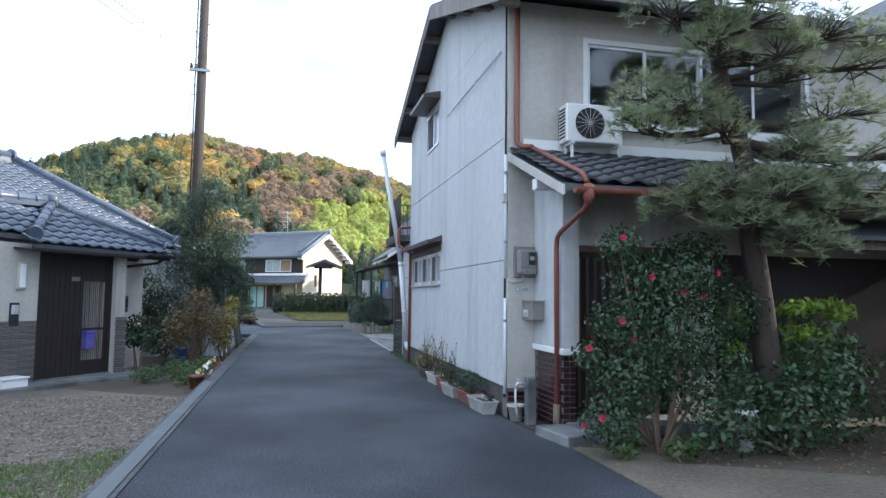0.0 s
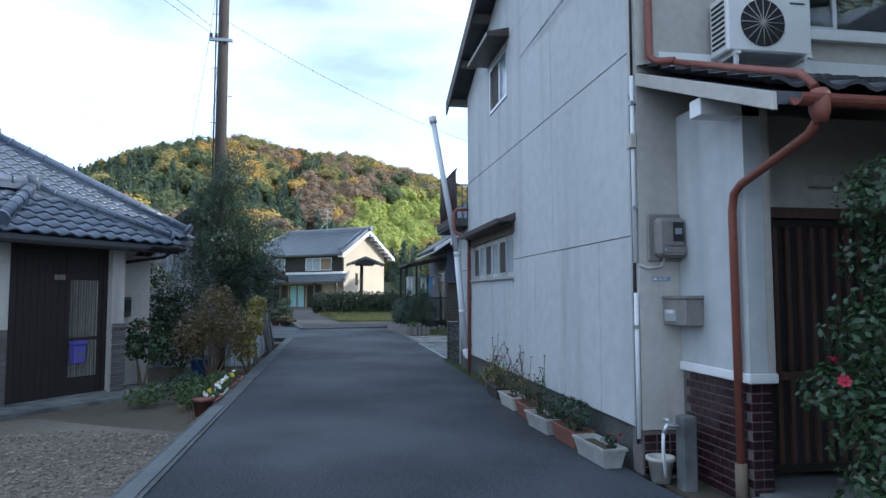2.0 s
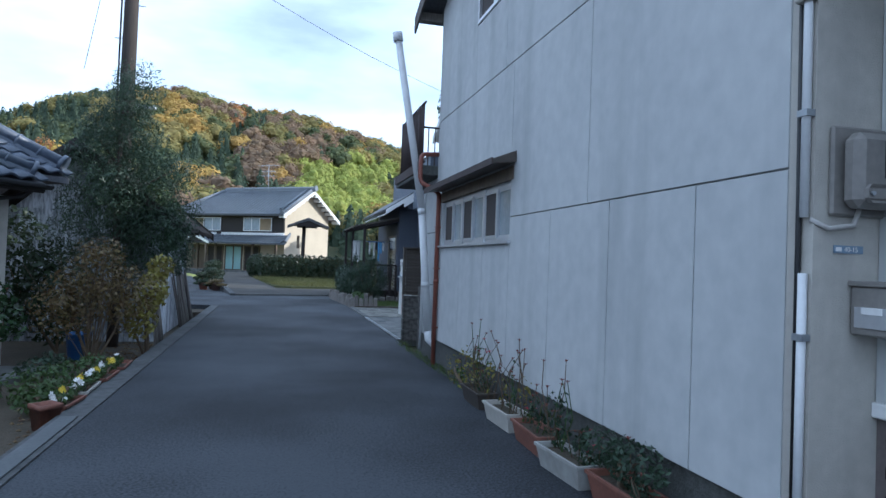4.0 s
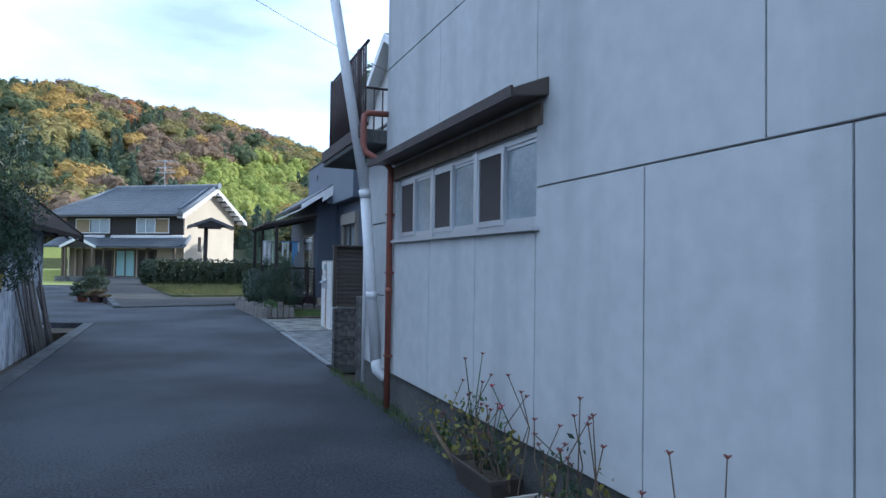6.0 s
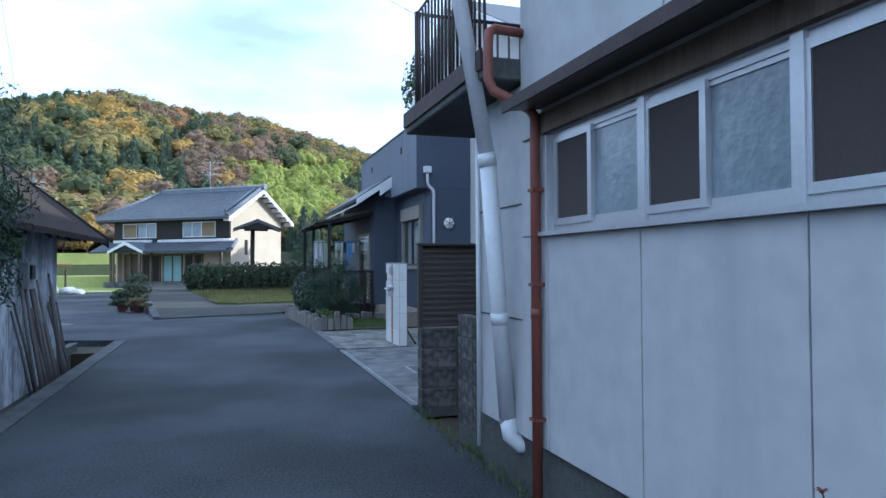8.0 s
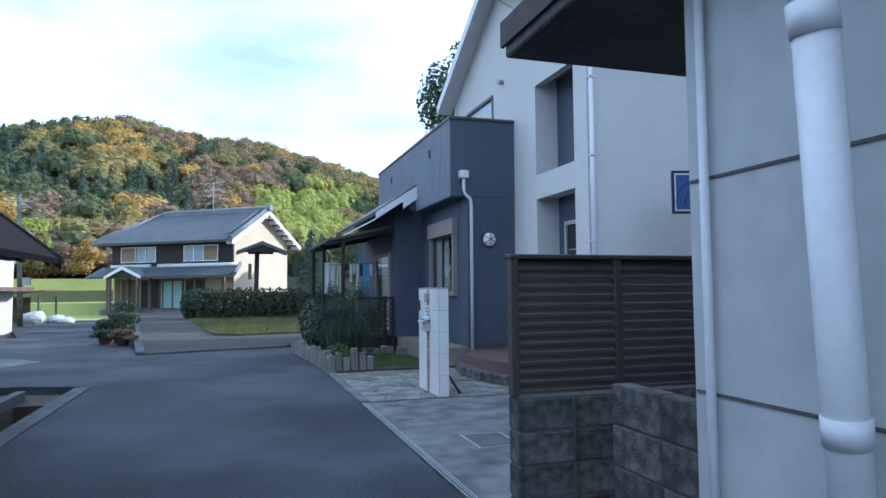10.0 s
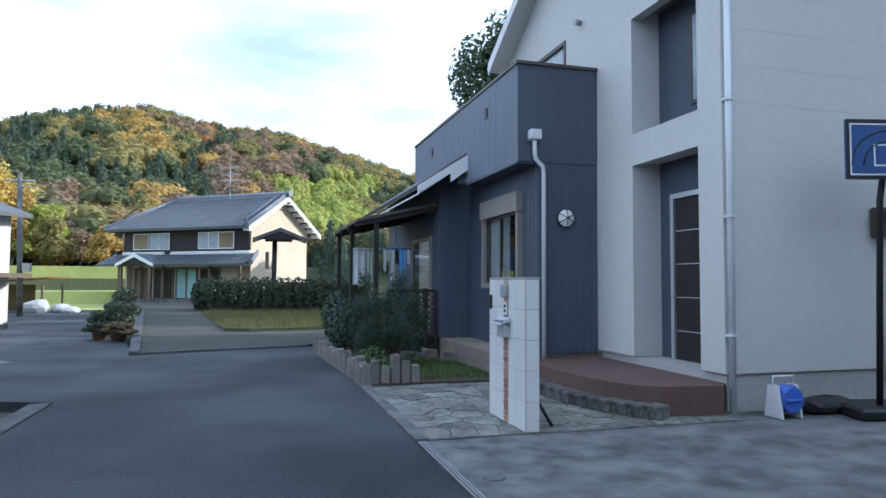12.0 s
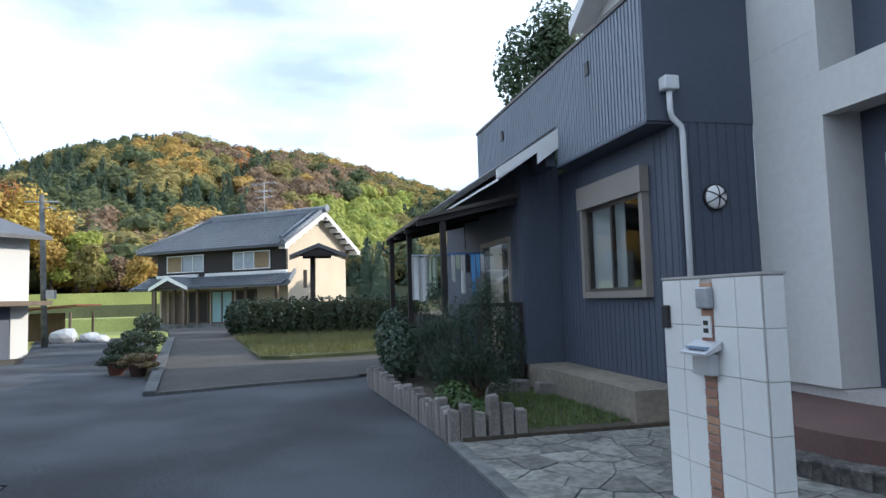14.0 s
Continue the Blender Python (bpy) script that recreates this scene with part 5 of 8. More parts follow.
def hill_z(az, r):
    f = min(1, max(0, (r - 104) / 196))
    f = f * f * (3 - 2 * f) * 0.55 + f * 0.45
    p = Vector((az * 0.09, r * 0.012, 0))
    return (crest(az) - 9.6) * f + 5 * noise.noise(p) * f + 3.0


def hill_point(az, r):
    a = radians(az)
    return Vector((HX + r * math.sin(a), HY + r * math.cos(a), hill_z(az, r)))


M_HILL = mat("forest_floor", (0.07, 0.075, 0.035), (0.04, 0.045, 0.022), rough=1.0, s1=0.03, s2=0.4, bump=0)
bm = bmesh.new()
azs = [-75 + 1.5 * i for i in range(98)]
rs = [98 + 9 * j for j in range(28)]
grid = [[bm.verts.new(hill_point(a, r) if r > 99 else Vector((HX + r * math.sin(radians(a)), HY + r * math.cos(radians(a)), -0.5))) for r in rs] for a in azs]
for i in range(len(azs) - 1):
    for j in range(len(rs) - 1):
        bm.faces.new((grid[i][j], grid[i + 1][j], grid[i + 1][j + 1], grid[i][j + 1])).smooth = True
structure(part("backdrop_hill", bm, M_HILL), "wooded hill behind the village", "hill")


def crown_template(seed, conifer, quads, leaf):
    """A unit tree crown (height about 1, standing on z 0): a rough core and many small leaf faces lying on its lobes."""
    r = np.random.RandomState(seed)
    V, F = [], []
    lobes = [(0, 0, 0.6, 0.34)] + [(0.3 * math.cos(k * 1.1 + seed), 0.3 * math.sin(k * 1.1 + seed), r.uniform(0.36, 0.72), r.uniform(0.17, 0.25)) for k in range(7)] + [(r.uniform(-0.12, 0.12), r.uniform(-0.12, 0.12), 0.8, 0.2)]
    weights = np.array([b[3] ** 2 for b in lobes])
    pick = r.choice(len(lobes), quads, p=weights / weights.sum())
    for q in range(quads):
        if conifer:
            t = r.uniform(0, 1) ** 1.5
            ang = r.uniform(0, 2 * math.pi)
            rad = 0.30 * (1 - t) ** 0.75 * (0.85 + 0.22 * math.sin(ang * 4 + seed) + 0.15 * math.sin(t * 34)) + 0.015
            c = np.array((rad * math.cos(ang), rad * math.sin(ang), 0.04 + 0.96 * t))
            nrm = np.array((math.cos(ang), math.sin(ang), 0.55)) + r.normal(0, 0.3, 3)
        else:
            cx, cy, cz, rr = lobes[pick[q]]
            d = r.normal(0, 1, 3)
            d[2] += 0.25
            d /= np.linalg.norm(d)
            c = np.array((cx, cy, cz)) + d * rr * r.uniform(0.82, 1.1)
            nrm = d + r.normal(0, 0.33, 3)
        nrm /= np.linalg.norm(nrm)
        t1 = np.cross(nrm, r.normal(0, 1, 3))
        t1 /= np.linalg.norm(t1)
        t2 = np.cross(nrm, t1)
        w = leaf * r.uniform(0.6, 1.3)
        b = len(V)
        V += [c + t1 * w, c + t2 * w * 0.75, c - t1 * w, c - t2 * w * 0.75]
        F.append((b, b + 1, b + 2, b + 3))
    core = bmesh.new()
    if conifer:
        bmesh.ops.create_cone(core, segments=8, radius1=0.24, radius2=0.03, depth=0.86, cap_ends=True)
        bmesh.ops.translate(core, verts=core.verts, vec=(0, 0, 0.46))
    else:
        for cx, cy, cz, rr in lobes:
            made = bmesh.ops.create_icosphere(core, subdivisions=1, radius=rr * 0.8)
            bmesh.ops.translate(core, verts=made["verts"], vec=(cx, cy, cz))
    b = len(V)
    core.verts.ensure_lookup_table()
    V += [np.array(v.co) for v in core.verts]
    F += [tuple(b + v.index for v in f.verts) for f in core.faces]
    core.free()
    return np.array(V), F


CON = [crown_template(10 + k, True, 240, 0.042) for k in range(3)]
BRO = [crown_template(20 + k, False, 430, 0.044) for k in range(4)]
BAM = [crown_template(30 + k, False, 380, 0.038) for k in range(3)]


def leaf_mat(name, c1, c2, island=0.13, sub=0.3):
    return mat(name, c1, c2, rough=0.75, s1=0.11, s2=0.9, mix=0.75, bump=0, island=island, sub=sub, spec=0.15)


WOODS = {
    "dark": (leaf_mat("cedar_leaves", (0.10, 0.132, 0.085), (0.062, 0.09, 0.06)), CON, "dark green cedar wood on the hill"),
    "green": (leaf_mat("oak_leaves", (0.15, 0.165, 0.075), (0.085, 0.11, 0.055)), BRO, "green broadleaf wood on the hill"),
    "olive": (leaf_mat("olive_leaves", (0.33, 0.27, 0.10), (0.20, 0.19, 0.075)), BRO, "olive and bronze wood on the hill"),
    "yellow": (leaf_mat("yellow_leaves", (0.50, 0.34, 0.10), (0.34, 0.24, 0.08)), BRO, "yellow autumn wood on the hill"),
    "orange": (leaf_mat("orange_leaves", (0.50, 0.26, 0.10), (0.36, 0.19, 0.08)), BRO, "orange autumn wood on the hill"),
    "brown": (leaf_mat("brown_leaves", (0.30, 0.205, 0.13), (0.19, 0.145, 0.10)), BRO, "brown autumn wood on the hill"),
    "gold": (leaf_mat("golden_leaves", (0.62, 0.46, 0.12), (0.44, 0.33, 0.09)), BRO, "golden autumn wood on the hill"),
    "bamboo": (leaf_mat("bamboo_leaves", (0.40, 0.42, 0.10), (0.25, 0.29, 0.075)), BAM, "bright bamboo grove on the hill"),
}


def species(az, el, p, r):
    """Which wood grows where: patches by bearing and height on the slope, ragged at their edges."""
    n = noise.noise(Vector((p.x * 0.03, p.y * 0.03, 4)))
    az, el = az + 1.6 * n + r.gauss(0, 0.35), el + 0.9 * noise.noise(Vector((p.x * 0.05, p.y * 0.05, 9))) + r.gauss(0, 0.15)
    q = r.random()
    if 1.6 < az < 9.5 and 3.8 < el < 8.9 - 0.12 * abs(az - 5):
        return "bamboo"
    if -11.6 < az < -6.2 and 9.2 < el < 12.4 and el < 12.4 + 0.5 * (-7 - az):
        return "yellow" if q < 0.42 else "olive" if q < 0.75 else "green" if q < 0.9 else "dark"
    if -10.5 < az < -3.4 and el > 11.2:
        return "brown" if q < 0.35 else "olive" if q < 0.75 else "orange" if q < 0.87 else "green"
    if -3.4 < az < 2.4 and 6.4 < el < 9.9:
        return "brown" if q < 0.72 else "olive" if q < 0.86 else "yellow"
    if az > -1.6 and el > 9.2:
        return "olive" if q < 0.5 else "yellow" if q < 0.68 else "brown" if q < 0.82 else "green"
    if az > 5 and el > 7.6:
        return "olive" if q < 0.45 else "green" if q < 0.75 else "yellow"
    if el < 6.2 and az < -5:
        return "brown" if q < 0.3 else "olive" if q < 0.55 else "green" if q < 0.8 else "yellow"
    if n > 0.30:
        return "olive" if q < 0.5 else "yellow" if q < 0.7 else "green"
    return "dark" if q < 0.86 else "green"


def plant_hill():
    r = random.Random(11)
    bins = {k: ([], [], [0]) for k in WOODS}
    rad = 106.0
    while rad < 306:
        step = 4.7 + 2.4 * (rad - 106) / 200
        az = -46 + r.uniform(0, 1)
        dstep = math.degrees(step / rad)
        while az < 20:
            a, rr = az + r.uniform(-0.4, 0.4) * dstep, rad + r.uniform(-0.4, 0.4) * step
            p = hill_point(a, rr)
            el = math.degrees(math.atan2(p.z + 4 - 1.5, rr))
            sp = species(a, el, p, r)
            V, F = WOODS[sp][1][r.randrange(len(WOODS[sp][1]))]
            if sp == "dark":
                h = r.uniform(7.2, 9.8)
                w = h * r.uniform(0.78, 1.0)
            elif sp == "bamboo":
                h = r.uniform(7.0, 9.5)
                w = h * r.uniform(0.75, 1.0)
            else:
                h = r.uniform(7.2, 10.2)
                w = h * r.uniform(1.0, 1.35)
            rot = r.uniform(0, 6.28)
            c, s = math.cos(rot), math.sin(rot)
            X = (V[:, 0] * c - V[:, 1] * s) * w + p.x
            Y = (V[:, 0] * s + V[:, 1] * c) * w + p.y
            Z = V[:, 2] * h + p.z - 1.6
            vs, fs, cnt = bins[sp]
            vs.append(np.stack((X, Y, Z), 1))
            k = cnt[0]
            fs += [tuple(i + k for i in f) for f in F]
            cnt[0] += len(V)
            az += dstep
        rad += step
    for k, (vs, fs, cnt) in bins.items():
        if vs:
            ob = from_arrays("hill_trees", np.concatenate(vs).tolist(), fs, WOODS[k][0])
            tagged(ob, WOODS[k][2], "trees", kind="stuff")


plant_hill()

# unseen blocks added further to the right to keep the sun off the lane
for y0, y1 in ((-30, -4.62), (-1.7, 22)):
    nb = thing("neighbour_house", (17, (y0 + y1) / 2, -0.13), "plain rendered neighbouring house", "house")
    solid("wall", 13.5, 20, y0, y1, -0.13, 8.2, M_STUCCO_B, nb)
    bm = bmesh.new()
    prism(bm, [(13.0, y0 - 0.3, 8.2), (20.5, y0 - 0.3, 8.2), (16.0, y0 - 0.3, 11.4)], (0, y1 - y0 + 0.6, 0))
    part("roof", bm, M_TILE_D, nb)


# lower unseen block, its height set so sun reaches the pine's top
low_block = thing("neighbour_annex", (17, -3.95, -0.13), "plain rendered annex of the neighbouring house", "house")
solid("wall", 13.5, 20, -4.6, -3.32, -0.13, 8.6, M_STUCCO_B, low_block)
solid("roof", 13.2, 20.2, -4.6, -3.32, 8.602, 8.75, M_TILE_D, low_block)


# ---- plants: helpers ----
def leaf_faces(blobs, n, size, seed, aspect=0.5, shell=0.55, droop=0.0):
    """Many small leaf faces spread through ellipsoid clumps (x, y, z, rx, ry, rz)."""
    r = np.random.RandomState(seed)
    w = np.array([b[3] * b[4] * b[5] for b in blobs]) ** 0.67
    pick = r.choice(len(blobs), n, p=w / w.sum())
    B = np.array(blobs)[pick]
    d = r.normal(0, 1, (n, 3))
    d /= np.linalg.norm(d, axis=1)[:, None]
    rad = shell + (1.06 - shell) * r.uniform(0, 1, n) ** 0.6
    c = B[:, :3] + d * B[:, 3:] * rad[:, None]
    nrm = d + r.normal(0, 0.6, (n, 3))
    nrm[:, 2] += 0.3
    nrm /= np.linalg.norm(nrm, axis=1)[:, None]
    t1 = np.cross(nrm, r.normal(0, 1, (n, 3)))
    t1[:, 2] -= droop
    t1 /= np.linalg.norm(t1, axis=1)[:, None] + 1e-6
    t2 = np.cross(nrm, t1)
    s = size * r.uniform(0.6, 1.3, n)[:, None]
    V = np.stack((c + t1 * s, c + t2 * s * aspect, c - t1 * s, c - t2 * s * aspect), 1).reshape(-1, 3)
    F = np.arange(4 * n).reshape(-1, 4)
    return V, F


def foliage(name, blobs, n, size, material, parent, seed, **kw):
    V, F = leaf_faces(blobs, n, size, seed, **kw)
    V = V - np.array(ORIG[parent.name])
    ob = from_arrays(name, V.tolist(), F.tolist(), material, parent)
    ORIG[ob.name] = ORIG[parent.name]
    return ob


def stems(parent, base, tips, r0, r1, material, name="stem", seed=0):
    rr = random.Random(seed)
    bm = bmesh.new()
    for t in tips:
        b, t = Vector(base) + Vector((rr.uniform(-0.05, 0.05), rr.uniform(-0.05, 0.05), 0)), Vector(t)
        m = (b + t) / 2 + Vector((rr.uniform(-0.1, 0.1), rr.uniform(-0.1, 0.1), rr.uniform(0, 0.12)))
        tube(bm, [b, m, t], r0, 6, r1, cap=False)
    return part(name, bm, material, parent)


M_BARK = mat("bark", (0.06, 0.045, 0.036), (0.028, 0.022, 0.019), rough=0.95, s1=5, s2=30, stretch=(1, 1, 0.35), bump=0.9, bscale=18)
M_TWIG = mat("twig", (0.14, 0.10, 0.065), (0.08, 0.06, 0.04), rough=0.9, s1=6, s2=30, bump=0.2)


def near_leaf(name, a, b, sub=0.3, island=0.3, rough=0.45):
    return mat(name, a, b, rough=rough, s1=3, s2=25, bump=0, island=island, sub=sub, spec=0.4)


L_CAM = near_leaf("camellia_leaf", (0.05, 0.088, 0.036), (0.028, 0.055, 0.025), rough=0.25)
# leaf colour brightened to stand for sunlight
L_SUNLIT = near_leaf("bright_leaf", (0.34, 0.46, 0.06), (0.20, 0.31, 0.045), sub=0.55)
L_PINE = near_leaf("pine_needle", (0.32, 0.36, 0.21), (0.19, 0.23, 0.12), sub=0.5, rough=0.3)
L_JUN = near_leaf("juniper_leaf", (0.05, 0.08, 0.045), (0.022, 0.046, 0.027))
L_BROWN = near_leaf("russet_leaf", (0.19, 0.125, 0.05), (0.10, 0.085, 0.04))
L_GREEN = near_leaf("garden_leaf", (0.075, 0.12, 0.035), (0.045, 0.08, 0.025))
L_YEL = near_leaf("yellowing_leaf", (0.27, 0.23, 0.05), (0.15, 0.14, 0.035))
L_HEDGE = near_leaf("hedge_leaf", (0.035, 0.055, 0.024), (0.02, 0.035, 0.016))
M_RED = mat("red_petal", (0.42, 0.025, 0.06), (0.3, 0.015, 0.04), rough=0.6, s1=8, bump=0, sub=0.2)
M_DRYRED = mat("dry_flower", (0.20, 0.05, 0.04), (0.1, 0.04, 0.03), rough=0.8, bump=0)


def flower_mesh(name, r, petals, material):
    bm = bmesh.new()
    c = bm.verts.new((0, 0, -0.25 * r))
    for k in range(petals):
        a = 2 * math.pi * k / petals
        p = [bm.verts.new((r * f * math.cos(a + o), r * f * math.sin(a + o), z * r)) for f, o, z in ((0.6, -0.5, 0.1), (1.0, -0.25, 0.3), (1.0, 0.25, 0.35), (0.6, 0.5, 0.1))]
        bm.faces.new([c] + p)
    bmesh.ops.create_icosphere(bm, subdivisions=1, radius=r * 0.4)
    me = bpy.data.meshes.new(name)
    bm.to_mesh(me)
    bm.free()
    me.materials.append(material)
    return me


FLOWER = flower_mesh("flower", 0.036, 7, M_RED)


def flowers(parent, blobs, n, seed, me=None):
    r = random.Random(seed)
    o = ORIG[parent.name]
    for k in range(n):
        b = blobs[r.randrange(len(blobs))]
        d = Vector((r.gauss(-0.5, 0.7), r.gauss(-0.7, 0.7), r.gauss(0, 0.6))).normalized()
        p = Vector((b[0] + d.x * b[3], b[1] + d.y * b[4], b[2] + d.z * b[5])) * 1.0
        ob = new("flower", me or FLOWER)
        ob.parent = parent
        ob.matrix_basis = Matrix.Translation(p - o) @ d.to_track_quat("Z", "Y").to_matrix().to_4x4()


def shrub(name, at, blobs, n, size, material, label, seed, category="shrub", **kw):
    t = thing(name, at, label, category)
    tips = [(b[0], b[1], b[2]) for b in blobs]
    stems(t, at, tips, 0.025, 0.008, M_TWIG, "stem", seed)
    foliage("leaves", blobs, n, size, material, t, seed, **kw)
    return t


# ---- garden at the right of the lane ----
CB = [(1.05, -2.7, 1.2, 0.6, 0.5, 0.6), (0.62, -2.75, 0.72, 0.42, 0.42, 0.4), (1.3, -2.6, 1.75, 0.5, 0.45, 0.4), (0.8, -2.6, 1.7, 0.35, 0.35, 0.3), (1.5, -2.7, 0.75, 0.5, 0.45, 0.5), (0.5, -2.7, 1.28, 0.3, 0.32, 0.25), (0.26, -2.65, 0.95, 0.2, 0.22, 0.16), (0.55, -2.7, 2.05, 0.25, 0.25, 0.22), (1.55, -2.5, 2.05, 0.3, 0.3, 0.2), (1.9, -2.6, 1.4, 0.4, 0.35, 0.35), (0.3, -2.95, 0.35, 0.3, 0.3, 0.25)]
cam_bush = shrub("camellia_bush", (0.95, -2.75, -0.01), CB, 13000, 0.027, L_CAM, "dark green camellia bush with red flowers", 3, aspect=0.55, shell=0.3)
flowers(cam_bush, CB, 17, 5)
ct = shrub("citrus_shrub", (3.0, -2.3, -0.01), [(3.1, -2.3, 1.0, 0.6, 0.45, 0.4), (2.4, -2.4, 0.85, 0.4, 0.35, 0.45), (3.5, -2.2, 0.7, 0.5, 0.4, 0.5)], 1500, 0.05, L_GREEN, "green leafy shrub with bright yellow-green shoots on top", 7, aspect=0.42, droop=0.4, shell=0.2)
# top sprays carry the sun in their colour, the leaves below don't
foliage("young_shoot", [(2.85, -2.35, 1.42, 0.3, 0.2, 0.1), (3.3, -2.3, 1.46, 0.38, 0.25, 0.1), (3.65, -2.2, 1.35, 0.22, 0.2, 0.1), (2.06, -2.5, 1.35, 0.1, 0.12, 0.12), (1.95, -2.55, 1.0, 0.12, 0.12, 0.13), (3.0, -2.35, 1.15, 0.3, 0.25, 0.12)], 620, 0.05, L_SUNLIT, ct, 207, aspect=0.42, droop=0.5, shell=0.1)
shrub("garden_shrub", (2.2, -3.1, -0.01), [(2.1, -3.1, 0.45, 0.6, 0.5, 0.45), (2.8, -3.0, 0.6, 0.7, 0.5, 0.55), (1.4, -3.2, 0.35, 0.5, 0.35, 0.3)], 2600, 0.038, L_CAM, "dark low garden shrub under the pine", 8, shell=0.2)
shrub("garden_shrub", (3.6, -3.9, -0.01), [(3.5, -3.9, 0.55, 0.8, 0.6, 0.55), (4.3, -3.7, 0.8, 0.6, 0.6, 0.7)], 2600, 0.035, L_BROWN, "dull twiggy garden shrub under the pine", 9, shell=0.2)
for k, (x, y) in enumerate(((0.4, -3.0), (0.9, -3.2))):
    shrub("ground_plant", (x, y, -0.01), [(x, y, 0.12, 0.16, 0.14, 0.11), (x + 0.1, y - 0.05, 0.16, 0.1, 0.1, 0.1)], 150, 0.04, L_GREEN, "low leafy plant at the lane edge", 40 + k, "plant")


def build_pine():
    o = Vector((2.35, -2.6, -0.01))
    t = thing("pine_tree", o, "old garden pine with leaning trunk and layered needle pads", "tree")
    r = random.Random(21)
    line = [Vector(p) for p in ((2.4, -2.6, -0.05), (2.33, -2.62, 0.7), (2.26, -2.6, 1.5), (2.18, -2.58, 2.2), (2.12, -2.6, 2.9), (2.02, -2.58, 3.4), (1.85, -2.6, 3.85), (1.75, -2.58, 4.4), (1.7, -2.55, 5.0), (1.8, -2.5, 5.9))]
    bm = bmesh.new()
    tube(bm, line, 0.155, 10, 0.05)
    part("trunk", bm, M_BARK, t)
    # limbs: height on the trunk, middle of the needle pad, half width, half depth
    limbs = ((3.45, (0.78, -2.75, 3.2), 0.42, 0.3), (3.5, (1.3, -2.7, 3.5), 0.5, 0.35), (3.6, (1.1, -2.2, 3.75), 0.35, 0.3), (4.3, (1.15, -2.7, 4.5), 0.5, 0.35), (4.4, (1.6, -2.9, 4.25), 0.3, 0.3),
             (3.0, (1.6, -2.9, 2.6), 0.42, 0.3), (2.7, (1.15, -2.8, 2.4), 0.38, 0.3), (2.6, (2.2, -3.1, 2.55), 0.5, 0.35), (2.8, (2.75, -2.9, 2.75), 0.4, 0.35), (2.9, (3.3, -2.8, 2.7), 0.5, 0.4),
             (3.2, (3.0, -2.6, 3.25), 0.45, 0.35), (3.5, (3.5, -2.5, 3.65), 0.6, 0.4), (3.3, (3.9, -2.9, 3.1), 0.5, 0.4), (3.9, (2.7, -2.6, 3.95), 0.4, 0.35), (4.1, (3.2, -2.7, 4.5), 0.65, 0.4), (4.3, (4.1, -2.4, 4.3), 0.55, 0.4),
             (4.6, (2.2, -2.8, 4.75), 0.55, 0.4), (4.9, (2.9, -2.4, 5.2), 0.55, 0.4), (4.8, (1.2, -2.4, 5.2), 0.5, 0.35), (5.4, (1.7, -2.8, 5.7), 0.5, 0.4), (5.3, (2.5, -2.2, 5.9), 0.5, 0.4), (4.9, (3.9, -2.7, 5.2), 0.5, 0.4),
             (2.5, (1.85, -3.05, 2.25), 0.5, 0.35), (2.3, (2.5, -3.05, 2.05), 0.5, 0.35), (2.6, (2.95, -3.0, 2.4), 0.5, 0.35), (4.1, (1.5, -2.95, 4.0), 0.4, 0.3), (4.4, (1.95, -2.95, 4.4), 0.45, 0.35), (4.8, (1.4, -2.95, 4.95), 0.5, 0.4), (3.9, (2.35, -2.95, 4.1), 0.4, 0.3), (3.2, (2.55, -2.9, 3.0), 0.4, 0.3), (3.3, (1.6, -2.9, 3.2), 0.4, 0.3))
    V, F = [], []
    for z, tip, hw, hd in limbs:
        k = max(n for n in range(len(line)) if line[n].z <= z)
        b = line[k] + (line[min(k + 1, len(line) - 1)] - line[k]) * ((z - line[k].z) / 0.6)
        tip = Vector(tip)
        reach = (tip - b).length
        bm = bmesh.new()
        m1 = b + (tip - b) * 0.4 + Vector((0, r.uniform(-0.08, 0.08), -0.06 * reach))
        m2 = b + (tip - b) * 0.75 + Vector((0, r.uniform(-0.08, 0.08), -0.05))
        tube(bm, [b, m1, m2, tip], 0.026 + 0.022 * reach, 7, 0.012)
        tufts = int(450 * hw * hd) + 34
        for n in range(tufts):
            a, q = r.uniform(0, 6.283), math.sqrt(r.random())
            c = tip + Vector((hw * q * math.cos(a), hd * q * math.sin(a), 0.24 * (1 - q * q) + r.gauss(0, 0.07)))
            if n % 5 == 0:
                f = r.uniform(0.5, 1.0)
                tube(bm, [m1 + (tip - m1) * f, c - Vector((0, 0, 0.03))], 0.01, 4, 0.005, cap=False)
            up = (Vector((math.cos(a) * q, math.sin(a) * q, 0.75)) + Vector((r.gauss(0, 0.2), r.gauss(0, 0.2), 0))).normalized()
            for _ in range(17):
                d = (up * r.uniform(0.3, 1.0) + Vector((r.gauss(0, 0.55), r.gauss(0, 0.55), r.gauss(0, 0.45)))).normalized() * r.uniform(0.09, 0.15)
                w = d.orthogonal().normalized() * 0.0068
                k = len(V)
                V += [tuple(c - w - o), tuple(c + w - o), tuple(c + d - o)]
                F.append((k, k + 1, k + 2))
        part("limb", bm, M_BARK, t)
    from_arrays("needles", V, F, L_PINE, t)


build_pine()
gshed = thing("shed", (7, -4.0, 0), "dark wooden shed with low tiled roof", "shed")
solid("wall", 5.5, 5.6, -7.5, -2.2, -0.05, 2.2, M_DARKWOOD, gshed)
solid("wall", 5.6, 9.0, -2.3, -2.2, -0.05, 2.2, M_DARKWOOD, gshed)
bm = bmesh.new()
prism(bm, [(4.7, -7.8, 2.10), (8.2, -7.8, 3.1), (8.2, -7.8, 3.2), (4.7, -7.8, 2.20)], (0, 5.9, 0))
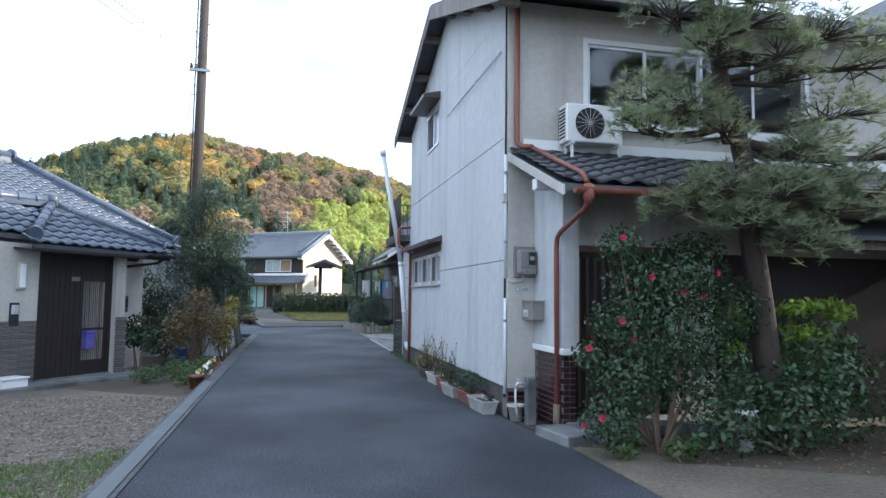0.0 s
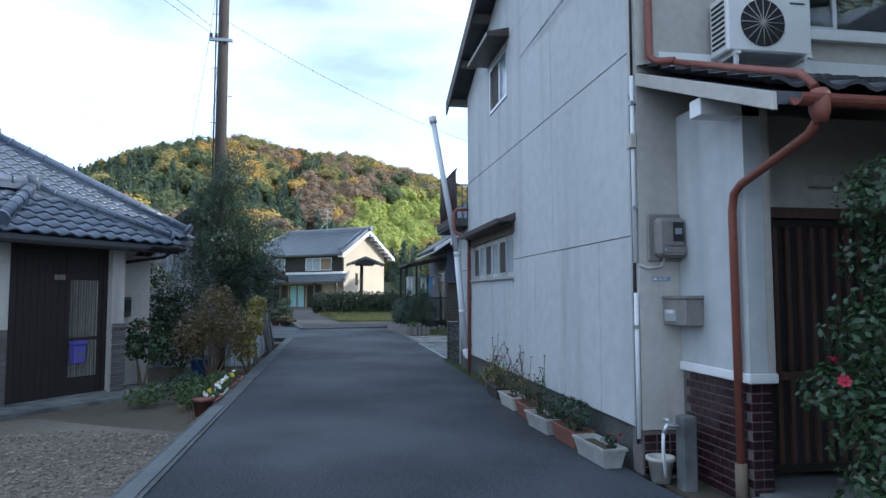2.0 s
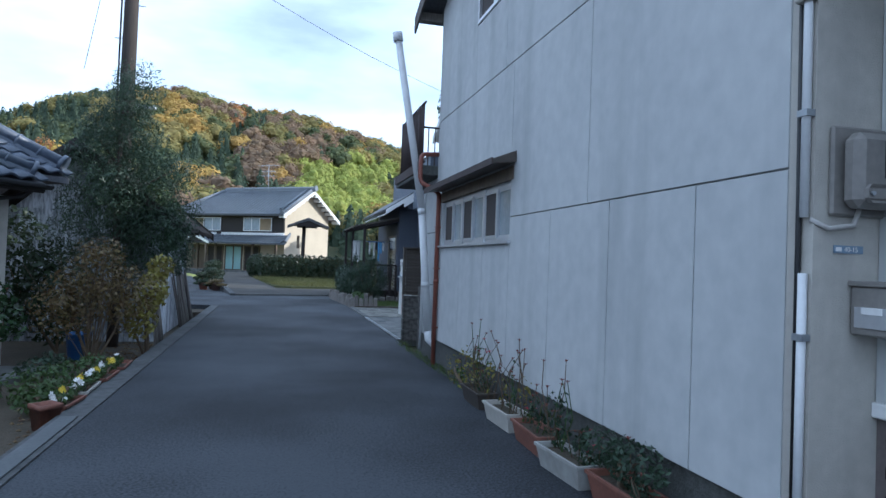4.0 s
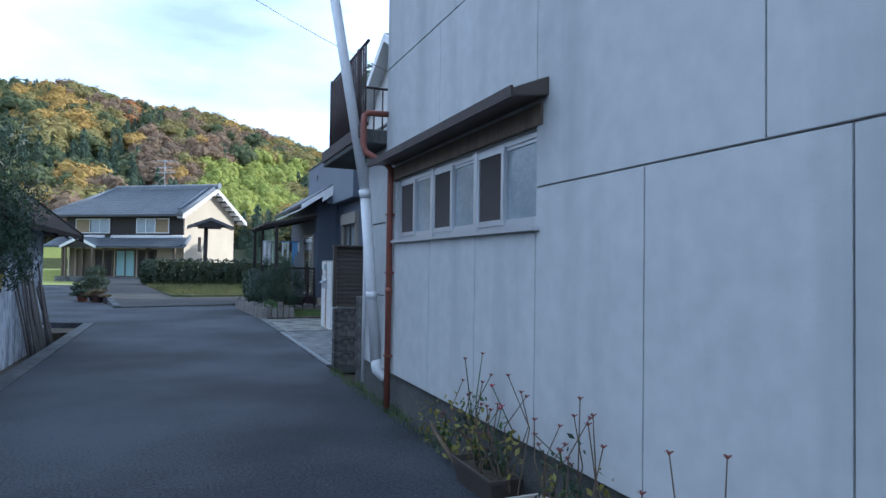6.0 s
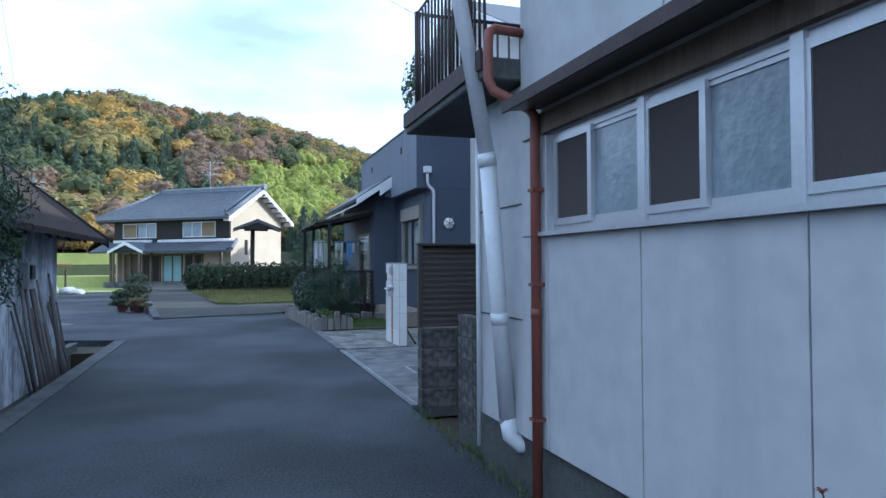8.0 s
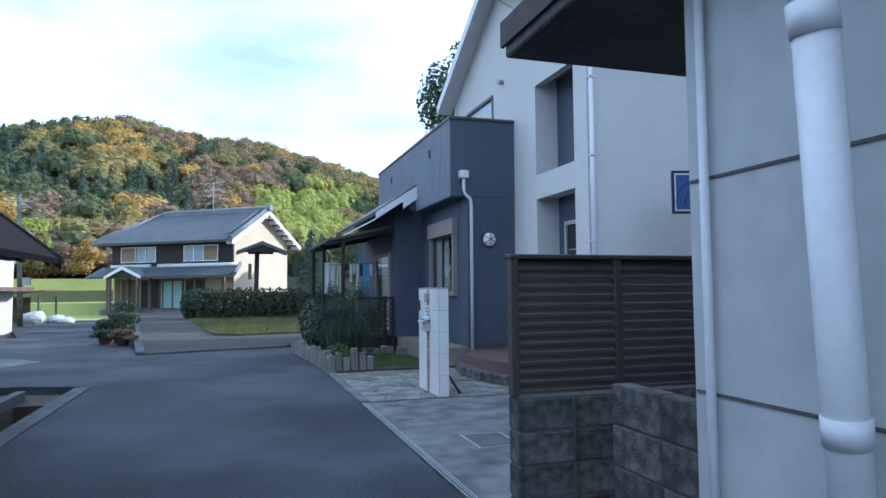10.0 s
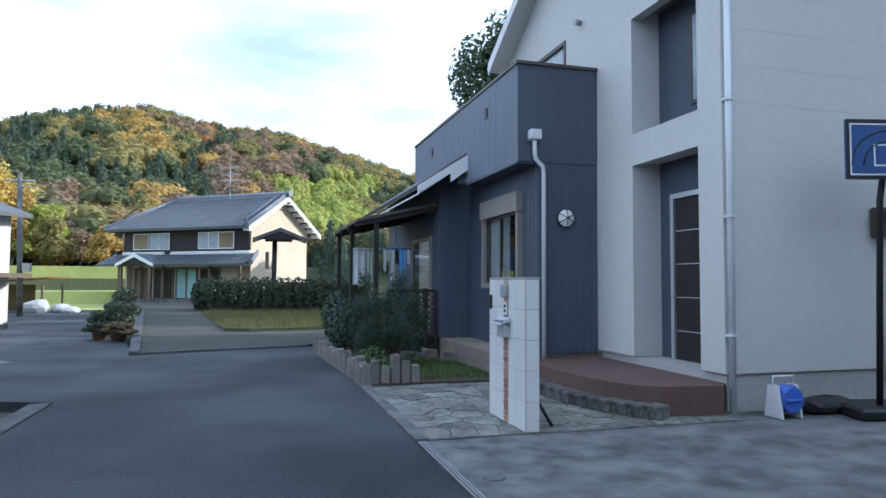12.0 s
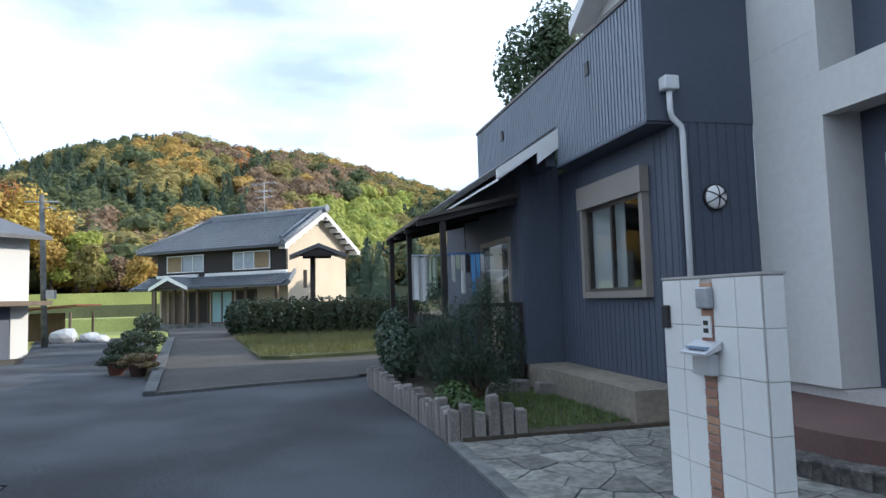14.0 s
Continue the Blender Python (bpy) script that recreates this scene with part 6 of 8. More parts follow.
sroof = part("roof", bm, M_TILE_D, gshed)
tile_d = tile_mesh("roof_tile", 0.27, 0.26, M_TILE_D)
sl = math.atan2(1.0, 3.5)
pieces("roof_tile", tile_d, [Matrix.Translation((4.68 + 0.235 * j * math.cos(sl) - 7, -7.65 + 0.27 * i + 4.0, 2.205 + 0.235 * j * math.sin(sl))) @ pose(0, 0, 0, 0, 0, -90) @ pose(0, 0, 0, math.degrees(sl), 0, 0) for i in range(21) for j in range(9)], sroof)
solid("eave_beam", 4.8, 4.9, -7.7, -1.95, 1.98, 2.1, M_WOOD, gshed)
solid("post", 4.8, 4.92, -2.1, -1.98, -0.02, 1.98, M_DARKWOOD, gshed)
solid("post", 4.8, 4.92, -4.6, -4.48, -0.02, 1.98, M_DARKWOOD, gshed)
solid("plank", 5.4, 5.49, -3.6, -2.6, 0.0, 1.1, M_WOOD, gshed, "leaning brown planks")
for nm, pts, z in (("stone_slab", [(0.0, -1.78), (0.52, -1.72), (0.5, -2.28), (0.1, -2.45)], 0.1), ("stone_slab", [(0.54, -1.72), (1.3, -1.7), (1.25, -2.2), (0.53, -2.27)], 0.1)):
    tt = thing(nm, (pts[0][0], pts[0][1], 0), "flat grey stone slab before the entrance", "stone slab", "entrance slabs")
    bm = bmesh.new()
    prism(bm, [(x, y, -0.02) for x, y in pts], (0, 0, z + 0.02))
    part("stone", bm, M_CONC, tt, bev=0.012)
flat("verge_soil", [(0.14, -2.46), (0.6, -2.6), (1.0, -3.3), (2.4, -4.0), (4.6, -4.6), (4.6, -9), (0.2, -9), (0.13, -4)], -0.2, 0.006, M_DRYSOIL, "dry tan trodden soil beside the lane", "ground")
pot = thing("plant_pot", (1.75, -3.0, 0), "white square plastic plant pot", "pot")
bm = bmesh.new()
lathe(bm, [(0.09, 0.05), (0.13, 0.38), (0.145, 0.38), (0.145, 0.42), (0.12, 0.42), (0.11, 0.36)], (1.75, -3.0, 0.0), 4)
part("body", bm, M_PVC, pot)

# ---- fittings on the white house ----
mt = thing("electric_meter", (0.23, -0.88, 1.8), "brown-grey electric meter in rounded case", "meter")
solid("back_board", 0.07, 0.37, -0.83, -0.802, 1.76, 2.16, M_METER, mt, bev=0.01)
solid("case", 0.10, 0.36, -0.94, -0.83, 1.79, 2.12, M_METER, mt, "grey-brown case", bev=0.035)
solid("dial_window", 0.235, 0.325, -0.944, -0.938, 1.92, 2.08, M_BLACK, mt)
solid("dial_plate", 0.25, 0.31, -0.947, -0.943, 1.98, 2.03, M_STEEL, mt)
solid("terminal_cover", 0.13, 0.33, -0.955, -0.94, 1.81, 1.89, M_METER, mt, bev=0.02)
piped("seal_screw", [(0.155, -0.965, 1.85), (0.155, -0.95, 1.85)], 0.01, M_STEEL, mt, n=8)
piped("feed_cable", [(0.2, -0.85, 1.8), (0.19, -0.83, 1.72), (0.06, -0.825, 1.7), (-0.01, -0.79, 1.74)], 0.012, M_GROUT, mt, n=6)
lb = thing("letter_box", (0.28, -1.0, 1.2), "grey metal letter box on the entrance wall", "letter box")
solid("body", 0.20, 0.358, -1.16, -0.81, 1.235, 1.45, M_METER, lb, bev=0.008)
solid("hood", 0.19, 0.358, -1.17, -0.803, 1.45, 1.475, M_METER, lb, bev=0.004)
solid("flap", 0.192, 0.20, -1.02, -0.84, 1.27, 1.36, M_ALU, lb)
solid("name_card", 0.188, 0.1925, -0.98, -0.88, 1.33, 1.36, M_WHITE, lb)
ad = thing("address_plate", (0.2, -0.81, 1.6), "small blue address plate on the pilaster", "sign")
M_BLUEPLATE = mat("blue_enamel", (0.22, 0.30, 0.40), (0.18, 0.25, 0.34), rough=0.4, bump=0)
solid("plate", 0.11, 0.27, -0.806, -0.801, 1.595, 1.63, M_BLUEPLATE, ad)
solid("character_bar", 0.12, 0.15, -0.8085, -0.8055, 1.603, 1.622, M_WHITE, ad)
fc = bpy.data.curves.new("number", "FONT")
fc.body, fc.size, fc.extrude = "40-15", 0.032, 0.001
fo = new("number", fc)
fc.materials.append(M_WHITE)
fo.parent = ad
fo.matrix_basis = pose(0.165 - 0.2, -0.808 + 0.81, 1.602 - 1.6, 90, 0, 0)
cd = thing("conduit", (-0.02, -0.78, 2.0), "white conduit with black cable down the corner", "conduit")
piped("pipe", [(-0.02, -0.77, 5.4), (-0.02, -0.77, 3.0)], 0.012, M_BLACK, cd, n=6)
piped("pipe", [(-0.02, -0.77, 3.35), (-0.02, -0.77, 1.75)], 0.02, M_PVC, cd, n=8)
piped("pipe", [(-0.02, -0.77, 1.5), (-0.02, -0.77, 0.3)], 0.02, M_PVC, cd, n=8)
piped("cable", [(-0.012, -0.72, 3.2), (-0.012, -0.73, 1.7), (-0.015, -0.735, 0.25)], 0.014, M_BLACK, cd, n=6)
solid("junction_box", -0.06, -0.005, -0.81, -0.72, 2.72, 2.85, M_STUCCO_B, cd, bev=0.008)
for z in (1.2, 2.2, 3.1):
    solid("clip", -0.045, 0.0, -0.80, -0.74, z, z + 0.03, M_STEEL, cd)
wire = thing("overhead_wire", (-0.03, -0.7, 4.75), "thin black service wires at the corner", "wire")
for k in range(3):
    piped("strand", [(-0.03, -0.6, 4.75 + 0.02 * k), (-0.05, 0.6, 4.72 + 0.02 * k), (-0.03, 2.6, 4.74)], 0.003, M_BLACK, wire, n=5)
tp = thing("garden_tap", (0.15, -1.15, 0), "concrete tap post with hose", "tap")
solid("post", 0.12, 0.24, -1.22, -1.1, -0.05, 0.55, M_CONC, tp, bev=0.012)
piped("spout", [(0.12, -1.16, 0.47), (0.02, -1.16, 0.48), (-0.01, -1.16, 0.42)], 0.017, M_ALU, tp)
piped("handle", [(0.02, -1.2, 0.52), (0.02, -1.12, 0.52)], 0.012, M_ALU, tp)
piped("hose", [(-0.01, -1.16, 0.42), (-0.01, -1.15, 0.3), (0.02, -1.12, 0.12), (0.08, -1.0, 0.03), (0.2, -0.95, 0.03)], 0.013, M_PVC, tp)
cp = thing("plant_pot", (0.02, -0.98, 0), "small brown clay pot", "pot")
bm = bmesh.new()
lathe(bm, [(0.07, 0.0), (0.1, 0.17), (0.115, 0.17), (0.115, 0.2), (0.09, 0.2), (0.085, 0.15)], (0.06, -0.97, 0.0), 14)
part("body", bm, M_STUCCO_B, cp)
ac = thing("air_conditioner", (1.07, -1.1, 3.3), "white air conditioner outdoor unit on metal stand", "air conditioner")
solid("case", 0.68, 1.46, -1.10, -0.84, 3.5, 4.0, M_WHITE, ac, bev=0.015)
bm = bmesh.new()
tube(bm, [(1.0, -1.112, 3.75), (1.0, -1.099, 3.75)], 0.2, 28)
grille = part("fan_grille", bm, M_DARK, ac, "round dark fan grille")
for k in range(8):
    bm = bmesh.new()
    a = math.pi * k / 8
    tube(bm, [(1.0 - 0.2 * math.cos(a), -1.116, 3.75 - 0.2 * math.sin(a)), (1.0 + 0.2 * math.cos(a), -1.116, 3.75 + 0.2 * math.sin(a))], 0.004, 5)
    part("grille_bar", bm, M_GROUT, grille)
for k in range(9):
    solid("side_louver", 0.672, 0.682, -1.06, -0.88, 3.56 + 0.045 * k, 3.58 + 0.045 * k, M_DARK, ac)
for x in (0.76, 1.42):
    for y, z in ((-1.08, 3.24), (-0.87, 3.36)):
        solid("stand_leg", x - 0.015, x + 0.015, y - 0.015, y + 0.015, z, 3.48, M_WHITE, ac)
    solid("stand_rail", x - 0.02, x + 0.02, -1.12, -0.85, 3.47, 3.5, M_WHITE, ac)
solid("badge", 1.26, 1.4, -1.103, -1.099, 3.93, 3.945, M_BLACK, ac)

# leaning white vent pipe and brown downpipe at the rear corner
vp = thing("vent_pipe", (0, 6.42, 0), "tall leaning white plastic vent pipe", "pipe")
piped("pipe", [(-0.015, 6.58, 0.42), (-0.19, 6.5, 2.28)], 0.059, M_PVC, vp, n=16)
piped("pipe", [(-0.19, 6.5, 2.28), (-0.646, 6.545, 4.86)], 0.055, M_PVC, vp, n=16)
piped("elbow", [(-0.015, 6.58, 0.45), (0.0, 6.57, 0.33), (0.06, 6.53, 0.27), (0.14, 6.48, 0.27)], 0.062, M_PVC, vp, n=14)
piped("coupling", [(-0.184, 6.503, 2.22), (-0.2, 6.5, 2.31)], 0.064, M_PVC, vp, n=16)
piped("coupling", [(-0.081, 6.549, 1.12), (-0.089, 6.546, 1.2)], 0.064, M_PVC, vp, n=16)
piped("cowl", [(-0.642, 6.543, 4.82), (-0.665, 6.547, 4.95)], 0.075, M_PVC, vp, n=16)
dp = thing("downpipe", (-0.05, 5.95, 0), "red-brown bent downpipe from the canopy gutter", "pipe")
piped("pipe", [(0.02, 6.34, 3.12), (-0.24, 6.24, 3.09), (-0.29, 6.21, 3.05), (-0.3, 6.2, 2.97), (-0.3, 6.2, 2.74), (-0.28, 6.17, 2.66), (-0.08, 6.06, 2.53), (-0.045, 6.05, 2.48), (-0.045, 6.05, 2.4), (-0.045, 6.05, 0.02)], 0.033, M_RUST, dp, n=12)
for z in (0.55, 1.4, 2.0):
    solid("bracket", -0.082, 0.0, 6.012, 6.088, z, z + 0.02, M_RUST, dp)
piped("pipe_joint", [(-0.045, 6.05, 1.2), (-0.045, 6.05, 1.26)], 0.037, M_RUST, dp, n=12)
# lower rear wing and balcony
solid("wall", 0.03, 0.2, AY1 + 0.002, 7.3, 0.36, 2.78, M_STUCCO, houseA)
solid("wall", 0.2, 6.0, 7.15, 7.3, 0.36, 2.78, M_STUCCO, houseA)
solid("foundation", 0.06, 6.0, AY1 - 0.04, 7.25, -0.2, 0.358, M_CONC_D, houseA)
for z in (1.15, 1.95):
    solid("joint", 0.024, 0.031, AY1 + 0.01, 7.29, z, z + 0.012, M_CONC_D, houseA)
piped("drain_pipe", [(0.0, 7.18, 2.7), (0.0, 7.18, 0.1)], 0.018, M_PVC, houseA)
bc = thing("balcony", (1.5, 7.4, 2.8), "old concrete balcony with rusty iron railing", "balcony", kind="structure")
solid("slab", -0.27, 5.0, AY1 + 0.003, 8.4, 2.80, 2.95, M_CONC_D, bc, "stained dark concrete slab", 0.01)
solid("slab_fascia", -0.29, -0.272, AY1 + 0.01, 8.42, 2.86, 3.0, M_IRON, bc)
for k in range(19):
    y = 6.46 + 0.095 * k
    piped("baluster", [(-0.22, y, 2.95), (-0.22, y, 3.88)], 0.011, M_IRON, bc, n=6)
for k in range(30):
    x = -0.12 + 0.12 * k
    piped("baluster", [(x, 8.17, 2.95), (x, 8.17, 3.88)], 0.011, M_IRON, bc, n=6)
for z in (3.0, 3.9):
    piped("rail", [(-0.22, 6.36, z), (-0.22, 8.17, z), (3.6, 8.17, z)], 0.018, M_IRON, bc, n=8)
piped("rail_post", [(-0.22, 8.17, 2.95), (-0.22, 8.17, 3.92)], 0.024, M_IRON, bc, n=8)
piped("rail_post", [(-0.22, 6.75, 2.95), (-0.22, 6.75, 3.92)], 0.024, M_IRON, bc, n=8)

# ---- planters and flowers along the white wall ----
M_ORANGEPL = mat("terracotta_plastic", (0.24, 0.10, 0.068), (0.14, 0.066, 0.05), rough=0.6, s1=4, s2=30, bump=0.1)

M_DIRTYPL = mat("soiled_white_plastic", (0.40, 0.40, 0.38), (0.24, 0.235, 0.215), rough=0.6, s1=3, s2=14, mix=0.4, bump=0.1)


def planter(x, y, length, material, label, turn=0, z=0.0):
    t = thing("planter", (x, y, z), label, "planter", "planters along the lane")
    bm = bmesh.new()
    w0, w1, h = 0.075, 0.105, 0.15
    L0, L1 = length / 2 - 0.03, length / 2
    rings = []
    for w, l, zz in ((w0, L0, 0.0), (w1, L1, h), (w1 + 0.012, L1 + 0.012, h), (w1 + 0.012, L1 + 0.012, h + 0.022), (w1 - 0.008, L1 - 0.008, h + 0.022), (w1 - 0.015, L1 - 0.015, h - 0.03)):
        rings.append([bm.verts.new((sx * w, sy * l, zz)) for sx, sy in ((-1, -1), (1, -1), (1, 1), (-1, 1))])
    for a, b in zip(rings, rings[1:]):
        for k in range(4):
            bm.faces.new((a[k], a[(k + 1) % 4], b[(k + 1) % 4], b[k]))
    bm.faces.new(rings[0][::-1])
    me = mesh_of(bm, "trough", material)
    ob = new("trough", me)
    ob.parent = t
    bm = bmesh.new()
    bx(bm, -w1 + 0.016, w1 - 0.016, -L1 + 0.016, L1 - 0.016, h - 0.045, h - 0.02)
    ob = new("soil", mesh_of(bm, "soil", M_SOIL))
    ob.parent = t
    t.rotation_euler = (0, 0, radians(turn))
    return t


for x, y, l, m, lab, tw in ((-0.16, -0.25, 0.62, M_DIRTYPL, "pale plastic trough planter with a few plants", 3), (-0.15, 0.45, 0.6, M_ORANGEPL, "terracotta plastic trough planter", 2), (-0.22, 1.12, 0.62, M_DIRTYPL, "dirty white plastic trough planter", 4), (-0.17, 1.85, 0.62, M_ORANGEPL, "terracotta plastic trough planter", -2), (-0.17, 2.6, 0.62, M_STUCCO_B, "faded beige trough planter", 2), (-0.15, 3.5, 0.6, M_BROWNMETAL, "dark brown trough planter", 0)):
    planter(x, y, l, m, lab, tw)
rp4 = random.Random(8)
HEAD = flower_mesh("flower", 0.022, 5, M_DRYRED)
HEAD2 = flower_mesh("flower", 0.024, 5, M_RED)
for k in range(34):
    y = -0.3 + 0.135 * k + rp4.uniform(-0.06, 0.06)
    if 4.55 < y or (k % 5 in (1, 2) and y < 0.9) or k % 7 == 3:
        continue
    x = -0.14 + rp4.uniform(-0.05, 0.06)
    h = rp4.uniform(0.12, 0.45) if y < 1.2 else rp4.uniform(0.2, 0.85)
    t = thing("flower_plant", (x, y, 0.12), "thin straggly plant against the wall", "plant", "plants along the wall")
    tips = [(x + rp4.uniform(-0.06, 0.06), y + rp4.uniform(-0.14, 0.14), 0.12 + h * rp4.uniform(0.6, 1)) for _ in range(3)]
    stems(t, (x, y, 0.12), tips, 0.005, 0.003, M_TWIG if k % 3 else L_GREEN, "stem", k)
    blobs = [(x, y, 0.12 + h * f, 0.07, 0.09, h * 0.2) for f in (0.25, 0.45)]
    foliage("leaves", blobs, 26 if y > 2.0 else 50, 0.024, (L_GREEN, L_YEL, L_JUN)[k % 3 if y > 2 else 2], t, 60 + k, droop=0.6, shell=0.2)
    for tip in tips:
        ob = new("flower_head", HEAD if k % 9 else HEAD2)
        ob.parent = t
        ob.location = Vector(tip) - ORIG[t.name]
shrub("flower_clump", (-0.15, 0.5, 0.1), [(-0.15, 0.35, 0.32, 0.13, 0.3, 0.15), (-0.14, 0.8, 0.3, 0.12, 0.25, 0.13)], 700, 0.022, L_JUN, "bushy grey-green clump with small white flowers", 77, "plant")
shrub("weed_clump", (-0.13, 3.9, 0.0), [(-0.13, 4.0, 0.3, 0.12, 0.35, 0.25), (-0.12, 4.6, 0.22, 0.1, 0.25, 0.2)], 150, 0.026, L_YEL, "weeds growing from the wall foot", 78, "plant", droop=0.5)

# ---- fence and block wall ----
bw4 = thing("block_wall", (0.2, 8.4, 0), "dark stained concrete block wall", "wall", kind="structure")
solid("mortar_core", 0.142, 0.232, 7.32, 8.06, -0.1, 1.07, M_CONC_D, bw4)
solid("mortar_core", 0.08, 2.7, 9.06, 9.21, -0.1, 0.85, M_CONC_D, bw4)
bm = bmesh.new()
bx(bm, -0.195, 0.195, -0.055, 0.055, 0.0, 0.19)
blk = mesh_of(bm, "block", M_BLOCK, 0.006)
bm = bmesh.new()
bx(bm, -0.195, 0.195, -0.085, 0.085, 0.0, 0.205)
blk2 = mesh_of(bm, "block", M_BLOCK, 0.012)
o = ORIG[bw4.name]
pieces("block", blk, [Matrix.Translation((0.187 - o.x, 7.475 + 0.392 * i - o.y + 0.003 * (j % 2), 0.085 + 0.2 * j)) @ pose(0, 0, 0, 0, 0, 90) for j in range(5) for i in range(2)], bw4)
pieces("block", blk2, [Matrix.Translation((0.265 + 0.4 * i - o.x, 9.135 - o.y + 0.004 * (j % 2), 0.0 + 0.213 * j)) for j in range(4) for i in range(6)], bw4)
fn = thing("louver_fence", (1.2, 9.14, 0.86), "brown aluminium louver screen fence", "fence")
for x in (-0.01, 0.76, 1.53, 2.30):
    solid("post", x + 0.06, x + 0.11, 9.10, 9.17, 0.86, 1.745, M_BROWNMETAL, fn, bev=0.004)
solid("top_rail", 0.04, 2.43, 9.09, 9.18, 1.745, 1.775, M_BROWNMETAL, fn, bev=0.004)
bm = bmesh.new()
prism(bm, [(0.105, 9.105, 0.0), (0.105, 9.155, 0.054), (0.105, 9.160, 0.050), (0.105, 9.110, -0.006)], (0.71, 0, 0))
prism(bm, [(0.105, 9.105, 0.0), (0.105, 9.110, -0.006), (0.105, 9.110, -0.020), (0.105, 9.105, -0.020)], (0.71, 0, 0))
slat = mesh_of(bm, "slat", M_BROWNMETAL, 0.0, (1.2, 9.14, 0.86))
pieces("slat", slat, [Matrix.Translation((dx, 0, 0.885 + 0.062 * k)) for dx in (0, 0.77, 1.54) for k in range(14)], fn)
for k in range(3):
    structure(solid("drain_rail", -0.0 + 0.03 * k, 0.012 + 0.03 * k, 9.24, 14.15, 0.004, 0.014 + 0.004 * (k % 2), M_STEEL), "narrow steel gate rail set in the driveway edge", "rail")


# ---- left side: pole, trees, garden, planters ----
up = thing("utility_pole", (-5.6, 12.2, -0.13), "tall dark wooden utility pole with step bolts", "utility pole")
piped("shaft", [(-5.6, 12.2, -0.13), (-5.55, 12.2, 11.5)], 0.17, M_POLE, up, n=14, r1=0.13)
for k in range(9):
    z = 4.6 + 0.75 * k
    s = 1 if k % 2 else -1
    piped("step_bolt", [(-5.58 + s * 0.12, 12.2, z), (-5.58 + s * 0.3, 12.2, z)], 0.011, M_STEEL, up, n=6)
piped("cable_riser", [(-5.74, 12.05, 4.0), (-5.72, 12.05, 11.2)], 0.022, M_BLACK, up, n=6)
solid("bracket", -5.9, -5.3, 12.02, 12.1, 8.3, 8.38, M_STEEL, up)
for k, x in enumerate((-5.85, -5.72)):
    bm = bmesh.new()
    lathe(bm, [(0.03, 0), (0.055, 0.04), (0.03, 0.07), (0.05, 0.11), (0.02, 0.14)], (x, 12.05, 8.38), 10)
    part("insulator", bm, M_BLACK, up)
piped("lamp_arm", [(-5.45, 12.1, 4.45), (-5.32, 12.0, 4.57)], 0.022, M_STEEL, up, n=8)
solid("street_lamp_head", -5.34, -4.93, 11.84, 11.96, 4.56, 4.62, M_ALU, up, bev=0.01)
ow = thing("overhead_wire", (-5.6, 12.2, 8.4), "thin overhead wires from the utility pole", "wire")


def sag(a, b, d, n=10):
    a, b = Vector(a), Vector(b)
    return [a + (b - a) * (k / n) - Vector((0, 0, d * 4 * (k / n) * (1 - k / n))) for k in range(n + 1)]


for a, b, d in (((-5.5, 12.1, 8.9), (3.5, 15.3, 6.1), 0.35), ((-5.72, 12.05, 9.8), (-6.12, 11.0, 5.06), 0.12), ((-5.85, 12.05, 8.5), (-12, -12, 8.9), 0.7), ((-5.72, 12.05, 8.6), (-11.6, -12, 9.2), 0.7), ((-5.5, 12.2, 10.8), (-11.3, 40, 6.0), 0.8), ((-5.6, 12.2, 9.4), (-11.5, 40, 5.7), 0.8)):
    piped("strand", sag(a, b, d), 0.006, M_BLACK, ow, n=5)

jun = thing("juniper_tree", (-4.95, 9.0, -0.13), "dark green garden conifer with shaggy crown", "tree")
bm = bmesh.new()
tube(bm, [(-4.95, 9.0, -0.13), (-4.92, 9.02, 1.0), (-4.98, 9.0, 2.4), (-4.95, 9.0, 3.9)], 0.1, 9, 0.03)
part("trunk", bm, M_BARK, jun)
rj = random.Random(31)
JB = [(-4.9 + rj.gauss(0, 0.52 * (1.3 - 0.25 * z)), 9.0 + rj.gauss(0, 0.34 * (1.25 - 0.25 * z)), z, rj.uniform(0.36, 0.56), rj.uniform(0.34, 0.5), rj.uniform(0.32, 0.52)) for z in (1.3, 1.5, 1.8, 1.9, 2.1, 2.2, 2.4, 2.5, 2.6, 2.7, 2.9, 3.0, 3.1, 3.2, 3.4, 3.5, 3.7, 3.9, 4.1, 4.3)] + [(-4.35, 9.0, 2.6, 0.45, 0.45, 0.5), (-5.5, 9.0, 2.9, 0.45, 0.45, 0.5), (-4.6, 8.9, 3.4, 0.4, 0.4, 0.5), (-5.3, 9.0, 3.6, 0.35, 0.35, 0.45), (-4.2, 8.8, 1.8, 0.5, 0.45, 0.45), (-5.5, 8.8, 1.8, 0.5, 0.45, 0.5), (-3.95, 9.3, 2.2, 0.35, 0.4, 0.5), (-4.0, 9.2, 1.5, 0.3, 0.4, 0.4), (-4.15, 9.2, 2.9, 0.3, 0.35, 0.4), (-4.1, 9.0, 2.0, 0.4, 0.4, 0.45), (-5.6, 9.1, 2.3, 0.35, 0.4, 0.5), (-4.0, 8.9, 1.5, 0.35, 0.4, 0.35), (-4.95, 9.0, 4.35, 0.16, 0.16, 0.4)]
for k in range(10):
    b = JB[k * 2]
    piped("limb", [(-4.95, 9.0, max(0.6, b[2] - 0.5)), (b[0], b[1], b[2])], 0.03, M_BARK, jun, n=6, r1=0.01)
foliage("crown", JB, 30000, 0.042, L_JUN, jun, 33, aspect=0.2, shell=0.35, droop=-0.5)
